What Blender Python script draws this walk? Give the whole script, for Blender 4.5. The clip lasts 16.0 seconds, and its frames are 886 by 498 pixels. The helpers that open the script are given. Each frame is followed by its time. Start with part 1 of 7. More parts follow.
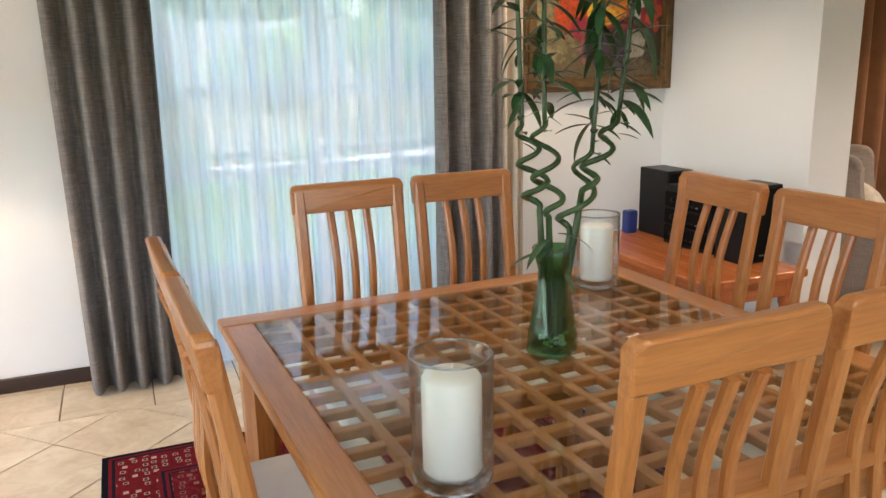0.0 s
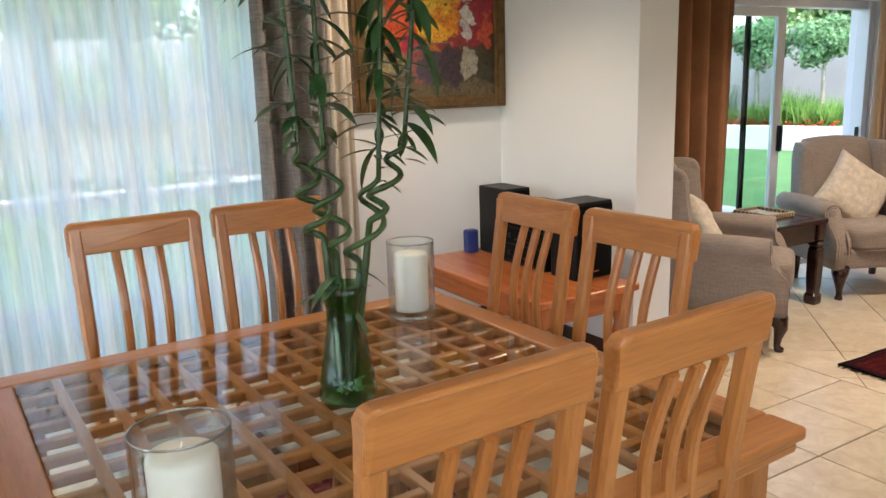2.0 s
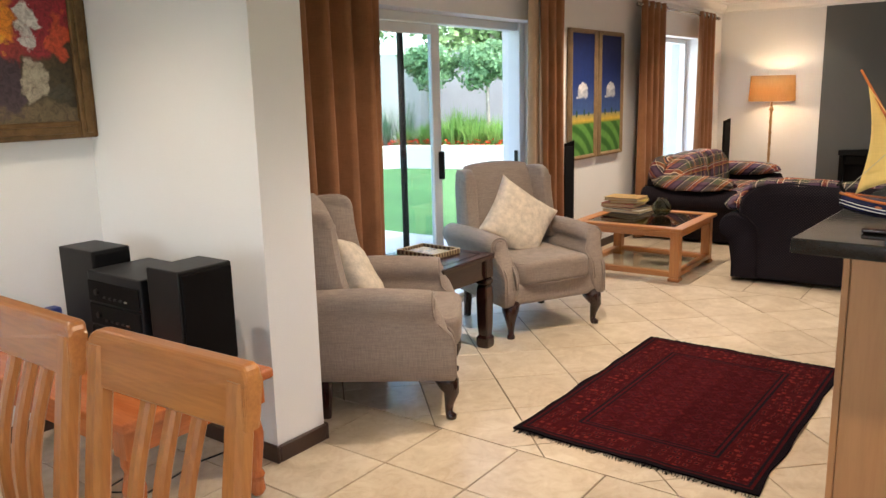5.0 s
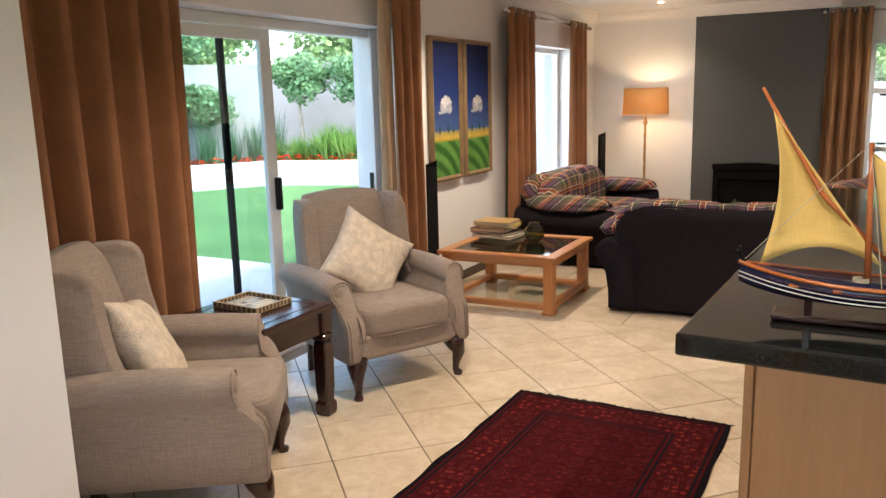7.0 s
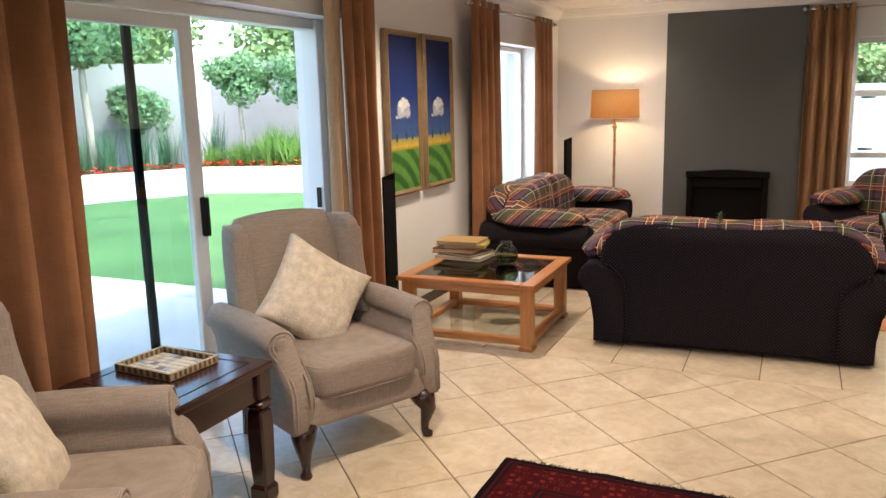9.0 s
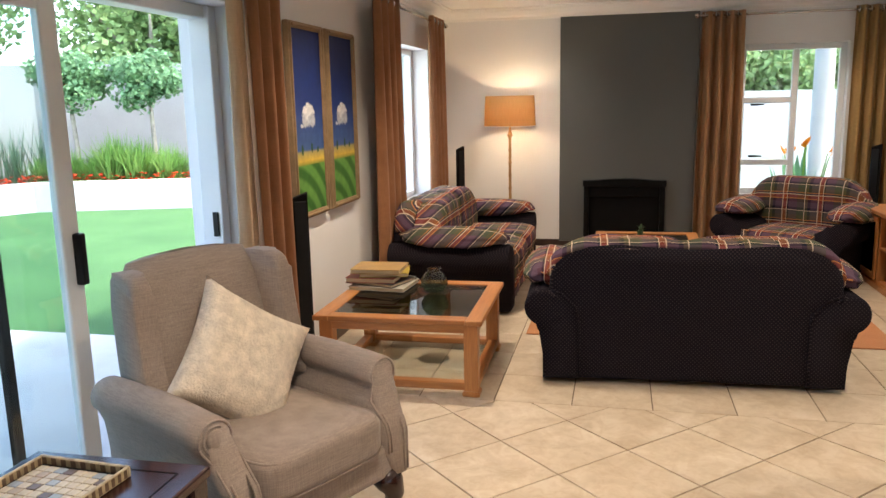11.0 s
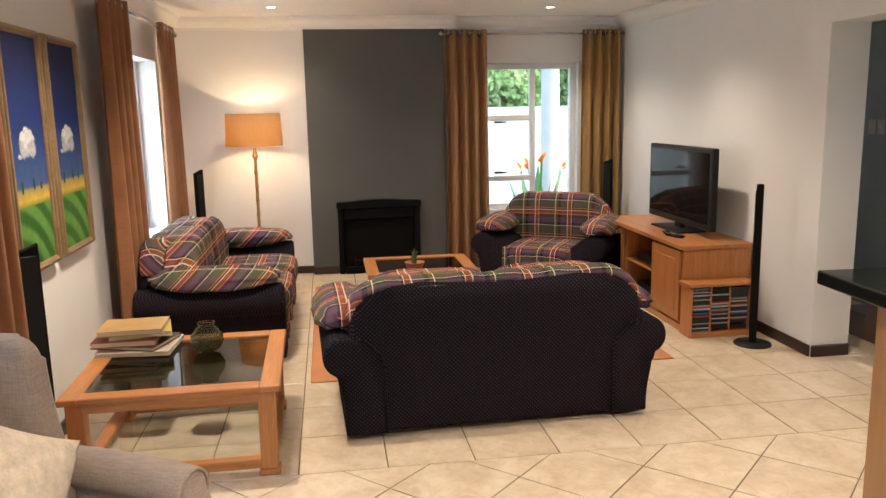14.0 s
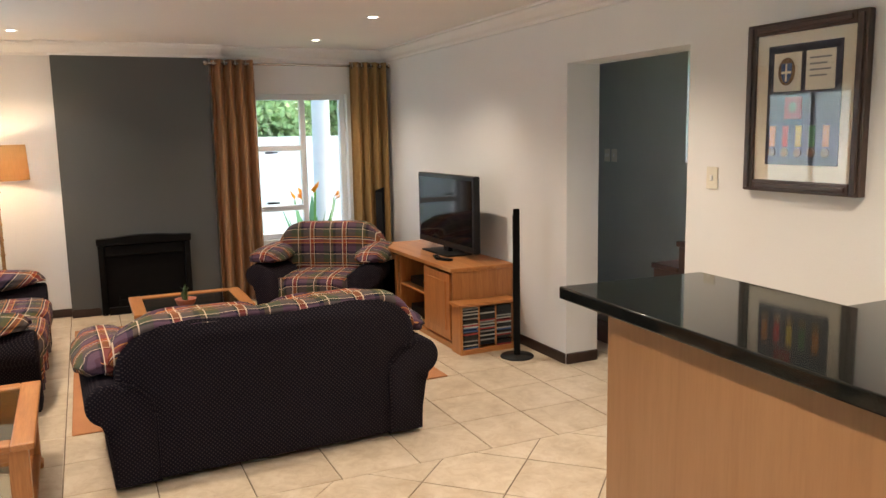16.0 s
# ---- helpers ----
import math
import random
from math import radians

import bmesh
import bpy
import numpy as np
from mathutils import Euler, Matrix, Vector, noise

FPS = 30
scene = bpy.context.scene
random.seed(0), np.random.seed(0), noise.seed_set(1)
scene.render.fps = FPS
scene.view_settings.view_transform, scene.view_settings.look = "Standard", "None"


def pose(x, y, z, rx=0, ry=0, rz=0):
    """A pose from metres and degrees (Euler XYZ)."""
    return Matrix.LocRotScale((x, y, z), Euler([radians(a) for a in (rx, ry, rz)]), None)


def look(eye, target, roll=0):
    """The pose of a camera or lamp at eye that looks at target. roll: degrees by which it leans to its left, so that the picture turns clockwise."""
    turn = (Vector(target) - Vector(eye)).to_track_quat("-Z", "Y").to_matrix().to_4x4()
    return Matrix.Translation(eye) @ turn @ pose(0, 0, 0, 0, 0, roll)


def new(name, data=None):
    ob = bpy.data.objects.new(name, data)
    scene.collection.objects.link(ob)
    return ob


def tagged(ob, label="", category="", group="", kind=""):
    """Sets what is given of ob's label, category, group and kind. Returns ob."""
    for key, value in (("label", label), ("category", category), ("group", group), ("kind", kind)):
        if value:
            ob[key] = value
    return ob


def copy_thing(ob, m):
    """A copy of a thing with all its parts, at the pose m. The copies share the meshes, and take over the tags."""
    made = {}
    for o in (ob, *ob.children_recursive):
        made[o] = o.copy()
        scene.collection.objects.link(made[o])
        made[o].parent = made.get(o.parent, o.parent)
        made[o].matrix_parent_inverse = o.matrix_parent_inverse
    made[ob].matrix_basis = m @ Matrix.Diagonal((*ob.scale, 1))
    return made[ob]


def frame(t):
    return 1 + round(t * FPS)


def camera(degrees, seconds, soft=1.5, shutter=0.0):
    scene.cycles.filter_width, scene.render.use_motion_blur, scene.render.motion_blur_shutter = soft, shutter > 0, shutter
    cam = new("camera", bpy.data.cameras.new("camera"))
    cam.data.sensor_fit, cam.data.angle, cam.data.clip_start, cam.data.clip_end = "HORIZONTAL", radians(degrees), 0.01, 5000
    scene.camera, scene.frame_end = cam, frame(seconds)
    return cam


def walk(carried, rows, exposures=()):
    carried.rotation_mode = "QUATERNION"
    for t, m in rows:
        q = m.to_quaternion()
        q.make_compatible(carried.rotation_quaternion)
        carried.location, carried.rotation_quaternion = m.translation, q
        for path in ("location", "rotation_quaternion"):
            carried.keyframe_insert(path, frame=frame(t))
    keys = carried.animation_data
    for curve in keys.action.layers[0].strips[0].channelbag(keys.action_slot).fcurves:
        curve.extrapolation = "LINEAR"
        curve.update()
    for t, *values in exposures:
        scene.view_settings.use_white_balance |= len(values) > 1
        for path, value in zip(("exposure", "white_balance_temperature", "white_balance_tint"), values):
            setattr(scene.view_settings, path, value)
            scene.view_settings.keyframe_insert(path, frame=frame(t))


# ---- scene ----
cam = camera(59.1, 16.0)
PATH = [
    (0, (0.596, 0.202, 1.456), (1.334, 2.002, 0.995), -1.1),
    (0.5, (0.609, 0.201, 1.454), (1.428, 1.97, 1.007), -1.1),
    (1, (0.645, 0.215, 1.459), (1.539, 1.949, 1.019), -1.1),
    (1.5, (0.744, 0.233, 1.465), (1.704, 1.932, 1.028), -1.4),
    (2, (0.858, 0.261, 1.457), (1.881, 1.927, 1.031), -1.7),
    (2.5, (0.969, 0.346, 1.452), (2.059, 1.97, 1.03), -1.8),
    (3, (1.091, 0.462, 1.447), (2.272, 2.021, 1.027), -1.7),
    (3.5, (1.204, 0.531, 1.446), (2.514, 1.983, 1.029), -1.6),
    (4, (1.372, 0.589, 1.451), (2.803, 1.923, 1.035), -1.6),
    (4.5, (1.535, 0.634, 1.459), (3.047, 1.877, 1.05), -1.6),
    (5, (1.71, 0.713, 1.458), (3.287, 1.876, 1.06), -1.4),
    (5.2, (1.782, 0.747, 1.461), (3.383, 1.879, 1.067), -1.5),
    (7.3, (2.562, 0.941, 1.48), (4.304, 1.848, 1.102), -1.3),
    (7.5, (2.621, 0.984, 1.477), (4.371, 1.876, 1.1), -1.2),
    (8, (2.769, 1.083, 1.468), (4.534, 1.945, 1.092), -1.3),
    (8.5, (2.923, 1.211, 1.482), (4.704, 2.039, 1.106), -1.2),
    (8.7, (2.999, 1.247, 1.484), (4.781, 2.073, 1.107), -1.3),
    (11, (3.611, 1.999, 1.484), (5.528, 2.434, 1.115), -1.2),
    (11.5, (3.742, 2.116, 1.481), (5.683, 2.429, 1.115), -1.2),
    (12, (3.893, 2.2, 1.488), (5.852, 2.375, 1.122), -1.0),
    (12.5, (4.027, 2.258, 1.502), (5.992, 2.323, 1.137), -1.0),
    (13, (4.081, 2.322, 1.52), (6.048, 2.294, 1.161), -1.1),
    (13.5, (4.096, 2.384, 1.531), (6.06, 2.248, 1.176), -1.1),
    (14, (4.102, 2.407, 1.541), (6.05, 2.125, 1.188), -1.1),
    (14.5, (4.09, 2.41, 1.548), (6.01, 1.97, 1.201), -1.1),
    (15, (4.067, 2.417, 1.555), (5.949, 1.831, 1.22), -1.1),
    (15.5, (4.047, 2.411, 1.552), (5.891, 1.702, 1.235), -1.1),
    (16, (4.025, 2.395, 1.561), (5.825, 1.574, 1.267), -1.1),
]
walk(cam, [(t, look(eye, target, roll)) for t, eye, target, roll in PATH],
     [(0, 3.32), (2.5, 3.26), (3.5, 3.57), (4.5, 3.6), (5.2, 3.34), (8, 3.4), (11, 3.3), (12, 3.24), (13, 3.44), (14, 3.54), (15, 3.5), (16, 3.42)])

# ---- world, sun, lamps ----
world = bpy.data.worlds.new("sky_world")
scene.world = world
world.use_nodes = True
wn, wl = world.node_tree.nodes, world.node_tree.links
sky = wn.new("ShaderNodeTexSky")
sky.sky_type = "NISHITA"
sky.sun_disc = False
sky.sun_elevation, sky.sun_rotation = radians(58), radians(200)
sky.air_density, sky.dust_density = 1.0, 2.5
wl.new(sky.outputs[0], wn["Background"].inputs[0])
wn["Background"].inputs[1].default_value = 0.115
scene.view_settings.exposure = 3.45

sun_data = bpy.data.lights.new("sun", "SUN")
sun_data.energy, sun_data.angle, sun_data.color = 1.0, radians(6.0), (1.0, 0.95, 0.86)
sun = new("sun", sun_data)
sun.matrix_world = look((0, 0, 30), (-5.4, 15.0, 4.5))

# the entries at x 1.3 and 3.2 are fill, added over the dining end
DOWNLIGHTS = [(10.86, 2.81, 6), (10.86, 0.46, 6.5), (9.43, 0.44, 8), (9.43, 2.81, 7), (7.75, 2.95, 16), (7.3, 0.5, 11), (5.1, 2.35, 17), (5.3, 0.2, 15), (3.2, 1.2, 8), (1.3, 0.2, 2), (2.65, 3.4, 8), (1.3, 3.1, 2)]
CEIL = 2.385
for lx, ly, watts in DOWNLIGHTS:
    spot = bpy.data.lights.new("ceiling_spot", "SPOT")
    spot.energy, spot.color = watts, (1.0, 0.82, 0.63)
    spot.spot_size, spot.spot_blend, spot.shadow_soft_size = radians(126), 0.9, 0.025
    new("ceiling_spot", spot).matrix_world = look((lx, ly, CEIL - 0.035), (lx, ly, 0))
for lx, ly, watts in ((11.28, 3.045, 1.4), (-0.55, 3.6, 4.0)):
    bulb = bpy.data.lights.new("lamp_bulb", "POINT")
    bulb.energy, bulb.color, bulb.shadow_soft_size = watts, (1.0, 0.72, 0.43), 0.035
    new("lamp_bulb", bulb).location = (lx, ly, 1.39)

# area lamp added in the side window's opening in place of sky light; it whitens the pane
day = bpy.data.lights.new("side_window_fill", "AREA")
day.shape, day.size, day.size_y = "RECTANGLE", 1.36, 1.26
day.energy, day.color = 2.2, (0.86, 0.94, 1.0)
new("side_window_fill", day).matrix_world = look((10.125, 3.99, 1.29), (10.125, 2.0, 1.29))

# fill lamp added in the made-up west opening behind the start
for name, wide, high, watts, eye, target in (("west_opening_fill", 2.3, 1.9, 5.0, (-2.26, 1.7, 1.1), (0, 1.7, 1.0)),):
    day = bpy.data.lights.new(name, "AREA")
    day.shape, day.size, day.size_y = "RECTANGLE", wide, high
    day.energy, day.color = watts, (0.84, 0.92, 1.0)
    new(name, day).matrix_world = look(eye, target)

# ---- materials ----


def nodes_of(name):
    m = bpy.data.materials.new(name)
    m.use_nodes = True
    nt = m.node_tree
    return m, nt.nodes, nt.links, nt.nodes["Principled BSDF"]


def coords(n, l, scale=(1, 1, 1), rnd=0.0):
    tc = n.new("ShaderNodeTexCoord")
    mp = n.new("ShaderNodeMapping")
    mp.inputs["Scale"].default_value = scale
    l.new(tc.outputs["Object"], mp.inputs["Vector"])
    if rnd:
        oi = n.new("ShaderNodeObjectInfo")
        mu = n.new("ShaderNodeVectorMath")
        mu.operation = "SCALE"
        mu.inputs[0].default_value = (7.3, 11.9, 5.1)
        l.new(oi.outputs["Random"], mu.inputs["Scale"])
        l.new(mu.outputs[0], mp.inputs["Location"])
    return mp.outputs["Vector"]


def tex(n, l, vec, scale, detail=4.0, rough=0.55, distort=0.0):
    t = n.new("ShaderNodeTexNoise")
    t.inputs["Scale"].default_value, t.inputs["Detail"].default_value = scale, detail
    t.inputs["Roughness"].default_value, t.inputs["Distortion"].default_value = rough, distort
    l.new(vec, t.inputs["Vector"])
    return t.outputs["Fac"]


def ramp(n, l, fac, stops, interp="LINEAR"):
    r = n.new("ShaderNodeValToRGB")
    r.color_ramp.interpolation = interp
    while len(r.color_ramp.elements) < len(stops):
        r.color_ramp.elements.new(0.5)
    for e, (p, c) in zip(r.color_ramp.elements, stops):
        e.position, e.color = p, (*c, 1)
    l.new(fac, r.inputs["Fac"])
    return r.outputs["Color"]


def blend(n, l, kind, fac, a, b):
    m = n.new("ShaderNodeMix")
    m.data_type, m.blend_type = "RGBA", kind
    for sock, v in ((m.inputs[0], fac), (m.inputs[6], a), (m.inputs[7], b)):
        if isinstance(v, bpy.types.NodeSocket):
            l.new(v, sock)
        elif isinstance(v, (int, float)):
            sock.default_value = v
        else:
            sock.default_value = (*v, 1)
    return m.outputs[2]


def calc(n, l, op, a, b=None):
    m = n.new("ShaderNodeMath")
    m.operation = op
    for sock, v in zip(m.inputs, (a, b)):
        if v is None:
            continue
        if isinstance(v, bpy.types.NodeSocket):
            l.new(v, sock)
        else:
            sock.default_value = v
    return m.outputs[0]


def bumped(n, l, bsdf, height, strength, dist=0.01):
    b = n.new("ShaderNodeBump")
    b.inputs["Strength"].default_value, b.inputs["Distance"].default_value = strength, dist
    l.new(height, b.inputs["Height"])
    l.new(b.outputs[0], bsdf.inputs["Normal"])


def shade(c, f):
    return tuple(min(1, v * f) for v in c)


def plain(name, col, rough=0.6, metal=0.0, var=0.12, scale=4.0, fine=80.0, bump=0.08, coat=0.0, spec=0.5, rnd=0.0, stretch=(1, 1, 1)):
    m, n, l, b = nodes_of(name)
    v = coords(n, l, stretch, rnd)
    big, small = tex(n, l, v, scale), tex(n, l, v, fine, 3)
    c = ramp(n, l, big, [(0.3, shade(col, 1 - var)), (0.7, shade(col, 1 + var))])
    c = blend(n, l, "MULTIPLY", 0.6 * min(1, var * 4), c, ramp(n, l, small, [(0.25, (0.72, 0.72, 0.72)), (0.75, (1, 1, 1))]))
    l.new(c, b.inputs["Base Color"])
    r = n.new("ShaderNodeMapRange")
    r.inputs["To Min"].default_value, r.inputs["To Max"].default_value = max(0.02, rough - 0.08), min(1, rough + 0.08)
    l.new(big, r.inputs["Value"])
    l.new(r.outputs[0], b.inputs["Roughness"])
    b.inputs["Metallic"].default_value = metal
    b.inputs["Coat Weight"].default_value = coat
    b.inputs["Specular IOR Level"].default_value = spec
    if bump:
        bumped(n, l, b, small, bump)
    return m


def wood(name, dark, light, rough=0.35, axis=2, fine=1.0, coat=0.15, pores=0.5):
    m, n, l, b = nodes_of(name)
    st = [9.0 * fine, 9.0 * fine, 9.0 * fine]
    st[axis] = 0.7 * fine
    v = coords(n, l, st, 1.0)
    g = tex(n, l, v, 2.2, 5, 0.6, 0.6)
    f = tex(n, l, v, 16.0, 3, 0.6)
    c = ramp(n, l, g, [(0.28, dark), (0.5, tuple((a + e) / 2 for a, e in zip(dark, light))), (0.72, light)])
    c = blend(n, l, "MULTIPLY", pores, c, ramp(n, l, f, [(0.35, (0.68, 0.62, 0.56)), (0.6, (1, 1, 1))]))
    l.new(c, b.inputs["Base Color"])
    b.inputs["Roughness"].default_value = rough
    b.inputs["Coat Weight"].default_value = coat
    b.inputs["Coat Roughness"].default_value = 0.2
    bumped(n, l, b, f, 0.06, 0.004)
    return m


def weave(name, col, scale=260.0, rough=0.9, contrast=0.35, slub=0.2):
    m, n, l, b = nodes_of(name)
    v = coords(n, l)
    a = tex(n, l, coords(n, l, (1, 1, 0.07)), scale, 2)
    c2 = tex(n, l, coords(n, l, (0.06, 0.06, 1)), scale, 2)
    s = calc(n, l, "MULTIPLY", calc(n, l, "ADD", a, c2), 0.5)
    big = tex(n, l, v, 5.0)
    c = ramp(n, l, s, [(0.32, shade(col, 1 - contrast)), (0.68, shade(col, 1 + contrast))])
    c = blend(n, l, "MULTIPLY", slub * 2, c, ramp(n, l, big, [(0.3, (0.7, 0.7, 0.7)), (0.7, (1, 1, 1))]))
    l.new(c, b.inputs["Base Color"])
    b.inputs["Roughness"].default_value = rough
    b.inputs["Specular IOR Level"].default_value = 0.15
    b.inputs["Sheen Weight"].default_value = 0.12
    bumped(n, l, b, s, 0.25, 0.004)
    return m


def plaid(name, slant=1.0):
    m, n, l, b = nodes_of(name)
    tc = n.new("ShaderNodeTexCoord")
    sp = n.new("ShaderNodeSeparateXYZ")
    l.new(tc.outputs["Object"], sp.inputs[0])
    u = sp.outputs["X"]
    w = calc(n, l, "ADD", sp.outputs["Y"], calc(n, l, "MULTIPLY", sp.outputs["Z"], slant))
    green, navy, rust, mauve, olive = (0.075, 0.09, 0.06), (0.013, 0.014, 0.03), (0.33, 0.065, 0.025), (0.115, 0.068, 0.105), (0.11, 0.1, 0.042)
    cream, plum, orange = (0.72, 0.58, 0.43), (0.075, 0.022, 0.04), (0.58, 0.24, 0.075)
    across = [(0.0, mauve), (0.2, plum), (0.34, rust), (0.46, navy), (0.54, olive), (0.72, green), (0.9, navy)]
    along = [(0.0, green), (0.22, olive), (0.3, navy), (0.38, mauve), (0.6, rust), (0.7, navy), (0.76, mauve)]

    def stripe(c, period, shift, bands):
        f = calc(n, l, "FRACT", calc(n, l, "ADD", calc(n, l, "DIVIDE", c, period), shift))
        return ramp(n, l, f, bands, "CONSTANT")

    no, yes = (0, 0, 0), (0.82, 0.82, 0.82)
    c = blend(n, l, "MIX", 0.5, stripe(u, 0.29, 0.13, along), stripe(w, 0.24, 0.42, across))
    c = blend(n, l, "MIX", stripe(w, 0.24, 0.42, [(0.0, no), (0.31, yes), (0.34, no), (0.54, yes), (0.565, no)]), c, orange)
    c = blend(n, l, "MIX", stripe(u, 0.29, 0.13, [(0.0, no), (0.2, yes), (0.22, no), (0.575, yes), (0.6, no), (0.7, yes), (0.715, no)]), c, cream)
    c = blend(n, l, "MIX", stripe(w, 0.24, 0.42, [(0.0, no), (0.46, yes), (0.485, no), (0.88, yes), (0.9, no)]), c, cream)
    fine = tex(n, l, tc.outputs["Object"], 420.0, 2)
    c = blend(n, l, "MULTIPLY", 0.6, c, ramp(n, l, fine, [(0.3, (0.55, 0.55, 0.55)), (0.7, (1, 1, 1))]))
    l.new(c, b.inputs["Base Color"])
    b.inputs["Roughness"].default_value = 0.9
    b.inputs["Specular IOR Level"].default_value = 0.15
    bumped(n, l, b, tex(n, l, tc.outputs["Object"], 14.0, 3), 0.35, 0.02)
    return m


def dotted(name):
    m, n, l, b = nodes_of(name)
    v = coords(n, l, (1, 1, 1))
    sp = n.new("ShaderNodeSeparateXYZ")
    l.new(v, sp.inputs[0])
    k = 2 * math.pi / 0.02
    ax = calc(n, l, "SINE", calc(n, l, "MULTIPLY", calc(n, l, "ADD", sp.outputs["X"], sp.outputs["Y"]), k))
    az = calc(n, l, "SINE", calc(n, l, "MULTIPLY", sp.outputs["Z"], k))
    d = calc(n, l, "MULTIPLY", ax, az)
    c = ramp(n, l, d, [(0.0, (0.012, 0.0102, 0.0145)), (0.45, (0.0155, 0.013, 0.018)), (0.8, (0.05, 0.04, 0.042))])
    l.new(c, b.inputs["Base Color"])
    b.inputs["Roughness"].default_value = 0.95
    b.inputs["Specular IOR Level"].default_value = 0.04
    bumped(n, l, b, d, 0.3, 0.003)
    return m


def glassy(name, col=(1, 1, 1), rough=0.0, ior=1.45):
    m, n, l, b = nodes_of(name)
    b.inputs["Base Color"].default_value = (*col, 1)
    b.inputs["Transmission Weight"].default_value = 1.0
    b.inputs["Roughness"].default_value, b.inputs["IOR"].default_value = rough, ior
    return m


def pane_glass(name, tint=(1, 1, 1), gloss=0.08, edge=5.0):
    m, n, l, b = nodes_of(name)
    tr, gl, mx = n.new("ShaderNodeBsdfTransparent"), n.new("ShaderNodeBsdfGlossy"), n.new("ShaderNodeMixShader")
    tr.inputs[0].default_value = (*tint, 1)
    gl.inputs["Roughness"].default_value = 0.01
    lw = n.new("ShaderNodeLayerWeight")
    lw.inputs[0].default_value = 0.5
    l.new(calc(n, l, "ADD", calc(n, l, "MULTIPLY", calc(n, l, "POWER", lw.outputs["Facing"], edge), 0.8), gloss * 0.5), mx.inputs[0])
    l.new(tr.outputs[0], mx.inputs[1])
    l.new(gl.outputs[0], mx.inputs[2])
    l.new(mx.outputs[0], n["Material Output"].inputs[0])
    return m


def sheer_mat(name, lo=0.3, hi=0.8):
    m, n, l, b = nodes_of(name)
    tr, tl, df = n.new("ShaderNodeBsdfTransparent"), n.new("ShaderNodeBsdfTranslucent"), n.new("ShaderNodeBsdfDiffuse")
    for s in (tl, df):
        s.inputs[0].default_value = (0.96, 0.97, 0.98, 1)
    m1, m2 = n.new("ShaderNodeMixShader"), n.new("ShaderNodeMixShader")
    m1.inputs[0].default_value = 0.35
    l.new(tl.outputs[0], m1.inputs[1])
    l.new(df.outputs[0], m1.inputs[2])
    gather = tex(n, l, coords(n, l, (1, 1, 0.06)), 7.0, 3, 0.6)
    threads = calc(n, l, "ADD", calc(n, l, "MULTIPLY", gather, 0.88), calc(n, l, "MULTIPLY", tex(n, l, coords(n, l, (60, 60, 1.2)), 4.0, 2), 0.12))
    l.new(ramp(n, l, threads, [(0.3, (lo, lo, lo)), (0.7, (hi, hi, hi))]), m2.inputs[0])
    l.new(tr.outputs[0], m2.inputs[1])
    l.new(m1.outputs[0], m2.inputs[2])
    l.new(m2.outputs[0], n["Material Output"].inputs[0])
    return m


def glow(name, col, power):
    m, n, l, b = nodes_of(name)
    b.inputs["Base Color"].default_value = (*col, 1)
    b.inputs["Emission Color"].default_value = (*col, 1)
    b.inputs["Emission Strength"].default_value = power
    return m


def lampshade_mat(name):
    m, n, l, b = nodes_of(name)
    tl, df, mx = n.new("ShaderNodeBsdfTranslucent"), n.new("ShaderNodeBsdfDiffuse"), n.new("ShaderNodeMixShader")
    w = tex(n, l, coords(n, l, (1, 1, 0.1)), 120.0, 2)
    c = ramp(n, l, w, [(0.3, (0.45, 0.295, 0.145)), (0.7, (0.5, 0.33, 0.17))])
    l.new(c, tl.inputs[0])
    l.new(c, df.inputs[0])
    mx.inputs[0].default_value = 0.45
    l.new(tl.outputs[0], mx.inputs[1])
    l.new(df.outputs[0], mx.inputs[2])
    l.new(mx.outputs[0], n["Material Output"].inputs[0])
    return m


def tile_mat(name):
    m, n, l, b = nodes_of(name)
    v = coords(n, l, (1, 1, 1), 1.0)
    cloud, vein, fine = tex(n, l, v, 5.0, 6, 0.6, 0.8), tex(n, l, v, 12.0, 5, 0.65, 1.5), tex(n, l, v, 120.0, 2)
    c = ramp(n, l, cloud, [(0.3, (0.5, 0.405, 0.295)), (0.5, (0.6, 0.505, 0.385)), (0.72, (0.69, 0.605, 0.49))])
    c = blend(n, l, "MULTIPLY", 0.5, c, ramp(n, l, vein, [(0.38, (0.8, 0.72, 0.62)), (0.56, (1, 1, 1))]))
    oi = n.new("ShaderNodeObjectInfo")
    c = blend(n, l, "MULTIPLY", 0.5, c, ramp(n, l, oi.outputs["Random"], [(0, (0.86, 0.84, 0.82)), (1, (1, 1, 1))]))
    l.new(c, b.inputs["Base Color"])
    r = n.new("ShaderNodeMapRange")
    r.inputs["To Min"].default_value, r.inputs["To Max"].default_value = 0.24, 0.4
    l.new(vein, r.inputs["Value"])
    l.new(r.outputs[0], b.inputs["Roughness"])
    bumped(n, l, b, blend(n, l, "MIX", 0.3, cloud, fine), 0.06, 0.01)
    return m


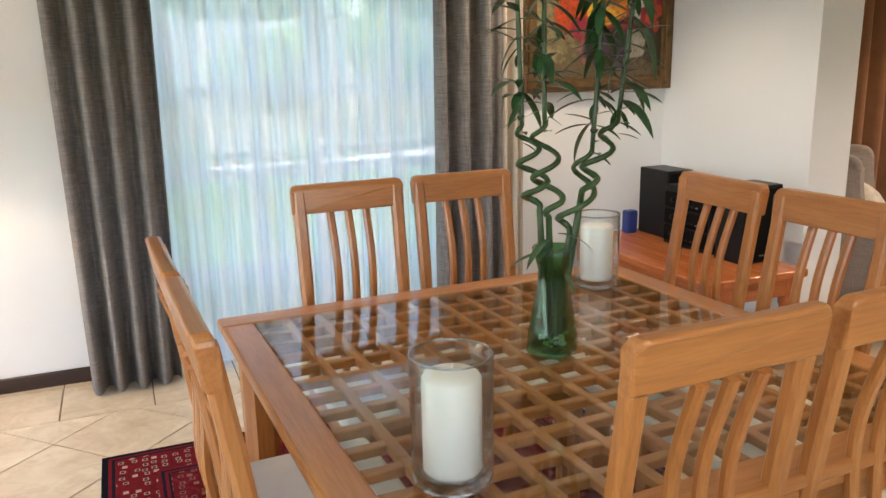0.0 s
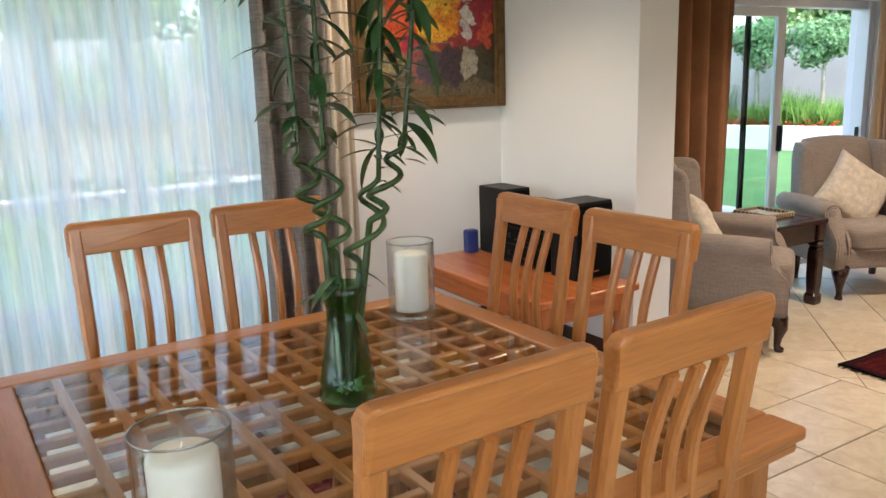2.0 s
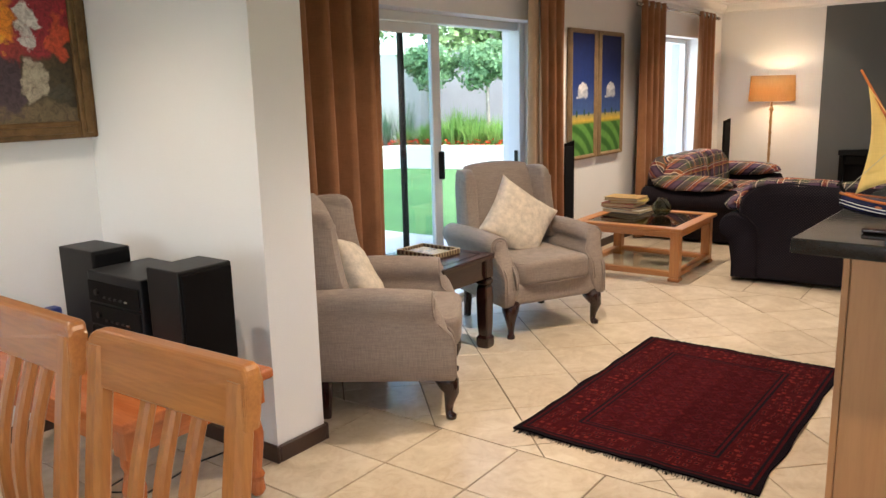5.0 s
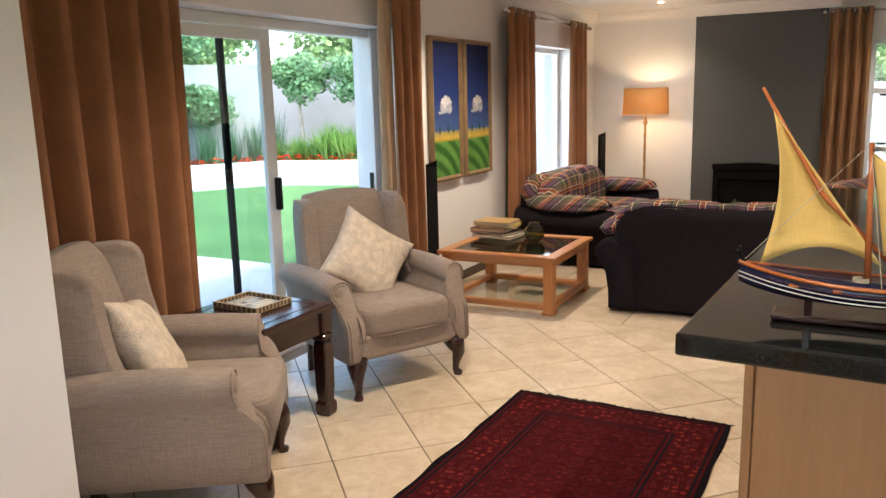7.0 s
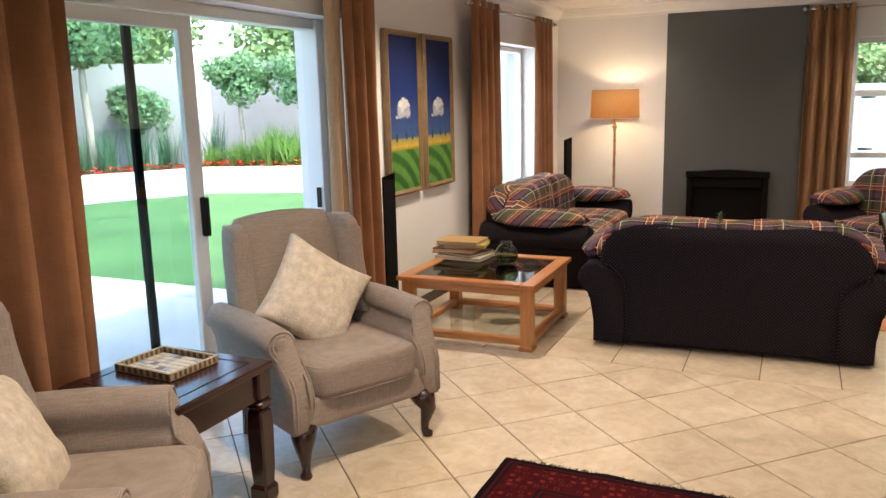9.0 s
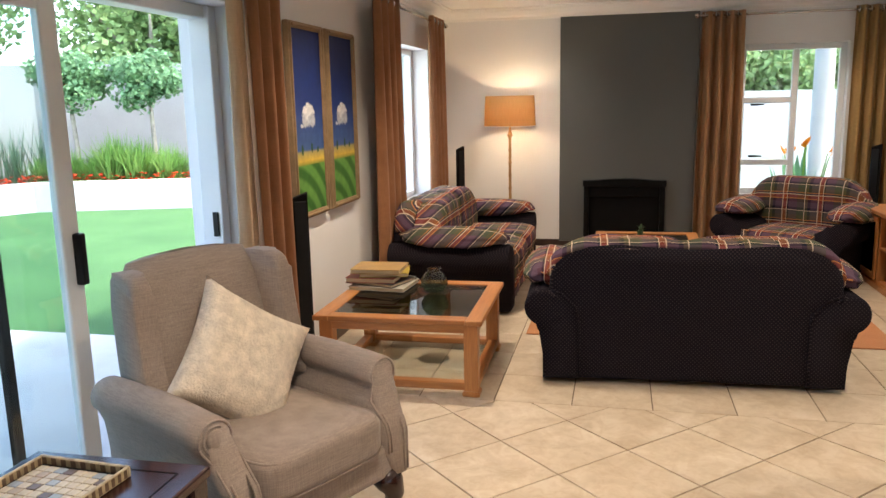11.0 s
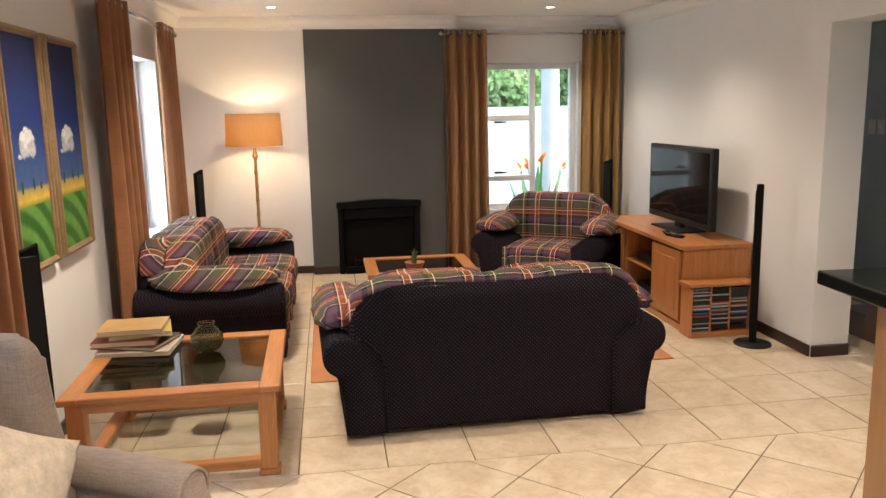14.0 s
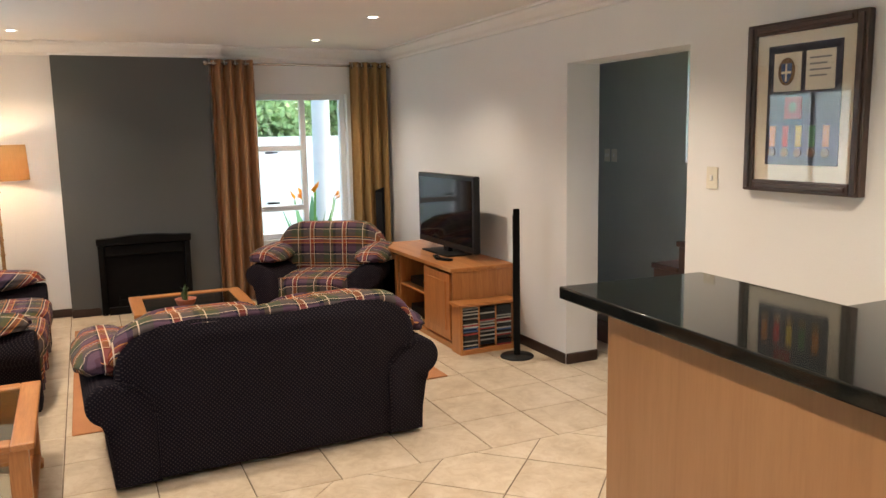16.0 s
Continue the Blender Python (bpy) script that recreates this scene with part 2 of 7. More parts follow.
def persian(name, hx, hy, ground, motif, border, accent):
    """A rug with a border band, guard stripes and repeated medallions, in object coordinates."""
    m, n, l, b = nodes_of(name)
    tc = n.new("ShaderNodeTexCoord")
    sp = n.new("ShaderNodeSeparateXYZ")
    l.new(tc.outputs["Object"], sp.inputs[0])
    ex = calc(n, l, "SUBTRACT", hx, calc(n, l, "ABSOLUTE", sp.outputs["X"]))
    ey = calc(n, l, "SUBTRACT", hy, calc(n, l, "ABSOLUTE", sp.outputs["Y"]))
    edge = calc(n, l, "MINIMUM", ex, ey)
    vo = n.new("ShaderNodeTexVoronoi")
    vo.distance, vo.inputs["Scale"].default_value, vo.inputs["Randomness"].default_value = "MANHATTAN", 9.0, 0.0
    l.new(tc.outputs["Object"], vo.inputs["Vector"])
    vs = n.new("ShaderNodeTexVoronoi")
    vs.distance, vs.inputs["Scale"].default_value, vs.inputs["Randomness"].default_value = "CHEBYCHEV", 26.0, 0.55
    l.new(tc.outputs["Object"], vs.inputs["Vector"])
    field = ramp(n, l, vo.outputs["Distance"], [(0.0, motif), (0.1, ground), (0.3, ground), (0.34, motif), (0.44, shade(ground, 1.35)), (0.62, shade(ground, 0.7))])
    small = ramp(n, l, vs.outputs["Distance"], [(0.0, motif), (0.16, accent), (0.24, border), (0.5, shade(border, 0.8))], "CONSTANT")
    field = blend(n, l, "MIX", 0.35, field, small)
    inside = ramp(n, l, edge, [(0.0, shade(motif, 0.7)), (0.02, border), (0.035, motif), (0.045, border), (0.2, motif), (0.212, ground), (0.225, motif), (0.235, ground)], "CONSTANT")
    inb = calc(n, l, "MULTIPLY", calc(n, l, "GREATER_THAN", edge, 0.05), calc(n, l, "LESS_THAN", edge, 0.19))
    c = blend(n, l, "MIX", inb, inside, small)
    c = blend(n, l, "MIX", calc(n, l, "GREATER_THAN", edge, 0.235), c, field)
    pile = tex(n, l, tc.outputs["Object"], 300.0, 2)
    c = blend(n, l, "MULTIPLY", 0.7, c, ramp(n, l, pile, [(0.3, (0.5, 0.5, 0.5)), (0.7, (1, 1, 1))]))
    c = blend(n, l, "MULTIPLY", 0.5, c, ramp(n, l, tex(n, l, tc.outputs["Object"], 6.0), [(0.3, (0.65, 0.65, 0.65)), (0.7, (1, 1, 1))]))
    l.new(c, b.inputs["Base Color"])
    b.inputs["Roughness"].default_value = 1.0
    b.inputs["Specular IOR Level"].default_value = 0.05
    bumped(n, l, b, pile, 0.5, 0.004)
    return m


def granite_mat(name):
    m, n, l, b = nodes_of(name)
    v = coords(n, l)
    c = ramp(n, l, tex(n, l, v, 260.0, 3, 0.7), [(0.4, (0.008, 0.009, 0.009)), (0.62, (0.014, 0.016, 0.015)), (0.75, (0.035, 0.04, 0.037))])
    l.new(c, b.inputs["Base Color"])
    b.inputs["Roughness"].default_value = 0.06
    return m


def canvas_bouquet(name):
    """A loose oil painting: warm blooms over a muted ground, in object x and z from the picture's middle."""
    m, n, l, b = nodes_of(name)
    tc = n.new("ShaderNodeTexCoord")
    sp = n.new("ShaderNodeSeparateXYZ")
    l.new(tc.outputs["Object"], sp.inputs[0])
    nz = n.new("ShaderNodeTexNoise")
    nz.inputs["Scale"].default_value, nz.inputs["Detail"].default_value = 16.0, 5.0
    l.new(tc.outputs["Object"], nz.inputs["Vector"])
    nc = n.new("ShaderNodeSeparateColor")
    l.new(nz.outputs["Color"], nc.inputs[0])
    wob = nc.outputs[2]
    px = calc(n, l, "ADD", sp.outputs["X"], calc(n, l, "MULTIPLY", calc(n, l, "SUBTRACT", nc.outputs[0], 0.5), 0.16))
    pz = calc(n, l, "ADD", sp.outputs["Z"], calc(n, l, "MULTIPLY", calc(n, l, "SUBTRACT", nc.outputs[1], 0.5), 0.16))
    c = ramp(n, l, calc(n, l, "ADD", calc(n, l, "MULTIPLY", px, -0.7), calc(n, l, "MULTIPLY", wob, 0.7)), [(0.15, (0.05, 0.035, 0.015)), (0.45, (0.13, 0.1, 0.045)), (0.7, (0.4, 0.34, 0.17))])
    for bx, bz, rx, rz, col in (
            (0.0, -0.34, 0.6, 0.06, (0.14, 0.1, 0.05)), (0.3, -0.24, 0.16, 0.03, (0.06, 0.05, 0.03)), (-0.17, 0.06, 0.13, 0.2, (0.62, 0.08, 0.02)), (-0.02, 0.2, 0.2, 0.13, (0.7, 0.2, 0.02)),
            (0.26, 0.1, 0.18, 0.2, (0.33, 0.015, 0.03)), (0.06, 0.06, 0.13, 0.17, (0.75, 0.25, 0.02)), (-0.15, -0.09, 0.07, 0.06, (0.35, 0.02, 0.05)), (0.12, -0.07, 0.1, 0.06, (0.3, 0.03, 0.03)),
            (-0.1, -0.2, 0.05, 0.1, (0.28, 0.1, 0.09)), (-0.02, -0.2, 0.07, 0.1, (0.07, 0.05, 0.08)), (0.12, -0.2, 0.08, 0.12, (0.05, 0.028, 0.04)), (0.24, -0.19, 0.052, 0.085, (0.38, 0.34, 0.26)),
            (-0.03, 0.01, 0.075, 0.06, (0.88, 0.52, 0.03)), (0.0, 0.15, 0.055, 0.06, (0.9, 0.55, 0.06)), (0.09, 0.14, 0.05, 0.055, (0.88, 0.48, 0.04)), (0.07, -0.02, 0.06, 0.05, (0.85, 0.4, 0.03)),
            (0.17, 0.22, 0.06, 0.06, (0.85, 0.3, 0.03)), (-0.14, 0.2, 0.07, 0.07, (0.75, 0.14, 0.02)), (0.24, 0.07, 0.05, 0.055, (0.7, 0.66, 0.62)), (0.23, -0.02, 0.03, 0.04, (0.6, 0.56, 0.54)),
            (0.25, 0.17, 0.03, 0.03, (0.62, 0.58, 0.56)), (0.36, 0.0, 0.05, 0.09, (0.6, 0.08, 0.03)), (-0.04, 0.015, 0.012, 0.012, (0.1, 0.02, 0.01)), (0.09, 0.13, 0.011, 0.014, (0.2, 0.05, 0.01))):
        ex, ez = calc(n, l, "DIVIDE", calc(n, l, "SUBTRACT", px, bx), rx), calc(n, l, "DIVIDE", calc(n, l, "SUBTRACT", pz, bz), rz)
        e2 = calc(n, l, "ADD", calc(n, l, "MULTIPLY", ex, ex), calc(n, l, "MULTIPLY", ez, ez))
        c = blend(n, l, "MIX", ramp(n, l, calc(n, l, "MULTIPLY", e2, 0.5), [(0.36, (1, 1, 1)), (0.62, (0, 0, 0))]), c, col)
    c = blend(n, l, "MULTIPLY", 0.85, c, ramp(n, l, tex(n, l, tc.outputs["Object"], 30.0, 5, 0.7, 1.5), [(0.3, (0.22, 0.19, 0.19)), (0.58, (1, 1, 1))]))
    l.new(c, b.inputs["Base Color"])
    b.inputs["Roughness"].default_value = 0.45
    bumped(n, l, b, tex(n, l, tc.outputs["Object"], 40.0, 4, 0.7, 2.0), 0.4, 0.01)
    return m


def canvas_field(name):
    """Deep blue sky over a yellow strip and green rows, in object x and z from the canvas's middle."""
    m, n, l, b = nodes_of(name)
    tc = n.new("ShaderNodeTexCoord")
    sp = n.new("ShaderNodeSeparateXYZ")
    l.new(tc.outputs["Object"], sp.inputs[0])
    h = calc(n, l, "ADD", calc(n, l, "DIVIDE", sp.outputs["Z"], 1.0), 0.5)
    c = ramp(n, l, h, [(0.0, (0.03, 0.1, 0.02)), (0.25, (0.05, 0.17, 0.03)), (0.285, (0.62, 0.42, 0.06)), (0.33, (0.35, 0.3, 0.12)), (0.345, (0.05, 0.1, 0.26)), (0.6, (0.015, 0.035, 0.16)), (1.0, (0.01, 0.02, 0.1))])
    arc = n.new("ShaderNodeTexWave")
    arc.wave_type, arc.rings_direction = "RINGS", "SPHERICAL"
    arc.inputs["Scale"].default_value, arc.inputs["Distortion"].default_value = 2.6, 1.0
    mp = n.new("ShaderNodeMapping")
    mp.inputs["Location"].default_value = (0.25, 0, 0.75)
    l.new(tc.outputs["Object"], mp.inputs["Vector"])
    l.new(mp.outputs[0], arc.inputs["Vector"])
    rows = ramp(n, l, arc.outputs["Fac"], [(0.2, (0.03, 0.12, 0.02)), (0.8, (0.14, 0.32, 0.07))])
    c = blend(n, l, "MIX", calc(n, l, "MULTIPLY", calc(n, l, "LESS_THAN", h, 0.26), 0.8), c, rows)
    wob, lump = tex(n, l, tc.outputs["Object"], 26.0, 5, 0.65), tex(n, l, tc.outputs["Object"], 55.0, 3)
    for ux, uz, rx, rz, col in ((-0.03, 0.02, 0.075, 0.05, (0.5, 0.52, 0.56)), (0.015, 0.055, 0.07, 0.055, (0.7, 0.7, 0.7)), (0.05, 0.01, 0.05, 0.04, (0.45, 0.47, 0.52)), (-0.05, 0.065, 0.03, 0.025, (0.75, 0.75, 0.74)), (-0.1, -0.02, 0.02, 0.012, (0.55, 0.57, 0.6)),
                                (-0.11, -0.155, 0.013, 0.03, (0.015, 0.07, 0.02)), (0.03, -0.15, 0.012, 0.034, (0.015, 0.07, 0.02)), (0.12, -0.16, 0.015, 0.022, (0.02, 0.08, 0.02))):
        ex, ez = calc(n, l, "DIVIDE", calc(n, l, "SUBTRACT", sp.outputs["X"], ux), rx), calc(n, l, "DIVIDE", calc(n, l, "SUBTRACT", sp.outputs["Z"], uz), rz)
        e2 = calc(n, l, "ADD", calc(n, l, "ADD", calc(n, l, "MULTIPLY", ex, ex), calc(n, l, "MULTIPLY", ez, ez)), calc(n, l, "MULTIPLY", calc(n, l, "SUBTRACT", wob, 0.5), 3.2))
        lit = blend(n, l, "MULTIPLY", 0.6, col, ramp(n, l, lump, [(0.3, (0.5, 0.53, 0.6)), (0.65, (1, 1, 1))]))
        c = blend(n, l, "MIX", ramp(n, l, calc(n, l, "MULTIPLY", e2, 0.5), [(0.34, (1, 1, 1)), (0.56, (0, 0, 0))]), c, lit)
    sm = tex(n, l, tc.outputs["Object"], 22.0, 3)
    c = blend(n, l, "MULTIPLY", 0.5, c, ramp(n, l, sm, [(0.3, (0.55, 0.55, 0.6)), (0.7, (1, 1, 1))]))
    l.new(c, b.inputs["Base Color"])
    b.inputs["Roughness"].default_value = 0.55
    b.inputs["Specular IOR Level"].default_value = 0.2
    return m


def lawn_mat(name):
    m, n, l, b = nodes_of(name)
    v = coords(n, l)
    c = ramp(n, l, tex(n, l, v, 0.8), [(0.3, (0.042, 0.13, 0.04)), (0.7, (0.075, 0.19, 0.062))])
    c = blend(n, l, "MULTIPLY", 0.7, c, ramp(n, l, tex(n, l, v, 70.0, 4), [(0.3, (0.45, 0.5, 0.4)), (0.7, (1, 1, 1))]))
    l.new(c, b.inputs["Base Color"])
    b.inputs["Roughness"].default_value = 1.0
    bumped(n, l, b, tex(n, l, v, 60.0, 3), 0.7, 0.03)
    return m


def leaf_mat(name, col, through_col, rnd=True):
    m, n, l, b = nodes_of(name)
    g = n.new("ShaderNodeNewGeometry")
    c = ramp(n, l, g.outputs["Random Per Island"], [(0, shade(col, 0.6)), (0.6, col), (1, shade(col, 1.5))])
    df, tl, mx = n.new("ShaderNodeBsdfDiffuse"), n.new("ShaderNodeBsdfTranslucent"), n.new("ShaderNodeMixShader")
    l.new(c, df.inputs[0])
    tl.inputs[0].default_value = (*through_col, 1)
    mx.inputs[0].default_value = 0.3
    l.new(df.outputs[0], mx.inputs[1])
    l.new(tl.outputs[0], mx.inputs[2])
    l.new(mx.outputs[0], n["Material Output"].inputs[0])
    return m


WALL = plain("white_wall_paint", (0.75, 0.75, 0.755), 0.75, var=0.025, scale=1.2, fine=160, bump=0.1)
CEILING = plain("ceiling_paint", (0.8, 0.79, 0.77), 0.8, var=0.02, scale=1.0, fine=140, bump=0.05)
GREYWALL = plain("charcoal_wall_paint", (0.085, 0.09, 0.088), 0.7, var=0.05, scale=1.5, fine=150, bump=0.1)
HALLWALL = plain("dark_grey_hall_paint", (0.42, 0.44, 0.415), 0.7, var=0.05, scale=1.5, fine=150, bump=0.1)
SKIRT = plain("dark_skirting", (0.035, 0.016, 0.012), 0.35, var=0.25, scale=8, fine=60)
GROUT = plain("grout", (0.2, 0.15, 0.1), 0.95, var=0.2, scale=10, fine=200, bump=0.3)
TILE = tile_mat("cream_tile")
ALU = plain("white_aluminium", (0.72, 0.74, 0.76), 0.35, var=0.03, scale=3, fine=90, bump=0.02)
BLACK = plain("black_plastic", (0.008, 0.008, 0.009), 0.42, var=0.2, scale=6, fine=150, bump=0.04, spec=0.25)
MATTE = plain("matt_black", (0.006, 0.0055, 0.0055), 0.8, var=0.25, scale=8, fine=200, bump=0.15, spec=0.1)
IRON = plain("black_iron", (0.005, 0.005, 0.005), 0.55, var=0.3, scale=10, fine=90, bump=0.15, spec=0.08)
CHROME = plain("brushed_steel", (0.62, 0.6, 0.57), 0.25, metal=1.0, var=0.05, bump=0.02)
GLASS = pane_glass("window_glass")
TABLEGLASS = pane_glass("table_glass", (0.95, 0.98, 0.965), 0.06)
SMOKE = pane_glass("smoked_glass", (0.3, 0.33, 0.31), 0.16)
JARGLASS = pane_glass("jar_glass", (0.95, 0.965, 0.96), 0.12, 2.4)
RIMGLASS = pane_glass("rim_glass", (0.8, 0.84, 0.83), 0.6, 2.0)
GREENGLASS = pane_glass("green_vase_glass", (0.45, 0.7, 0.46), 0.14, 3.0)
DOORGLASS = pane_glass("door_glass", (0.84, 0.91, 0.91), 0.12)
OLIVEGLASS = glassy("olive_glass", (0.45, 0.5, 0.36), 0.08)
BEECH = [wood("beech_" + a, (0.37, 0.128, 0.031), (0.48, 0.192, 0.051), 0.3, i) for i, a in enumerate("xyz")]
OAK = [wood("honey_oak_" + a, (0.36, 0.13, 0.036), (0.52, 0.23, 0.075), 0.35, i) for i, a in enumerate("xyz")]
CHERRY = [wood("orange_pine_" + a, (0.36, 0.09, 0.025), (0.52, 0.17, 0.055), 0.25, i) for i, a in enumerate("xyz")]
MAHOG = [wood("dark_mahogany_" + a, (0.015, 0.005, 0.0045), (0.04, 0.012, 0.0095), 0.22, i) for i, a in enumerate("xyz")]
PANELWOOD = wood("beech_veneer_panel", (0.4, 0.2, 0.09), (0.45, 0.235, 0.11), 0.45, 2, 0.6, 0.05, 0.2)
DARKWOOD = wood("dark_stair_wood", (0.03, 0.013, 0.009), (0.07, 0.03, 0.018), 0.3, 0)
FRAMEWOOD = wood("walnut_frame", (0.03, 0.015, 0.01), (0.06, 0.03, 0.02), 0.35, 0)
LINEN = weave("taupe_linen", (0.28, 0.222, 0.187), 300, contrast=0.22)
TWEED = weave("grey_tweed_curtain", (0.2, 0.18, 0.17), 190, contrast=0.4, slub=0.3)
BROWN = weave("brown_curtain_cloth", (0.3, 0.136, 0.066), 320, contrast=0.12, slub=0.4)
# curtain lining; the sun on it is part of this pale colour
SUNLITLINING = weave("sunlit_curtain_lining", (0.5, 0.36, 0.24), 300, contrast=0.1, slub=0.2)
LINING = weave("beige_curtain_lining", (0.5, 0.43, 0.35), 260, contrast=0.12, slub=0.15)
TAN = weave("tan_curtain_cloth", (0.33, 0.178, 0.088), 320, contrast=0.12, slub=0.3)
GOLDEN = weave("ochre_curtain_cloth", (0.33, 0.2, 0.08), 300, contrast=0.15, slub=0.15)
CREAMCLOTH = plain("cream_damask", (0.62, 0.53, 0.425), 0.7, var=0.2, scale=26, fine=120, bump=0.45)
SEATCLOTH = weave("white_seat_cloth", (0.68, 0.64, 0.6), 320, contrast=0.06, slub=0.08)
PLAID = plaid("plaid_throw_cloth")
PLAIDROLL = plaid("plaid_roll_cloth", -1.0)
DOTS = dotted("dark_dotted_upholstery")
SHEER = sheer_mat("sheer_voile", 0.42, 0.86)
WAX = plain("ivory_wax", (0.86, 0.8, 0.7), 0.4, var=0.04, scale=5, fine=60, bump=0.03)
BAMBOO = plain("bamboo_green", (0.035, 0.075, 0.018), 0.35, var=0.35, scale=14, fine=90, bump=0.1)
LEAF = plain("bamboo_leaf", (0.026, 0.078, 0.022), 0.35, var=0.35, scale=18, fine=120, bump=0.1, rnd=1.0)
GRANITE = granite_mat("black_granite")
BULB = glow("downlight_lens", (1.0, 0.9, 0.75), 2.5)
SHADEMAT = lampshade_mat("lampshade_paper")
BAMBOOPOLE = plain("bamboo_pole", (0.45, 0.25, 0.1), 0.35, var=0.3, scale=12, fine=80)
SAILCLOTH = weave("yellow_sail", (0.72, 0.5, 0.17), 400, contrast=0.06, slub=0.12)
NAVYPAINT = plain("navy_hull_paint", (0.012, 0.014, 0.05), 0.2, var=0.15)
WHITE = plain("white_gloss", (0.8, 0.8, 0.78), 0.3, var=0.03)
PEBBLE = plain("white_pebble", (0.7, 0.68, 0.55), 0.5, var=0.15, scale=40)
SCREEN = plain("screen_glass", (0.004, 0.004, 0.005), 0.04, var=0.05, bump=0.0, spec=0.16)
RENDERWALL = plain("garden_wall_plaster", (0.33, 0.34, 0.345), 0.9, var=0.1, scale=0.9, fine=40, bump=0.3)
WHITEWALL = plain("white_planter_wall", (0.62, 0.62, 0.61), 0.85, var=0.05, scale=2, fine=60, bump=0.2)
PAVING = plain("pale_paving", (0.52, 0.5, 0.47), 0.85, var=0.08, scale=3, fine=90, bump=0.2)
SOIL = plain("bed_soil", (0.05, 0.035, 0.02), 1.0, var=0.3, scale=8, fine=60, bump=0.6)
LAWN = lawn_mat("lawn")
TREELEAF = leaf_mat("tree_leaf", (0.14, 0.26, 0.14), (0.36, 0.56, 0.3))
LIGHTLEAF = leaf_mat("pale_tree_leaf", (0.22, 0.34, 0.15), (0.5, 0.62, 0.32))
STRAPLEAF = leaf_mat("strap_leaf", (0.09, 0.19, 0.11), (0.2, 0.36, 0.18))
FERN = leaf_mat("fern_leaf", (0.15, 0.3, 0.08), (0.34, 0.55, 0.16))
REDFLOWER = leaf_mat("red_flower", (0.55, 0.05, 0.02), (0.5, 0.08, 0.04))
ORANGEFLOWER = leaf_mat("orange_flower", (0.75, 0.25, 0.02), (0.6, 0.25, 0.03))
COLUMN = plain("grey_column_paint", (0.56, 0.57, 0.58), 0.8, var=0.06, scale=3, fine=60, bump=0.1)
BARK = plain("pale_bark", (0.4, 0.36, 0.3), 0.9, var=0.25, scale=9, fine=60, bump=0.5)
TANRUG = plain("terracotta_rug", (0.5, 0.22, 0.1), 1.0, var=0.12, scale=3, fine=220, bump=0.5)
RUGDARK = (0.012, 0.008, 0.012)
REDRUG = persian("dark_red_rug", 0.76, 0.51, (0.068, 0.006, 0.009), RUGDARK, (0.06, 0.006, 0.008), (0.17, 0.022, 0.018))
DININGRUG = persian("patterned_red_rug", 0.95, 1.4, (0.16, 0.012, 0.018), (0.012, 0.012, 0.025), (0.16, 0.012, 0.018), (0.5, 0.36, 0.3))
BOUQUET = canvas_bouquet("bouquet_canvas")
FIELD = canvas_field("field_canvas")
GILT = plain("bronze_gilt", (0.16, 0.09, 0.035), 0.4, metal=0.5, var=0.35, scale=20, fine=90, bump=0.3)
PALEFRAME = plain("pale_gilt_frame", (0.3, 0.2, 0.11), 0.5, metal=0.2, var=0.2, scale=10, fine=80, bump=0.15)
MOUNT = plain("cream_mount_card", (0.72, 0.68, 0.58), 0.8, var=0.03)

# ---- mesh helpers ----


def bm_new():
    return bmesh.new()


def smooth_angle(me, smooth):
    if smooth:
        for p in me.polygons:
            p.use_smooth = True


def mesh_of(name, bm, material, smooth=False):
    me = bpy.data.meshes.new(name)
    bmesh.ops.recalc_face_normals(bm, faces=bm.faces)
    bm.to_mesh(me)
    bm.free()
    me.materials.append(material)
    smooth_angle(me, smooth)
    return me


def part(name, bm, material, parent, label="", smooth=False):
    ob = new(name, mesh_of(name, bm, material, smooth))
    ob.parent = parent
    if label:
        ob["label"] = label
    return ob


def thing(name, label, category, m=None, group=""):
    ob = new(name)
    ob.empty_display_size = 0.1
    if m is not None:
        ob.matrix_world = m
    return tagged(ob, label, category, group)


def solo(name, bm, material, label="", category="", kind="", group="", m=None, smooth=False):
    ob = new(name, mesh_of(name, bm, material, smooth))
    if m is not None:
        ob.matrix_world = m
    return tagged(ob, label, category, group, kind)


def box(bm, x0, x1, y0, y1, z0, z1, bevel=0.0, seg=2, m=None):
    r = bmesh.ops.create_cube(bm, size=1.0)
    vs = r["verts"]
    for v in vs:
        v.co = Vector((x0 + (v.co.x + 0.5) * (x1 - x0), y0 + (v.co.y + 0.5) * (y1 - y0), z0 + (v.co.z + 0.5) * (z1 - z0)))
    if bevel:
        es = list({e for v in vs for e in v.link_edges})
        res = bmesh.ops.bevel(bm, geom=es, offset=min(bevel, 0.49 * min(x1 - x0, y1 - y0, z1 - z0)), segments=seg, profile=0.5, affect="EDGES")
        vs = list({v for f in res["faces"] for v in f.verts} | {v for v in vs if v.is_valid})
    if m is not None:
        bmesh.ops.transform(bm, matrix=m, verts=vs)
    return vs


def rings(bm, loops, cap=True, closed=False):
    """Joins rings of points (each a closed loop of the same count) into a skin."""
    made = [[bm.verts.new(p) for p in loop] for loop in loops]
    pairs = list(zip(made, made[1:])) + ([(made[-1], made[0])] if closed else [])
    for a, b in pairs:
        k = len(a)
        for i in range(k):
            bm.faces.new((a[i], a[(i + 1) % k], b[(i + 1) % k], b[i]))
    if cap and not closed:
        bm.faces.new(list(reversed(made[0])))
        bm.faces.new(made[-1])
    return [v for lp in made for v in lp]


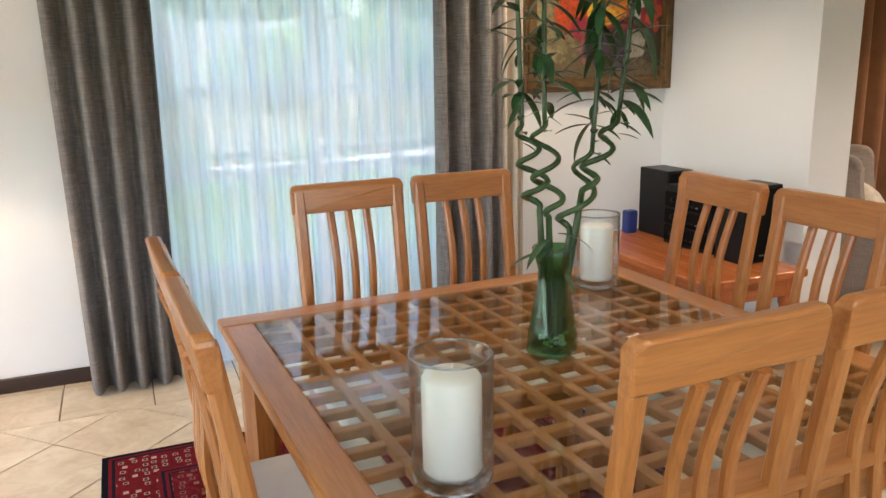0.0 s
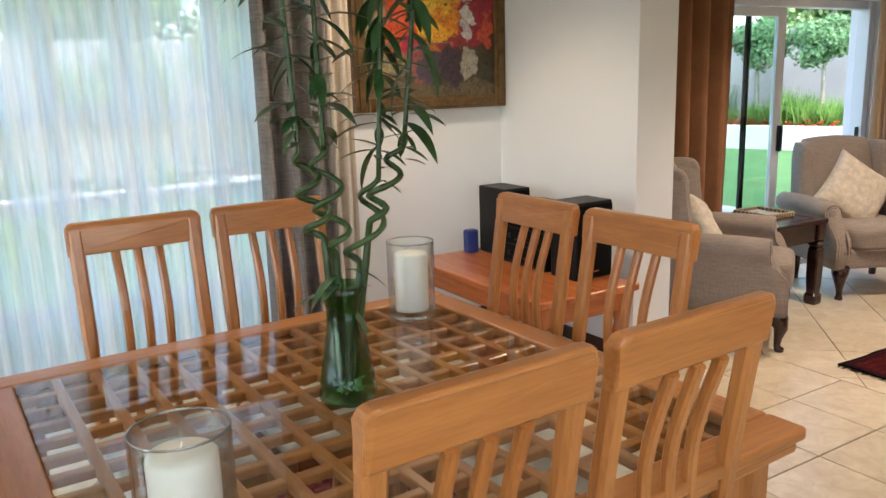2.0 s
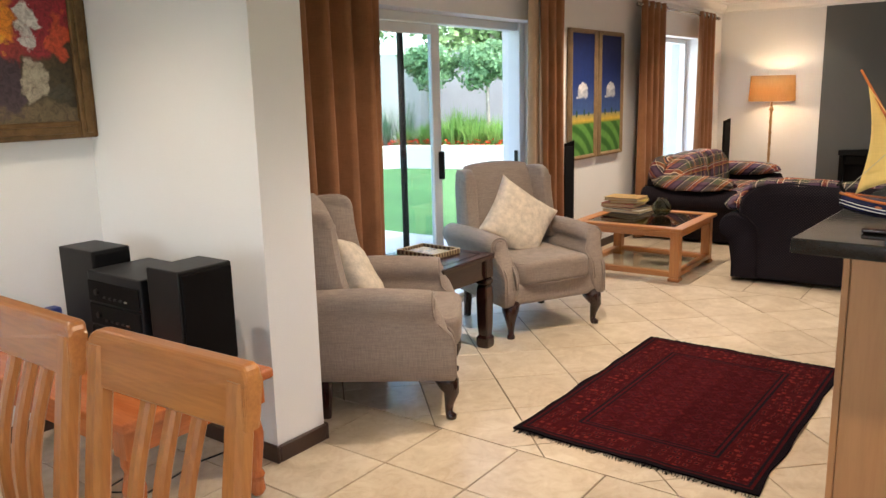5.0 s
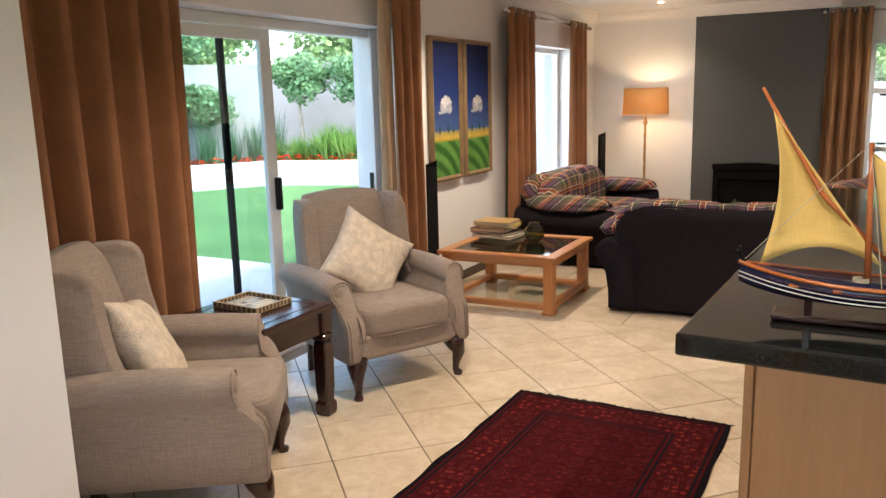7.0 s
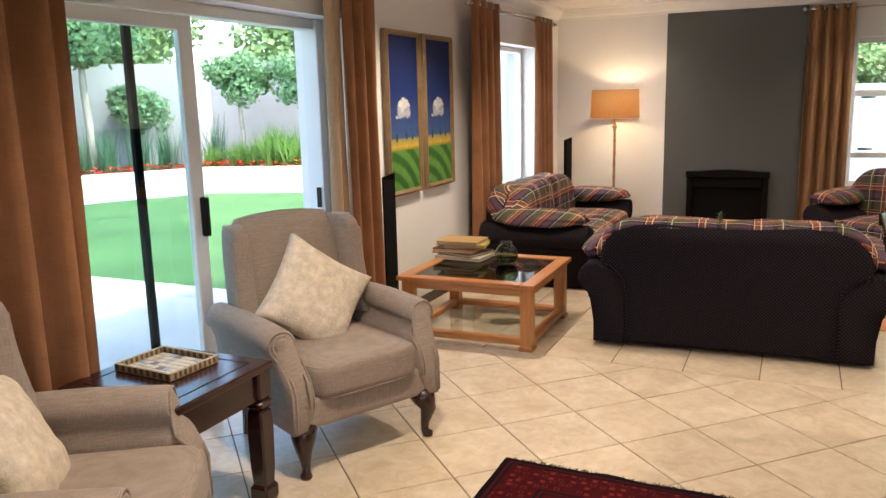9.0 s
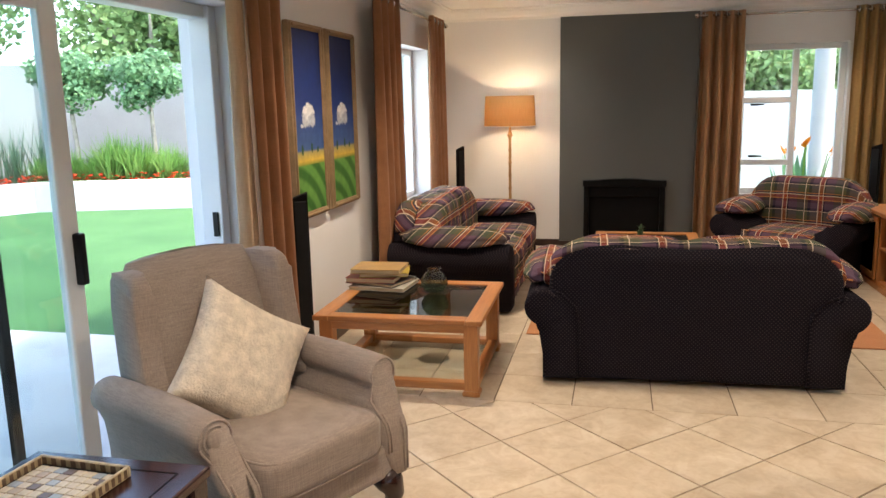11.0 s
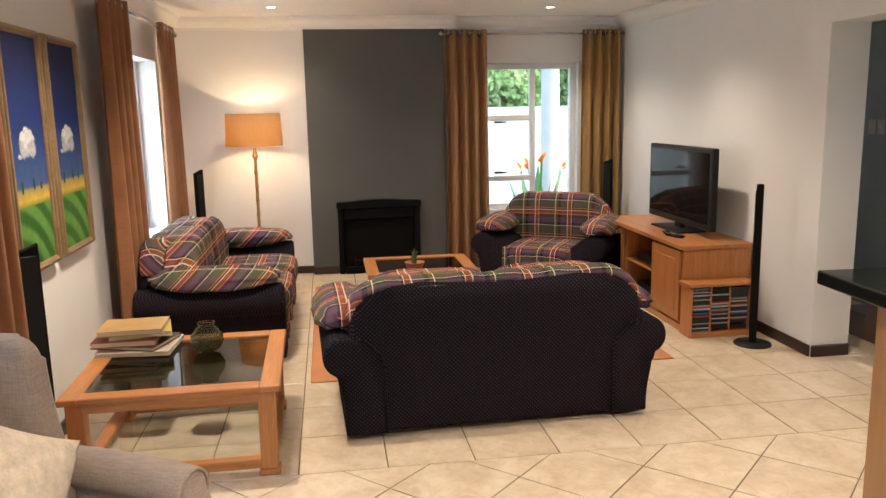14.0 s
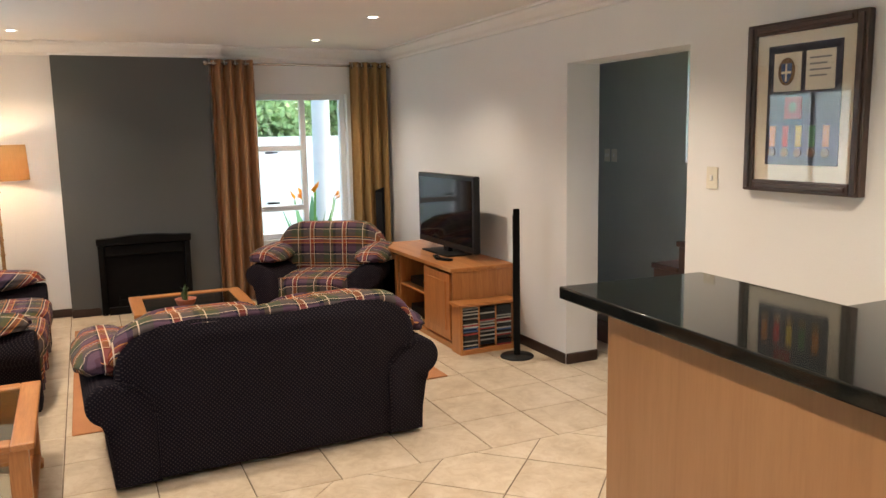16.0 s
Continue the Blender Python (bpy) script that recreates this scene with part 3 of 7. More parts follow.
def lathe(bm, profile, n=24, c=(0, 0, 0), cap=True):
    return rings(bm, [[(c[0] + r * math.cos(2 * math.pi * i / n), c[1] + r * math.sin(2 * math.pi * i / n), c[2] + z) for i in range(n)] for r, z in profile], cap)


def tube(bm, pts, radii, n=8, cap=True):
    pts = [Vector(p) for p in pts]
    if isinstance(radii, (int, float)):
        radii = [radii] * len(pts)
    loops, up = [], None
    for i, p in enumerate(pts):
        d = (pts[min(i + 1, len(pts) - 1)] - pts[max(i - 1, 0)]).normalized()
        if up is None:
            up = Vector((0, 0, 1)) if abs(d.z) < 0.9 else Vector((1, 0, 0))
        side = d.cross(up).normalized()
        up = side.cross(d).normalized()
        loops.append([p + (side * math.cos(2 * math.pi * k / n) + up * math.sin(2 * math.pi * k / n)) * radii[i] for k in range(n)])
    return rings(bm, loops, cap)


def sweep_rect(bm, pts, wide, thick, across=(1, 0, 0)):
    """A rectangular bar along a line of points; wide runs along 'across'."""
    a = Vector(across)
    loops = []
    pts = [Vector(p) for p in pts]
    for i, p in enumerate(pts):
        d = (pts[min(i + 1, len(pts) - 1)] - pts[max(i - 1, 0)]).normalized()
        nrm = d.cross(a).normalized()
        w = wide[i] if isinstance(wide, (list, tuple)) else wide
        th = thick[i] if isinstance(thick, (list, tuple)) else thick
        c = 0.25 * min(w, th)
        loops.append([p + a * sx * (w / 2 - ex) + nrm * sy * (th / 2 - ey) for sx, sy, ex, ey in
                      ((-1, -1, c, 0), (1, -1, c, 0), (1, -1, 0, c), (1, 1, 0, c), (1, 1, c, 0), (-1, 1, c, 0), (-1, 1, 0, c), (-1, -1, 0, c))])
    return rings(bm, loops)


def prism(bm, outline, a, b, axis=1, bevel=0.0, seg=2):
    """Extrudes an outline of 2D points from a to b along an axis (0: points are y,z; 1: x,z; 2: x,y)."""
    def at(p, h):
        return (h, p[0], p[1]) if axis == 0 else (p[0], h, p[1]) if axis == 1 else (p[0], p[1], h)
    lo, hi = [bm.verts.new(at(p, a)) for p in outline], [bm.verts.new(at(p, b)) for p in outline]
    k = len(outline)
    fs = [bm.faces.new(list(reversed(lo))), bm.faces.new(hi)]
    for i in range(k):
        bm.faces.new((lo[i], lo[(i + 1) % k], hi[(i + 1) % k], hi[i]))
    if bevel:
        es = list({e for f in fs for e in f.edges})
        bmesh.ops.bevel(bm, geom=es, offset=bevel, segments=seg, profile=0.5, affect="EDGES")


def pillow(bm, c, size, n=10, square=3.0, sag=0.0, wrinkle=0.0, seed=0, m=None):
    """A soft rounded block: a cube grid pushed towards a superellipsoid, with wrinkles."""
    old = set(bm.verts)
    r = bmesh.ops.create_cube(bm, size=2.0)
    es = list({e for v in r["verts"] for e in v.link_edges})
    bmesh.ops.subdivide_edges(bm, edges=es, cuts=n, use_grid_fill=True)
    vs = [v for v in bm.verts if v not in old]
    for v in vs:
        p = v.co.copy()
        k = (abs(p.x) ** square + abs(p.y) ** square + abs(p.z) ** square) ** (1 / square)
        p /= k
        w = 1 + wrinkle * noise.noise(Vector((p.x * 3 + seed, p.y * 3, p.z * 3)))
        q = Vector((p.x * size[0] / 2, p.y * size[1] / 2, p.z * size[2] / 2)) * w
        q.z -= sag * (1 - min(1, p.x * p.x + p.y * p.y))
        v.co = q + Vector(c)
    if m is not None:
        bmesh.ops.transform(bm, matrix=m, verts=vs)
    return vs


def arc(cx, cy, r, a0, a1, n):
    return [(cx + r * math.cos(radians(a0 + (a1 - a0) * i / n)), cy + r * math.sin(radians(a0 + (a1 - a0) * i / n))) for i in range(n + 1)]

# ---- large structure ----


def wall(name, material, along, n0, n1, a0, a1, z0, z1, holes=(), label=""):
    """A wall along x (along=0) or y (1), between n0 and n1 across, with holes (from, to, sill, head)."""
    bm = bm_new()

    def put(p, q, lo, hi):
        if q - p > 1e-4 and hi - lo > 1e-4:
            box(bm, *((p, q, n0, n1) if along == 0 else (n0, n1, p, q)), lo, hi)
    at = a0
    for h0, h1, s, t in sorted(holes):
        put(at, h0, z0, z1)
        put(h0, h1, z0, s)
        put(h0, h1, t, z1)
        at = h1
    put(at, a1, z0, z1)
    return solo(name, bm, material, label, "wall", "structure")


TOP = CEIL + 0.02
wall("wall_north_dining", WALL, 0, 4.12, 4.45, -2.2, 3.66, -0.1, TOP, [(0.72, 2.42, -0.02, 2.05)], "white plastered dining room wall with a glazed door opening")
wall("wall_divider", WALL, 1, 3.66, 3.92, 3.0, 4.45, -0.1, TOP, label="white plastered wall stub between dining and living areas")
wall("wall_north_living", WALL, 0, 3.75, 4.08, 3.92, 11.95, -0.1, TOP, [(4.95, 7.13, -0.02, 1.95), (9.4, 10.85, 0.62, 1.96)], "white plastered living room wall with sliding door opening")
wall("wall_east", WALL, 1, 11.62, 11.95, -0.715, 3.75, -0.1, TOP, [(-0.045, 0.89, 0.55, 1.96)], "white plastered end wall with a window opening")
# the hole from x -0.6 to 2.6 is an added, unseen light opening
wall("wall_south", WALL, 0, -0.715, -0.465, -2.2, 11.62, -0.1, TOP, [(-0.6, 2.6, 0.95, 2.0), (7.21, 8.33, -0.02, 1.985)], "pale grey plastered wall with an open doorway")
# the west opening is added out of view to brighten the dining end
wall("wall_west", WALL, 1, -2.4, -2.2, -0.715, 4.45, -0.1, TOP, [(0.5, 2.9, 0.0, 2.1)], "white plastered wall with a wide opening added to let in light")
wall("wall_hall", HALLWALL, 0, -2.0, -1.8, 5.2, 11.95, -0.1, TOP, [(7.9, 8.72, 1.3, 2.15)], "dark grey painted hallway wall beside the stairs")
wall("wall_hall_west", HALLWALL, 1, 5.0, 5.2, -2.0, -0.715, -0.1, TOP, label="dark grey painted hallway end wall")
wall("wall_hall_east", HALLWALL, 1, 11.75, 11.95, -1.8, -0.715, -0.1, TOP, label="dark grey painted hallway end wall")
bm = bm_new()
box(bm, 11.53, 11.62, 1.285, 2.58, 0, TOP)
solo("wall_chimney_breast", bm, GREYWALL, "charcoal grey painted chimney breast", "wall", "structure")
bm = bm_new()
box(bm, -2.4, 11.95, -2.0, 4.45, CEIL, CEIL + 0.15)
solo("ceiling", bm, CEILING, "flat white painted ceiling", "ceiling", "structure")

# cornice: one stepped cove profile along each wall
COVE = [(0, 0), (0.018, 0), (0.022, 0.022), (0.05, 0.04), (0.078, 0.072), (0.085, 0.092), (0.11, 0.095), (0.11, 0.112), (0, 0.112)]


def cornice(x0, y0, x1, y1, nx, ny):
    """A cornice from one wall point to another; (nx, ny) points into the room."""
    bm = bm_new()
    loops = [[(px + nx * d, py + ny * d, 2.274 + h) for d, h in COVE] for px, py in ((x0, y0), (x1, y1))]
    rings(bm, loops)
    solo("cornice", bm, CEILING, "white moulded plaster cornice", "cornice", "structure")


cornice(11.62, -0.465, 11.62, 1.285, -1, 0)
cornice(11.53, 1.175, 11.53, 2.69, -1, 0)
cornice(11.62, 2.58, 11.62, 3.75, -1, 0)
cornice(7.0, -0.465, 11.62, -0.465, 0, 1)
cornice(3.92, 3.75, 11.62, 3.75, 0, -1)
cornice(3.92, 3.0, 3.92, 3.75, 1, 0)
cornice(-2.2, 4.12, 3.66, 4.12, 0, -1)
cornice(3.66, 3.0, 3.66, 4.12, -1, 0)


def skirting(x0, x1, y0, y1):
    bm = bm_new()
    box(bm, x0, x1, y0, y1, 0.0, 0.075, 0.005, 1)
    solo("baseboard", bm, SKIRT, "dark stained timber skirting board", "baseboard", "structure")


for s in ((-2.2, 0.72, 4.104, 4.12), (2.42, 3.644, 4.104, 4.12), (3.644, 3.66, 2.984, 4.104), (3.66, 3.92, 2.984, 3.0), (3.92, 3.936, 2.984, 3.75), (3.936, 4.95, 3.734, 3.75),
          (7.13, 11.62, 3.734, 3.75), (11.604, 11.62, 2.58, 3.734), (11.604, 11.62, -0.465, 1.285), (8.33, 11.604, -0.465, -0.449), (8.314, 8.33, -0.715, -0.465), (-2.2, 7.21, -0.465, -0.449),
          (11.514, 11.53, 1.285, 1.545), (11.514, 11.53, 2.345, 2.58), (9.66, 11.75, -1.8, -1.784)):
    skirting(*s)


def window(name, along, n0, n1, a0, a1, z0, z1, ups, cross, label, bar=0.05):
    """An aluminium window: frame, mullions at ups, transoms (from, to, z) and panes."""
    ob = thing(name, label, "window")
    ob["kind"] = "structure"

    def rect(p, q, lo, hi, nm, mat, d0=n0, d1=n1):
        bm = bm_new()
        box(bm, *((p, q, d0, d1) if along == 0 else (d0, d1, p, q)), lo, hi, 0.006, 1)
        return part(nm, bm, mat, ob)
    rect(a0, a0 + bar, z0, z1, "window_frame", ALU)
    rect(a1 - bar, a1, z0, z1, "window_frame", ALU)
    rect(a0 + bar, a1 - bar, z0, z0 + bar, "window_frame", ALU)
    rect(a0 + bar, a1 - bar, z1 - bar, z1, "window_frame", ALU)
    for u in ups:
        rect(u - bar / 2, u + bar / 2, z0 + bar, z1 - bar, "mullion", ALU)
    for p, q, z in cross:
        rect(p, q, z - bar / 2, z + bar / 2, "transom", ALU, n0 + 0.004, n1 - 0.004)
    mid = (n0 + n1) / 2
    edges = [a0 + bar] + [e for u in sorted(ups) for e in (u - bar / 2, u + bar / 2)] + [a1 - bar]
    for p, q in zip(edges[::2], edges[1::2]):
        rect(p, q, z0 + bar, z1 - bar, "pane", GLASS, mid - 0.003, mid + 0.003).visible_shadow = False
    return ob


window("window_1", 0, 4.24, 4.3, 0.72, 2.42, 0.0, 2.05, (1.25, 1.56, 2.0), ((0.77, 2.37, 1.34), (0.77, 2.37, 0.93), (0.77, 2.37, 0.42)), "white aluminium glazed garden door behind sheer curtains", 0.06)
far_window = window("window_2", 1, 11.7, 11.76, -0.045, 0.89, 0.55, 1.96, (0.39,), ((0.41, 0.85, 1.44), (0.41, 0.85, 0.85)), "white aluminium three-light window with a fixed side pane", 0.055)
for hz in (1.39, 0.9):
    bm = bm_new()
    box(bm, 11.665, 11.7, 0.7, 0.78, hz, hz + 0.02, 0.005, 1)
    box(bm, 11.655, 11.67, 0.66, 0.78, hz + 0.004, hz + 0.018, 0.004, 1)
    part("window_catch", bm, BLACK, far_window, "black window catch")
window("window_3", 0, 3.9, 3.96, 9.4, 10.85, 0.62, 1.96, (10.1,), (), "white aluminium side window, whitened by an added lamp")
window("window_4", 0, -1.93, -1.88, 7.9, 8.72, 1.3, 2.15, (8.3,), ((7.95, 8.67, 1.75),), "white stairwell window with small lights")
# two unseen openings, added only to let sky light into the dining end
window("added_window_5", 1, -2.34, -2.28, 0.5, 2.9, 0.0, 2.1, (1.3, 2.1), (), "unseen glazed opening added behind the start to let in light")
window("added_window_6", 0, -0.62, -0.56, -0.6, 2.6, 0.95, 2.0, (0.5, 1.55), (), "unseen glazed opening added in the kitchen wall to let in light")

# sliding garden door, left leaf shut and the rest open
slider = tagged(thing("door_1", "white aluminium sliding garden door standing open", "sliding door"), kind="structure")
for nm, dims, mat in (("door_frame", (4.95, 5.0, 3.9, 4.0, 0, 1.95), ALU), ("door_frame", (7.06, 7.13, 3.88, 3.99, 0, 1.95), ALU), ("door_frame", (5.0, 7.06, 3.9, 4.0, 1.89, 1.95), ALU),
                      ("threshold", (5.0, 7.06, 3.86, 4.05, -0.02, 0.022), ALU), ("stile", (5.965, 6.055, 3.905, 3.94, 0.03, 1.885), ALU), ("stile", (5.0, 5.06, 3.905, 3.94, 0.03, 1.885), ALU),
                      ("bottom_rail", (5.06, 5.965, 3.905, 3.94, 0.03, 0.11), ALU), ("top_rail", (5.06, 5.965, 3.905, 3.94, 1.82, 1.885), ALU), ("gate_post", (5.695, 5.735, 3.955, 3.985, 0.025, 1.885), IRON)):
    bm = bm_new()
    box(bm, *dims, 0.005, 1)
    part(nm, bm, mat, slider)
bm = bm_new()
box(bm, 5.06, 5.965, 3.919, 3.925, 0.11, 1.82)
part("pane", bm, DOORGLASS, slider).visible_shadow = False
bm = bm_new()
box(bm, 6.008, 6.042, 3.87, 3.905, 0.86, 1.05, 0.008, 2)
part("handle", bm, BLACK, slider, "black pull handle")
bm = bm_new()
box(bm, 7.05, 7.06, 3.9, 3.93, 0.86, 0.98, 0.003, 1)
part("lock_keep", bm, BLACK, slider, "black lock keep")


# ---- curtains ----
def pleated(bm, p, q, y, z0, z1, pleats, depth, along, flare=0.0, thick=0.006, seed=0, inward=-1):
    """A pleated cloth from p to q along x (0) or y (1), hung at y."""
    rnd = random.Random(seed)
    nu, nv = pleats * 10, 14
    ph = [rnd.uniform(-0.5, 0.5) for _ in range(pleats + 1)]
    front, back = [], []
    for j in range(nv + 1):
        v = j / nv
        z = z1 + (z0 - z1) * v
        fr, bk = [], []
        for i in range(nu + 1):
            u = i / nu
            k = u * pleats
            f = k - int(min(k, pleats - 1))
            e = ph[int(min(k, pleats - 1))] * (1 - f) + ph[min(int(k) + 1, pleats)] * f
            w = math.sin(2 * math.pi * k + e * 1.2 * v)
            w = math.copysign(abs(w) ** 0.75, w)
            d = depth * (0.75 + 0.4 * v + 0.25 * e) * w
            a = p + (q - p) * u + (u - 0.5) * flare * v + 0.012 * e * v
            n0 = y + inward * d
            for lst, off in ((fr, 0), (bk, thick)):
                c = n0 - inward * off
                lst.append((a, c, z + (0.006 * w if j == nv else 0)) if along == 0 else (c, a, z + (0.006 * w if j == nv else 0)))
        front.append([bm.verts.new(c) for c in fr])
        back.append([bm.verts.new(c) for c in bk])
    for grid in (front, back):
        for j in range(nv):
            for i in range(nu):
                bm.faces.new((grid[j][i], grid[j][i + 1], grid[j + 1][i + 1], grid[j + 1][i]))
    for j in (0, nv):
        for i in range(nu):
            bm.faces.new((front[j][i], front[j][i + 1], back[j][i + 1], back[j][i]))
    for i in (0, nu):
        for j in range(nv):
            bm.faces.new((front[j][i], front[j + 1][i], back[j + 1][i], back[j][i]))


def curtain(label, mat, p, q, y, z0, z1, pleats, depth, along, flare=0.0, seed=0, inward=-1, rings_z=None, group="living room curtains"):
    ob = thing("curtain", label, "curtain", group=group)
    bm = bm_new()
    pleated(bm, p, q, y, z0, z1, pleats, depth, along, flare, seed=seed, inward=inward)
    part("cloth", bm, mat, ob, smooth=True)
    if rings_z:
        for k in range(pleats * 2):
            a = p + (q - p) * (k + 0.5) / (pleats * 2)
            m = Matrix.Translation((a, y, rings_z) if along == 0 else (y, a, rings_z)) @ (pose(0, 0, 0, 0, 90, 0) if along == 0 else pose(0, 0, 0, 90, 0, 0))
            bm = bm_new()
            loops = [[((0.026 + 0.006 * math.cos(t)) * math.cos(s), (0.026 + 0.006 * math.cos(t)) * math.sin(s), 0.006 * math.sin(t)) for t in [2 * math.pi * e / 6 for e in range(6)]] for s in [2 * math.pi * e / 14 for e in range(14)]]
            rings(bm, loops, False, True)
            bmesh.ops.transform(bm, matrix=m, verts=bm.verts)
            part("eyelet", bm, CHROME, ob, smooth=True)
    return ob


def curtain_rod(a, b, label):
    ob = thing("curtain_rod", label, "curtain rod")
    bm = bm_new()
    tube(bm, [a, b], 0.012, 10)
    part("pole", bm, CHROME, ob, smooth=True)
    d = (Vector(b) - Vector(a)).normalized()
    for e, s in ((Vector(a), -1), (Vector(b), 1)):
        bm = bm_new()
        tube(bm, [e, e + d * s * 0.01, e + d * s * 0.03, e + d * s * 0.04], [0.012, 0.022, 0.022, 0.008], 10)
        part("finial", bm, CHROME, ob, smooth=True)


RZ = 2.185
curtain("heavy brown eyelet curtain drawn beside the garden door", BROWN, 4.28, 5.12, 3.62, 0.015, RZ + 0.04, 5, 0.068, 0, -0.06, 1, rings_z=RZ)
gathered = curtain("heavy brown eyelet curtain with pale turned-out lining", BROWN, 6.92, 7.3, 3.62, 0.015, RZ + 0.04, 3, 0.05, 0, 0.02, 2, rings_z=RZ)
# turned-out lining strip, coloured as sunlit
bm = bm_new()
pleated(bm, 6.78, 6.92, 3.635, 0.015, RZ + 0.04, 1, 0.035, 0, 0.0, seed=14)
part("lining", bm, SUNLITLINING, gathered, "turned-out tan lining with sunlight painted into its pale colour", True)
curtain_rod((4.15, 3.62, RZ), (7.4, 3.62, RZ), "steel curtain rod above the garden door")
curtain("brown eyelet curtain beside the side window", BROWN, 8.82, 9.42, 3.62, 0.015, RZ + 0.04, 4, 0.055, 0, 0.0, 3, rings_z=RZ)
curtain("brown eyelet curtain in the corner behind the sofa", BROWN, 10.42, 10.95, 3.62, 0.015, RZ + 0.04, 4, 0.05, 0, 0.0, 4, rings_z=RZ)
curtain_rod((8.76, 3.62, RZ), (11.03, 3.62, RZ), "steel curtain rod above the side window")
curtain("golden brown eyelet curtain beside the far window", TAN, 0.885, 1.27, 11.5, 0.015, 2.262, 4, 0.045, 1, 0.03, 5, rings_z=2.225)
curtain("ochre eyelet curtain in the corner by the television", GOLDEN, -0.43, -0.045, 11.5, 0.015, 2.262, 4, 0.045, 1, 0.0, 6, rings_z=2.225)
curtain_rod((11.5, -0.44, 2.225), (11.5, 1.3, 2.225), "steel curtain rod above the far window")
curtain("grey tweed curtain hanging to the dining room floor", TWEED, 0.34, 0.79, 3.93, 0.012, 2.2, 4, 0.065, 0, -0.06, 7, group="dining room curtains")
gathered = curtain("grey tweed curtain with pale lining beside the painting", TWEED, 2.1, 2.47, 3.93, 0.012, 2.2, 3, 0.06, 0, 0.0, 8, group="dining room curtains")
bm = bm_new()
pleated(bm, 2.47, 2.6, 3.94, 0.012, 2.2, 2, 0.04, 0, 0.0, seed=12)
part("lining", bm, LINING, gathered, "pale beige turned-out lining", True)
curtain_rod((0.25, 3.95, 2.16), (2.7, 3.95, 2.16), "steel curtain rod in the dining room")
sheers = thing("sheer_curtain", "white sheer voile curtain across the garden door", "curtain")
bm = bm_new()
pleated(bm, 0.72, 2.2, 4.05, 0.03, 2.2, 17, 0.04, 0, 0.0, 0.001, 9)
part("voile", bm, SHEER, sheers, smooth=True)

# ---- dining room ----
DIN = pose(1.521, 1.785, 0, 0, 0, 2.3)

table = thing("dining_table", "square beech dining table with glass over a wooden lattice", "dining table", DIN)
H, IN = 0.69, 0.6
for k, (a, b, c, d, ax) in enumerate(((-H, H, IN, H, 0), (-H, H, -H, -IN, 0), (-H, -IN, -IN, IN, 1), (IN, H, -IN, IN, 1))):
    bm = bm_new()
    box(bm, a, b, c, d, 0.722, 0.752, 0.009, 3)
    part("top_rail", bm, BEECH[ax], table)
    bm = bm_new()
    o = 0.012
    box(bm, a + (o if a == -H else -0.0), b - (o if b == H else 0.0), c + (o if c == -H else 0.0), d - (o if d == H else 0.0), 0.694, 0.719, 0.008, 2)
    part("under_moulding", bm, BEECH[ax], table)
    bm = bm_new()
    if ax == 0:
        yy = math.copysign(0.62, c + d)
        box(bm, -0.56, 0.56, yy - 0.012, yy + 0.012, 0.61, 0.694, 0.003, 1)
    else:
        xx = math.copysign(0.62, a + b)
        box(bm, xx - 0.012, xx + 0.012, -0.56, 0.56, 0.61, 0.694, 0.003, 1)
    part("apron", bm, BEECH[ax], table)
for sx in (-1, 1):
    for sy in (-1, 1):
        bm = bm_new()
        sweep_rect(bm, [(sx * 0.6, sy * 0.6, 0.694), (sx * 0.6, sy * 0.6, 0.4), (sx * 0.607, sy * 0.607, 0.0125)], [0.1, 0.095, 0.075], [0.1, 0.095, 0.075])
        part("leg", bm, BEECH[2], table)
slat_x = bm_new()
box(slat_x, -IN, IN, -0.012, 0.012, -0.011, 0.011, 0.003, 1)
slat_x = mesh_of("lattice_slat", slat_x, BEECH[0])
slat_y = bm_new()
box(slat_y, -0.012, 0.012, -IN, IN, -0.011, 0.011, 0.003, 1)
slat_y = mesh_of("lattice_slat", slat_y, BEECH[1])
for k in range(1, 13):
    for me, at in ((slat_x, (0, -IN + 1.2 / 13 * k, 0.733)), (slat_y, (-IN + 1.2 / 13 * k, 0, 0.7355))):
        ob = new("lattice_slat", me)
        ob.parent, ob.location = table, at
bm = bm_new()
box(bm, -IN + 0.002, IN - 0.002, -IN + 0.002, IN - 0.002, 0.7475, 0.7515)
part("glass_top", bm, TABLEGLASS, table, "clear glass inset").visible_shadow = False


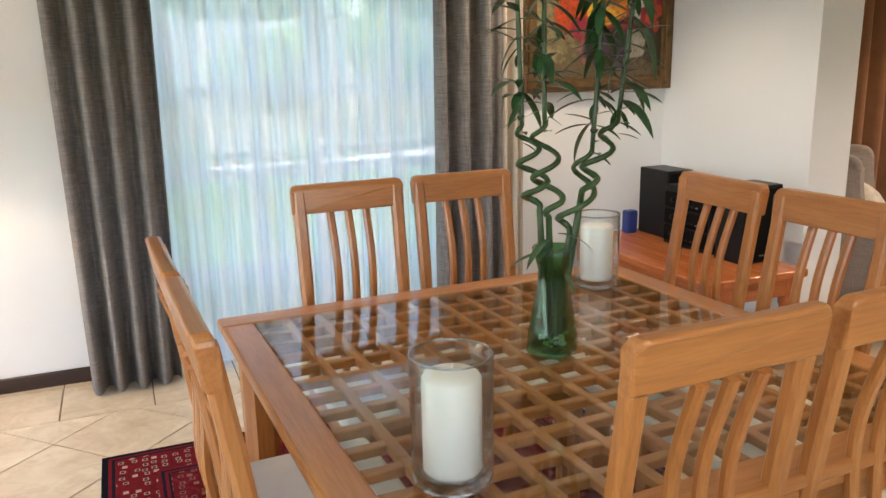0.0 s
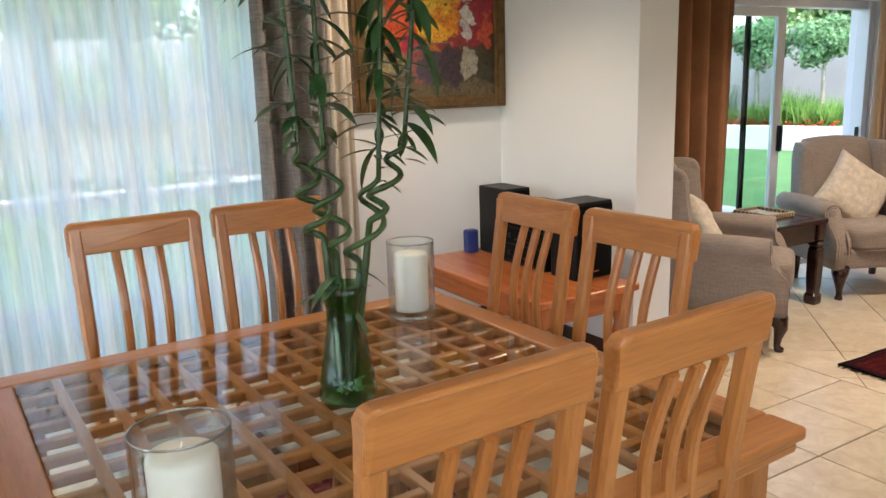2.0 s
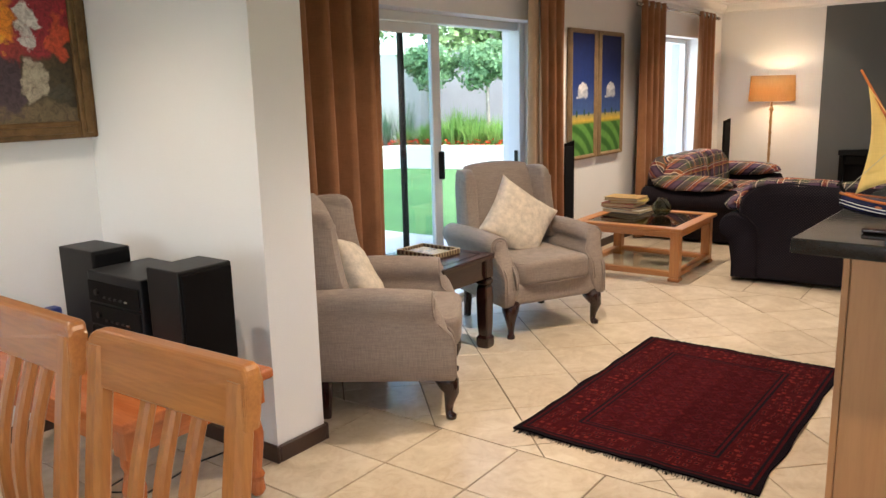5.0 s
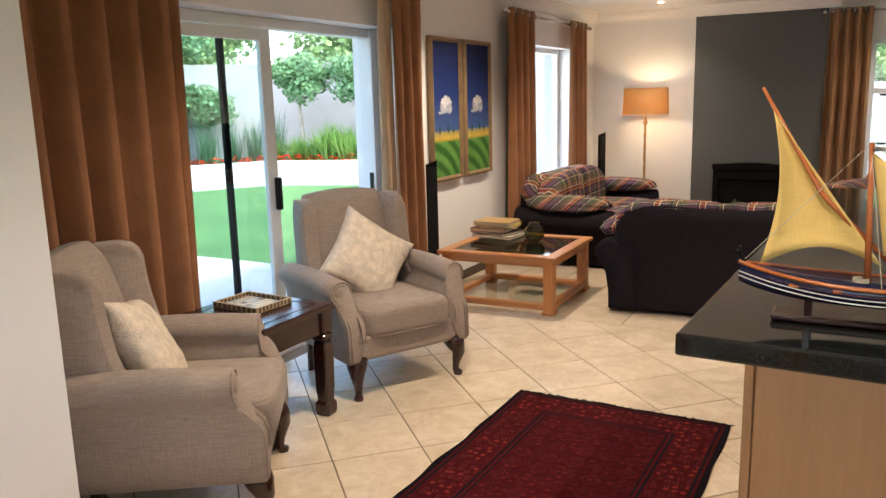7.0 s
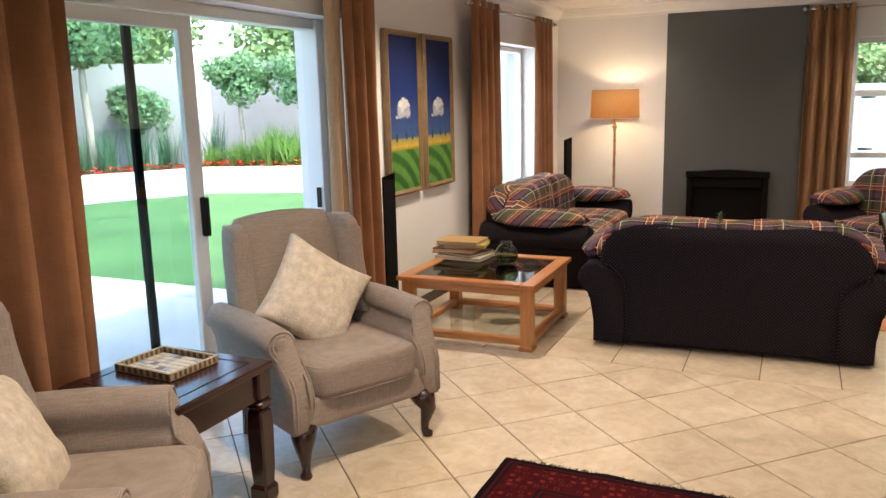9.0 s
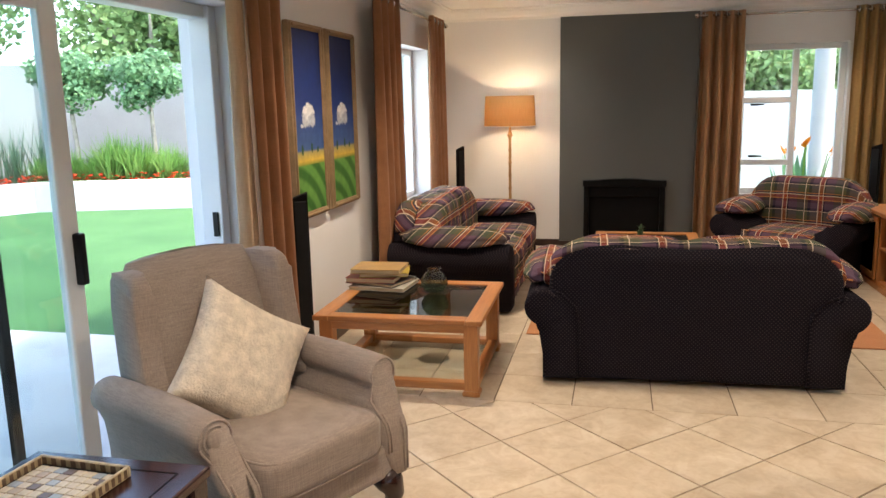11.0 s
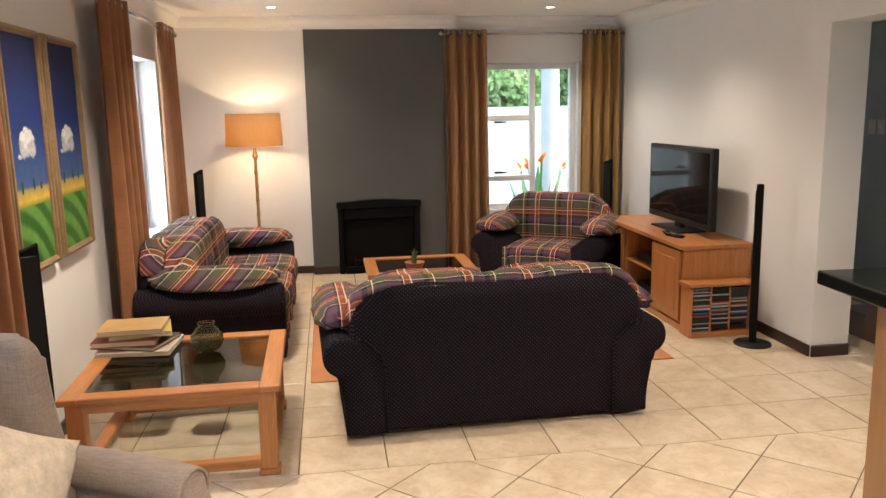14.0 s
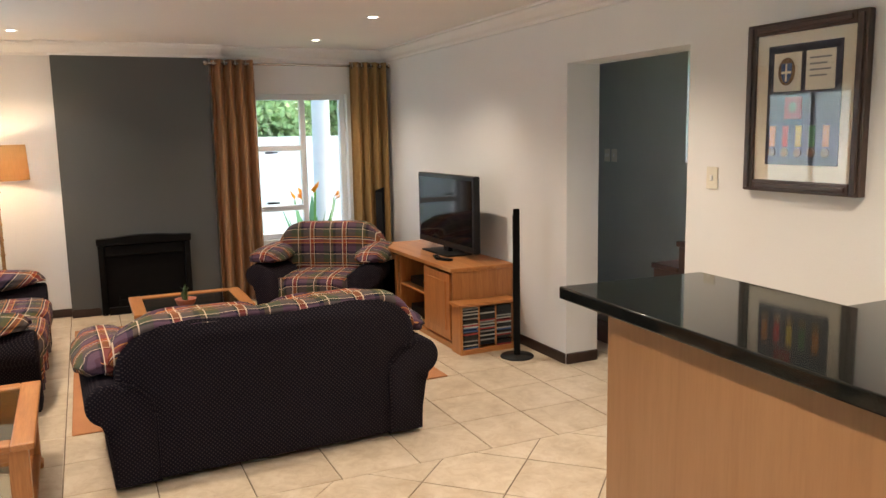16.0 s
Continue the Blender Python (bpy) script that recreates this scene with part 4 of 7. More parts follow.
def dining_chair():
    """Back towards +y; the top rail's outer face at y = 0.28."""
    ob = thing("dining_chair", "beech dining chair with curved back slats and white seat", "dining chair", group="chairs round the table")

    def post_line(x, lean=1.0):
        pts = []
        for i in range(15):
            t = i / 14
            z = 0.0125 + 1.05 * t
            y = 0.2 + 0.05 * max(0, (0.45 - z) / 0.45) ** 1.5 + (0.075 * max(0, (z - 0.45) / 0.61) ** 1.3)
            pts.append((x, y, z))
        return pts
    for x in (-0.167, 0.167):
        bm = bm_new()
        sweep_rect(bm, post_line(x), [0.036] * 10 + [0.04] * 5, [0.034] * 4 + [0.042] * 4 + [0.034] * 7)
        part("back_post", bm, BEECH[2], ob)
    bm = bm_new()
    outline = [(-0.19, 0.994), (0.19, 0.994), (0.19, 1.065)] + arc(0.17, 1.066, 0.02, 0, 90, 4)[1:] + arc(-0.17, 1.066, 0.02, 90, 180, 4) + [(-0.19, 1.065)]
    prism(bm, outline, 0.258, 0.292, 1, 0.008, 3)
    for v in bm.verts:
        v.co.y += 0.022 * (1 - (v.co.x / 0.19) ** 2) + 0.12 * (v.co.z - 1.04)
    part("top_rail", bm, BEECH[0], ob)
    for x in (-0.062, 0.0, 0.062):
        bm = bm_new()
        pts = []
        for i in range(17):
            t = i / 16
            z = 0.44 + 0.555 * t
            y = 0.175 + 0.095 * t + 0.03 * math.sin(2 * math.pi * (t + 0.02)) * (1 - 0.55 * t) + 0.014 * (1 - (x / 0.19) ** 2)
            pts.append((x * (0.9 + 0.1 * t), y, z))
        sweep_rect(bm, pts, 0.024, 0.022)
        part("back_slat", bm, BEECH[2], ob)
    bm = bm_new()
    box(bm, -0.15, 0.15, 0.178, 0.204, 0.39, 0.45, 0.005, 1)
    part("lower_rail", bm, BEECH[0], ob)
    for y0, y1, x0, x1 in ((-0.2, -0.178, -0.16, 0.16), (-0.16, 0.19, -0.185, -0.163), (-0.16, 0.19, 0.163, 0.185)):
        bm = bm_new()
        box(bm, x0, x1, y0, y1, 0.375, 0.435, 0.004, 1)
        part("seat_rail", bm, BEECH[0 if y1 < 0 else 1], ob)
    for x in (-0.175, 0.175):
        bm = bm_new()
        sweep_rect(bm, [(x, -0.185, 0.435), (x, -0.185, 0.2), (x, -0.19, 0.0125)], [0.042, 0.04, 0.034], [0.042, 0.04, 0.034])
        part("front_leg", bm, BEECH[2], ob)
    bm = bm_new()
    box(bm, -0.192, 0.192, -0.21, 0.185, 0.435, 0.475, 0.018, 3)
    part("seat", bm, SEATCLOTH, ob, "white upholstered seat")
    return ob


CHAIR_AT = [(-0.21, 0.62, 0), (0.207, 0.62, 0), (0.585, 0.357, -93.2), (0.575, -0.085, -90), (-0.147, -0.45, 180), (0.275, -0.45, 180), (-0.58, 0.14, 90), (-0.58, -0.25, 90)]
first_chair = dining_chair()
for k, (cx, cy, rz) in enumerate(CHAIR_AT):
    m = DIN @ pose(cx, cy, 0, 0, 0, rz)
    if k == 0:
        first_chair.matrix_world = m
    else:
        copy_thing(first_chair, m)


def candle(m, label):
    jar = thing("candle_jar", label, "candle", m, "candles on the table")
    bm = bm_new()
    lathe(bm, [(0.02, 0.0), (0.062, 0.0), (0.069, 0.01), (0.0715, 0.03), (0.0715, 0.228), (0.07, 0.233), (0.0685, 0.228), (0.0685, 0.045), (0.064, 0.026), (0.03, 0.02)], 40)
    part("glass_jar", bm, JARGLASS, jar, "clear glass cylinder", True)
    bm = bm_new()
    lathe(bm, [(0.048, 0.022), (0.0512, 0.026), (0.0512, 0.19), (0.047, 0.197), (0.03, 0.2), (0.008, 0.203)], 40)
    part("wax", bm, WAX, jar, "ivory pillar candle", True)
    bm = bm_new()
    tube(bm, [(0, 0, 0.2), (0.001, 0, 0.207), (0.003, 0.001, 0.212)], 0.0016, 6)
    part("wick", bm, WAX, jar)
    for r, z in ((0.07, 0.2325), (0.066, 0.006)):
        bm = bm_new()
        rings(bm, [[((r + 0.0022 * math.cos(t)) * math.cos(a), (r + 0.0022 * math.cos(t)) * math.sin(a), z + 0.0022 * math.sin(t)) for t in [6.2832 * e / 8 for e in range(8)]] for a in [6.2832 * e / 48 for e in range(48)]], False, True)
        part("glass_rim", bm, RIMGLASS, jar, "bright rounded glass rim", True)
    return jar


candle(pose(1.071, 1.335, 0.753), "ivory pillar candle in a clear glass cylinder on the table")
candle(pose(1.972, 2.265, 0.753), "ivory pillar candle in a clear glass cylinder by the table corner")

# vase with curly bamboo
vase = thing("vase", "green glass vase with white pebbles on the dining table", "vase", pose(1.54, 1.8, 0.753, 0, 0, 28))


def square_ring(w, z, tw, k=16):
    out = []
    for i in range(k):
        a = 2 * math.pi * i / k
        c, s = math.cos(a), math.sin(a)
        r = w / (abs(c) ** 5 + abs(s) ** 5) ** 0.2
        out.append((r * math.cos(a + tw), r * math.sin(a + tw), z))
    return out


bm = bm_new()
prof = [(0.05, 0.0), (0.054, 0.01), (0.05, 0.06), (0.042, 0.13), (0.035, 0.185), (0.035, 0.215), (0.042, 0.245), (0.05, 0.268)]
outer = [square_ring(w, z, z * 1.6) for w, z in prof]
inner = [square_ring(w - 0.004, max(z, 0.012), z * 1.6) for w, z in reversed(prof)]
rings(bm, outer + inner)
part("vase_body", bm, GREENGLASS, vase, smooth=True)
bm = bm_new()
rnd = random.Random(5)
for i in range(70):
    r, a, z = 0.034 * math.sqrt(rnd.random()), rnd.uniform(0, 6.28), 0.02 + rnd.random() * 0.03
    vs = bmesh.ops.create_icosphere(bm, subdivisions=1, radius=rnd.uniform(0.004, 0.0065))["verts"]
    bmesh.ops.translate(bm, vec=(r * math.cos(a), r * math.sin(a), z), verts=vs)
tagged(part("pebbles", bm, PEBBLE, vase, "white pebbles"), kind="stuff")

plant = thing("lucky_bamboo", "curly lucky bamboo stems with dark green leaves", "plant", pose(1.54, 1.8, 0.753))
leaf_meshes = []
for ln, wd, droop in ((0.13, 0.032, 0.45), (0.16, 0.036, 0.7), (0.095, 0.026, 0.25)):
    bm = bm_new()
    k = 7
    rows = []
    for i in range(k + 1):
        t = i / k
        w = wd / 2 * math.sin(math.pi * min(1, t * 0.9 + 0.08)) ** 0.8 * (1 - t * 0.2) if i < k else 0.0005
        x, z = ln * t * (1 - 0.15 * droop * t), -droop * ln * 0.6 * t * t
        rows.append([bm.verts.new((x, -w, z + 0.25 * w)), bm.verts.new((x, 0, z)), bm.verts.new((x, w, z + 0.25 * w))])
    for a, b in zip(rows, rows[1:]):
        for c in (0, 1):
            bm.faces.new((a[c], a[c + 1], b[c + 1], b[c]))
    leaf_meshes.append(mesh_of("leaf", bm, LEAF, True))


def leaf_at(p, yaw, tilt, kind, scale=1.0):
    ob = new("leaf", leaf_meshes[kind])
    ob.parent = plant
    ob.matrix_local = Matrix.Translation(p) @ pose(0, 0, 0, 0, tilt, yaw) @ Matrix.Scale(scale, 4)


STEMS = [((-0.012, 0.01), (-0.06, 0.05), 0.36, 0.56, 0.036, 2.6, 0.2, 0.42), ((0.006, 0.014), (-0.015, 0.03), 0.34, 0.57, 0.038, 2.4, 2.8, 0.42),
         ((0.012, -0.006), (0.15, -0.03), 0.4, 0.57, 0.03, 2.2, 4.0, 0.34), ((-0.004, -0.012), (0.1, 0.0), 0.3, 0.5, 0.04, 1.6, 1.0, 0.4)]
rnd = random.Random(11)
for (bx, by), (tx, ty), z0, z1, rad, turns, ph, rise in STEMS:
    pts = [(bx, by, 0.03)]
    for i in range(1, 8):
        t = i / 8
        pts.append((bx + (tx * 0.45 - bx) * t, by + (ty * 0.45 - by) * t, 0.03 + (z0 - 0.03) * t))
    for i in range(49):
        t = i / 48
        e = min(1, t * 6) * min(1, (1 - t) * 6 + 0.12)
        a = ph + turns * 2 * math.pi * t
        cx, cy = tx * (0.45 + 0.55 * t), ty * (0.45 + 0.55 * t)
        pts.append((cx + rad * e * (1 - 0.3 * t) * math.cos(a), cy + rad * e * (1 - 0.3 * t) * math.sin(a), z0 + (z1 - z0) * t))
    end = Vector(pts[-1])
    top = []
    for i in range(1, 9):
        t = i / 8
        q = end + Vector((tx * 0.25 * t, ty * 0.2 * t, rise * t))
        pts.append(tuple(q))
        top.append(q)
    bm = bm_new()
    radii = [0.0082 * (1 - 0.35 * i / len(pts)) * (1.14 if i % 6 == 0 else 1.0) for i in range(len(pts))]
    tube(bm, pts, radii, 8)
    part("stem", bm, BAMBOO, plant, smooth=True)
    for q in top:
        for j in range(5):
            leaf_at(q + Vector((0, 0, rnd.uniform(-0.03, 0.03))), rnd.uniform(0, 360), rnd.uniform(-30, 48), rnd.choice((0, 1, 2, 2)), rnd.uniform(0.6, 1.0))
    for j in range(4):
        leaf_at(end + Vector((0, 0, rnd.uniform(-0.05, 0.04))), rnd.uniform(0, 360), rnd.uniform(-30, 25), 2, rnd.uniform(0.5, 0.8))
for yaw, z, kd, tl in ((200, 0.29, 1, 10), (170, 0.25, 1, -10), (215, 0.27, 0, 0), (340, 0.3, 1, 5), (20, 0.25, 0, -10), (300, 0.22, 0, 35)):
    leaf_at(Vector((0.01 * math.cos(radians(yaw)), 0.01 * math.sin(radians(yaw)), z)), yaw, tl, kd, 0.68)

# painting above the stereo table
painting = thing("painting", "oil painting of red and orange flowers in bronze frame", "painting", pose(3.17, 4.085, 1.72))


def picture_frame(ob, hx, hz, wide, deep, mat, steps=2):
    for nm, (a, b, c, d) in (("frame_side", (-hx, -hx + wide, -hz, hz)), ("frame_side", (hx - wide, hx, -hz, hz)), ("frame_bar", (-hx + wide, hx - wide, -hz, -hz + wide)), ("frame_bar", (-hx + wide, hx - wide, hz - wide, hz))):
        bm = bm_new()
        box(bm, a, b, -deep / 2, deep / 2, c, d, 0.006, 2)
        g = wide * 0.28
        box(bm, a + g, b - g, -deep / 2 - 0.01, -deep / 2 + 0.004, c + g, d - g, 0.005, 2)
        part(nm, bm, mat, ob)


picture_frame(painting, 0.49, 0.43, 0.075, 0.05, GILT)
bm = bm_new()
box(bm, -0.42, 0.42, -0.008, 0.012, -0.36, 0.36)
part("canvas", bm, BOUQUET, painting)

# low table with the stereo
low = thing("side_table", "low orange pine table with turned legs holding a stereo", "table", pose(3.19, 3.35, 0))
bm = bm_new()
box(bm, -0.298, 0.298, -0.56, 0.56, 0.462, 0.5, 0.01, 3)
part("tabletop", bm, CHERRY[1], low)
for x0, x1, y0, y1, ax in ((-0.26, 0.26, -0.52, -0.498, 0), (-0.26, 0.26, 0.498, 0.52, 0), (-0.26, -0.238, -0.498, 0.498, 1), (0.238, 0.26, -0.498, 0.498, 1)):
    bm = bm_new()
    box(bm, x0, x1, y0, y1, 0.37, 0.462, 0.004, 1)
    part("apron", bm, CHERRY[ax], low)
TURNED = [(0.02, 0.0125), (0.03, 0.03), (0.026, 0.07), (0.032, 0.09), (0.022, 0.11), (0.034, 0.2), (0.038, 0.25), (0.026, 0.31), (0.034, 0.33), (0.034, 0.37)]
for sx in (-0.24, 0.24):
    for sy in (-0.49, 0.49):
        bm = bm_new()
        lathe(bm, TURNED, 18, (sx, sy, 0))
        box(bm, sx - 0.036, sx + 0.036, sy - 0.036, sy + 0.036, 0.365, 0.462, 0.003, 1)
        part("leg", bm, CHERRY[2], low)


def hifi_speaker(m, w, d, h, label):
    ob = thing("speaker", label, "speaker", m, "stereo speakers")
    bm = bm_new()
    box(bm, -d / 2, d / 2, -w / 2, w / 2, 0, h, 0.006, 2)
    part("cabinet", bm, BLACK, ob)
    bm = bm_new()
    box(bm, -d / 2 - 0.012, -d / 2 - 0.001, -w / 2 + 0.008, w / 2 - 0.008, 0.012, h - 0.012, 0.005, 2)
    part("grille", bm, MATTE, ob, "black cloth grille")
    bm = bm_new()
    box(bm, -d / 2 - 0.0145, -d / 2 - 0.012, -0.02, 0.02, 0.035, 0.043)
    part("badge", bm, CHROME, ob)


hifi_speaker(pose(3.39, 3.725, 0.5, 0, 0, 90), 0.165, 0.25, 0.37, "black stereo speaker near the wall corner")
hifi_speaker(pose(3.37, 3.07, 0.5, 0, 0, 91), 0.23, 0.18, 0.372, "black stereo speaker standing beside the hi-fi unit")
hifi = thing("stereo_unit", "black stacked hi-fi unit on the low table", "stereo", pose(3.385, 3.38, 0.5))
bm = bm_new()
box(bm, -0.13, 0.14, -0.175, 0.175, 0, 0.315, 0.006, 2)
part("case", bm, BLACK, hifi)
for z0, z1 in ((0.02, 0.1), (0.11, 0.19), (0.2, 0.28)):
    bm = bm_new()
    box(bm, -0.138, -0.129, -0.165, 0.165, z0, z1, 0.003, 1)
    part("fascia", bm, MATTE, hifi)
    for q in range(5):
        bm = bm_new()
        box(bm, -0.143, -0.137, -0.1 + 0.035 * q, -0.08 + 0.035 * q, z0 + 0.02, z0 + 0.028, 0.001, 1)
        part("button", bm, CHROME if q == 0 else BLACK, hifi)
    bm = bm_new()
    rings(bm, [[(xx, 0.1 + 0.012 * math.cos(6.283 * q / 14), (z0 + z1) / 2 + 0.012 * math.sin(6.283 * q / 14)) for q in range(14)] for xx in (-0.137, -0.148)])
    part("knob", bm, BLACK, hifi)
blue = plain("blue_plastic", (0.02, 0.04, 0.2), 0.4)
bm = bm_new()
box(bm, 3.2, 3.27, 3.8, 3.86, 0.5, 0.63, 0.01, 2)
solo("storage_tin", bm, blue, "small dark blue tin beside the speaker", "tin")
cable = bm_new()
tube(cable, [(3.45, 3.55, 0.35), (3.4, 3.5, 0.1), (3.3, 3.4, 0.02), (3.1, 3.35, 0.018), (3.2, 3.2, 0.018), (3.45, 3.25, 0.018), (3.62, 3.2, 0.03)], 0.004, 6)
solo("power_cable", cable, BLACK, "loose black power cable under the low table", "cable", smooth=True)

# rugs
bm = bm_new()
box(bm, -0.95, 0.95, -1.4, 1.4, 0.004, 0.0125, 0.003, 1)
solo("dining_rug", bm, DININGRUG, "patterned red rug under the dining table", "rug", m=pose(1.36, 1.83, 0))
rug = thing("rug", "dark red woven rug with fringed ends on tiles", "rug", pose(5.195, 1.845, 0, 0, 0, -0.8))
bm = bm_new()
NU, NV = 48, 32


def rug_point(i, j, z):
    u, v = 2 * i / NU - 1, 2 * j / NV - 1
    x = 0.76 * u + 0.012 * noise.noise(Vector((v * 3.1, 5.0, 0))) * abs(u) ** 3
    y = 0.51 * v + 0.014 * noise.noise(Vector((u * 3.4, 9.0, v))) * abs(v) ** 3
    lift = 0.012 * max(0, noise.noise(Vector((u * 3.0, v * 3.0, 4.0)))) * max(abs(u), abs(v)) ** 6
    return (x, y, z + (lift if z > 0.006 else lift * 0.9))


skins = [[[bm.verts.new(rug_point(i, j, z)) for j in range(NV + 1)] for i in range(NU + 1)] for z in (0.004, 0.012)]
for g in skins:
    for i in range(NU):
        for j in range(NV):
            bm.faces.new((g[i][j], g[i + 1][j], g[i + 1][j + 1], g[i][j + 1]))
lo, hi = skins
for i in range(NU):
    for j in (0, NV):
        bm.faces.new((lo[i][j], lo[i + 1][j], hi[i + 1][j], hi[i][j]))
for j in range(NV):
    for i in (0, NU):
        bm.faces.new((lo[i][j], lo[i][j + 1], hi[i][j + 1], hi[i][j]))
part("woven_field", bm, REDRUG, rug)
for sx in (-1, 1):
    bm = bm_new()
    rnd = random.Random(3 + sx)
    for k in range(130):
        y = -0.505 + 1.01 * k / 129
        ln, dy = rnd.uniform(0.018, 0.034), rnd.uniform(-0.01, 0.01)
        tube(bm, [(sx * 0.757, y, 0.009), (sx * (0.757 + ln * 0.6), y + dy, 0.008), (sx * (0.757 + ln), y + dy * 1.6, 0.005)], 0.0016, 4)
    tagged(part("fringe", bm, MATTE, rug, "short dark fringe"), kind="stuff")
bm = bm_new()
box(bm, 8.45, 10.95, 0.36, 2.56, 0.004, 0.014, 0.004, 1)
solo("living_rug", bm, TANRUG, "plain terracotta rug under the sofas", "rug")

# ---- living room ----


def wing_chair(m, label):
    """Faces -y; origin on the floor under the seat's middle."""
    ob = thing("wing_armchair", label, "armchair", m, "wing armchairs")
    bm = bm_new()
    box(bm, -0.31, 0.31, -0.325, 0.33, 0.2, 0.33, 0.025, 3)
    part("seat_base", bm, LINEN, ob)
    bm = bm_new()
    pillow(bm, (0, -0.045, 0.385), (0.52, 0.63, 0.15), 10, 7.0)
    for v in bm.verts:
        v.co.z += 0.012 * (1 - (v.co.x / 0.26) ** 2) if v.co.z > 0.4 else 0
    part("seat_cushion", bm, LINEN, ob, smooth=True)
    for k in (0.322, 0.445):
        bm = bm_new()
        ring = [(0.25 * (abs(math.cos(a)) ** 0.3) * math.copysign(1, math.cos(a)), -0.045 + 0.305 * (abs(math.sin(a)) ** 0.3) * math.copysign(1, math.sin(a)), k) for a in [2 * math.pi * i / 48 for i in range(49)]]
        tube(bm, ring, 0.005, 6)
        part("piping", bm, LINEN, ob, smooth=True)
    # back: a padded slab leaning back, with an arched top
    bm = bm_new()
    loops = []
    for i in range(15):
        t = i / 14
        z = 0.3 + 0.66 * t
        y = 0.23 + 0.15 * t
        end = max(0, t - 0.86) / 0.14
        w = 0.25 + 0.015 * t - 0.03 * end ** 2
        th = 0.085 - 0.02 * t - 0.045 * end ** 2
        loop = []
        for k in range(24):
            a = 2 * math.pi * k / 24
            c, s = math.cos(a), math.sin(a)
            px = w * math.copysign(abs(c) ** 0.45, c)
            py = th * math.copysign(abs(s) ** 0.6, s)
            loop.append((px, y + py - (0.022 if s < 0 else 0) * (1 - c * c * 0.9) * math.sin(math.pi * min(1, t + 0.1)), z + 0.03 * (1 - (px / 0.27) ** 2) * max(0, t - 0.5) * 2))
        loops.append(loop)
    rings(bm, loops)
    part("backrest", bm, LINEN, ob, smooth=True)
    def front(z):
        """The arm's front edge: a scroll set back above, swelling forwards to the seat below."""
        k = min(1, max(0, (0.5 - z) / 0.13))
        return -0.232 - 0.095 * k * k * (3 - 2 * k)

    for sx in (-1, 1):
        # wing: a padded ear that sweeps from the arm up to the back's top, flaring outwards
        bm = bm_new()
        outline = [(0.36, 0.46), (0.1, 0.5), (0.125, 0.57), (0.15, 0.64), (0.168, 0.72), (0.18, 0.8), (0.186, 0.87)] + arc(0.256, 0.885, 0.07, 178, 85, 8) + [(0.31, 0.955), (0.35, 0.952)] + arc(0.36, 0.905, 0.047, 90, 10, 4) + [(0.4, 0.83), (0.38, 0.62)]
        prism(bm, outline, -0.036, 0.036, 0, 0.026, 4)
        bmesh.ops.transform(bm, matrix=Matrix.Translation((sx * 0.252, 0.4, 0.0)) @ pose(0, 0, 0, 0, 0, sx * 9) @ Matrix.Translation((0, -0.4, 0)), verts=bm.verts)
        part("wing", bm, LINEN, ob, smooth=True)
        # arm: rolled top over a side that spreads forwards at its foot
        bm = bm_new()
        roll = [(sx * 0.3, 0.2), (sx * 0.36, 0.2), (sx * 0.362, 0.3), (sx * 0.362, 0.36), (sx * 0.364, 0.39), (sx * 0.367, 0.42), (sx * 0.372, 0.46)] + [(sx * (0.345 + 0.066 * math.cos(radians(a))), 0.548 + 0.062 * math.sin(radians(a))) for a in range(-50, 221, 18)] + [(sx * 0.272, 0.47), (sx * 0.266, 0.43), (sx * 0.262, 0.4), (sx * 0.26, 0.36), (sx * 0.258, 0.3)]
        loops = []
        for j in range(9):
            t = j / 8
            loops.append([(x, front(z) + (0.36 - front(z)) * t, z + 0.012 * math.sin(math.pi * t) * (z > 0.5)) for x, z in roll])
        rings(bm, loops, cap=False)
        for lp, back in ((loops[0], 0), (loops[-1], 1)):
            inner = [bm.verts.new((sx * 0.32 + (p[0] - sx * 0.32) * 0.82, p[1] + (0.008 if back else -0.01), 0.4 + (p[2] - 0.4) * 0.94)) for p in lp]
            outer = [bm.verts.new(p) for p in lp]
            for q in range(len(lp)):
                e = (q + 1) % len(lp)
                bm.faces.new((outer[q], outer[e], inner[e], inner[q]))
            bmesh.ops.triangulate(bm, faces=[bm.faces.new(inner)])
        bmesh.ops.remove_doubles(bm, verts=bm.verts, dist=0.0005)
        part("arm", bm, LINEN, ob, smooth=True)
        for inset in (0.0, 0.016):
            bm = bm_new()
            r = 0.056 - inset
            left = [(sx * (0.36 - inset), front(z) - 0.008, z) for z in (0.215, 0.3, 0.36, 0.4, 0.43, 0.47)]
            right = [(sx * (0.268 + inset), front(z) - 0.008, z) for z in (0.47, 0.43, 0.4, 0.36, 0.3)]
            tube(bm, left + [(sx * (0.345 + r * math.cos(radians(a))), -0.242, 0.548 + r * math.sin(radians(a))) for a in range(-40, 215, 15)] + right, 0.0045, 6)
            part("piping", bm, LINEN, ob, smooth=True)
        bm = bm_new()
        rings(bm, [[(sx * (0.345 + r * math.cos(6.283 * q / 18)), y, 0.548 + r * math.sin(6.283 * q / 18)) for q in range(18)] for r, y in ((0.03, -0.238), (0.031, -0.248), (0.022, -0.253))])
        part("scroll_button", bm, LINEN, ob, "round padded scroll front", True)
        # cabriole front leg, splayed back leg
        bm = bm_new()
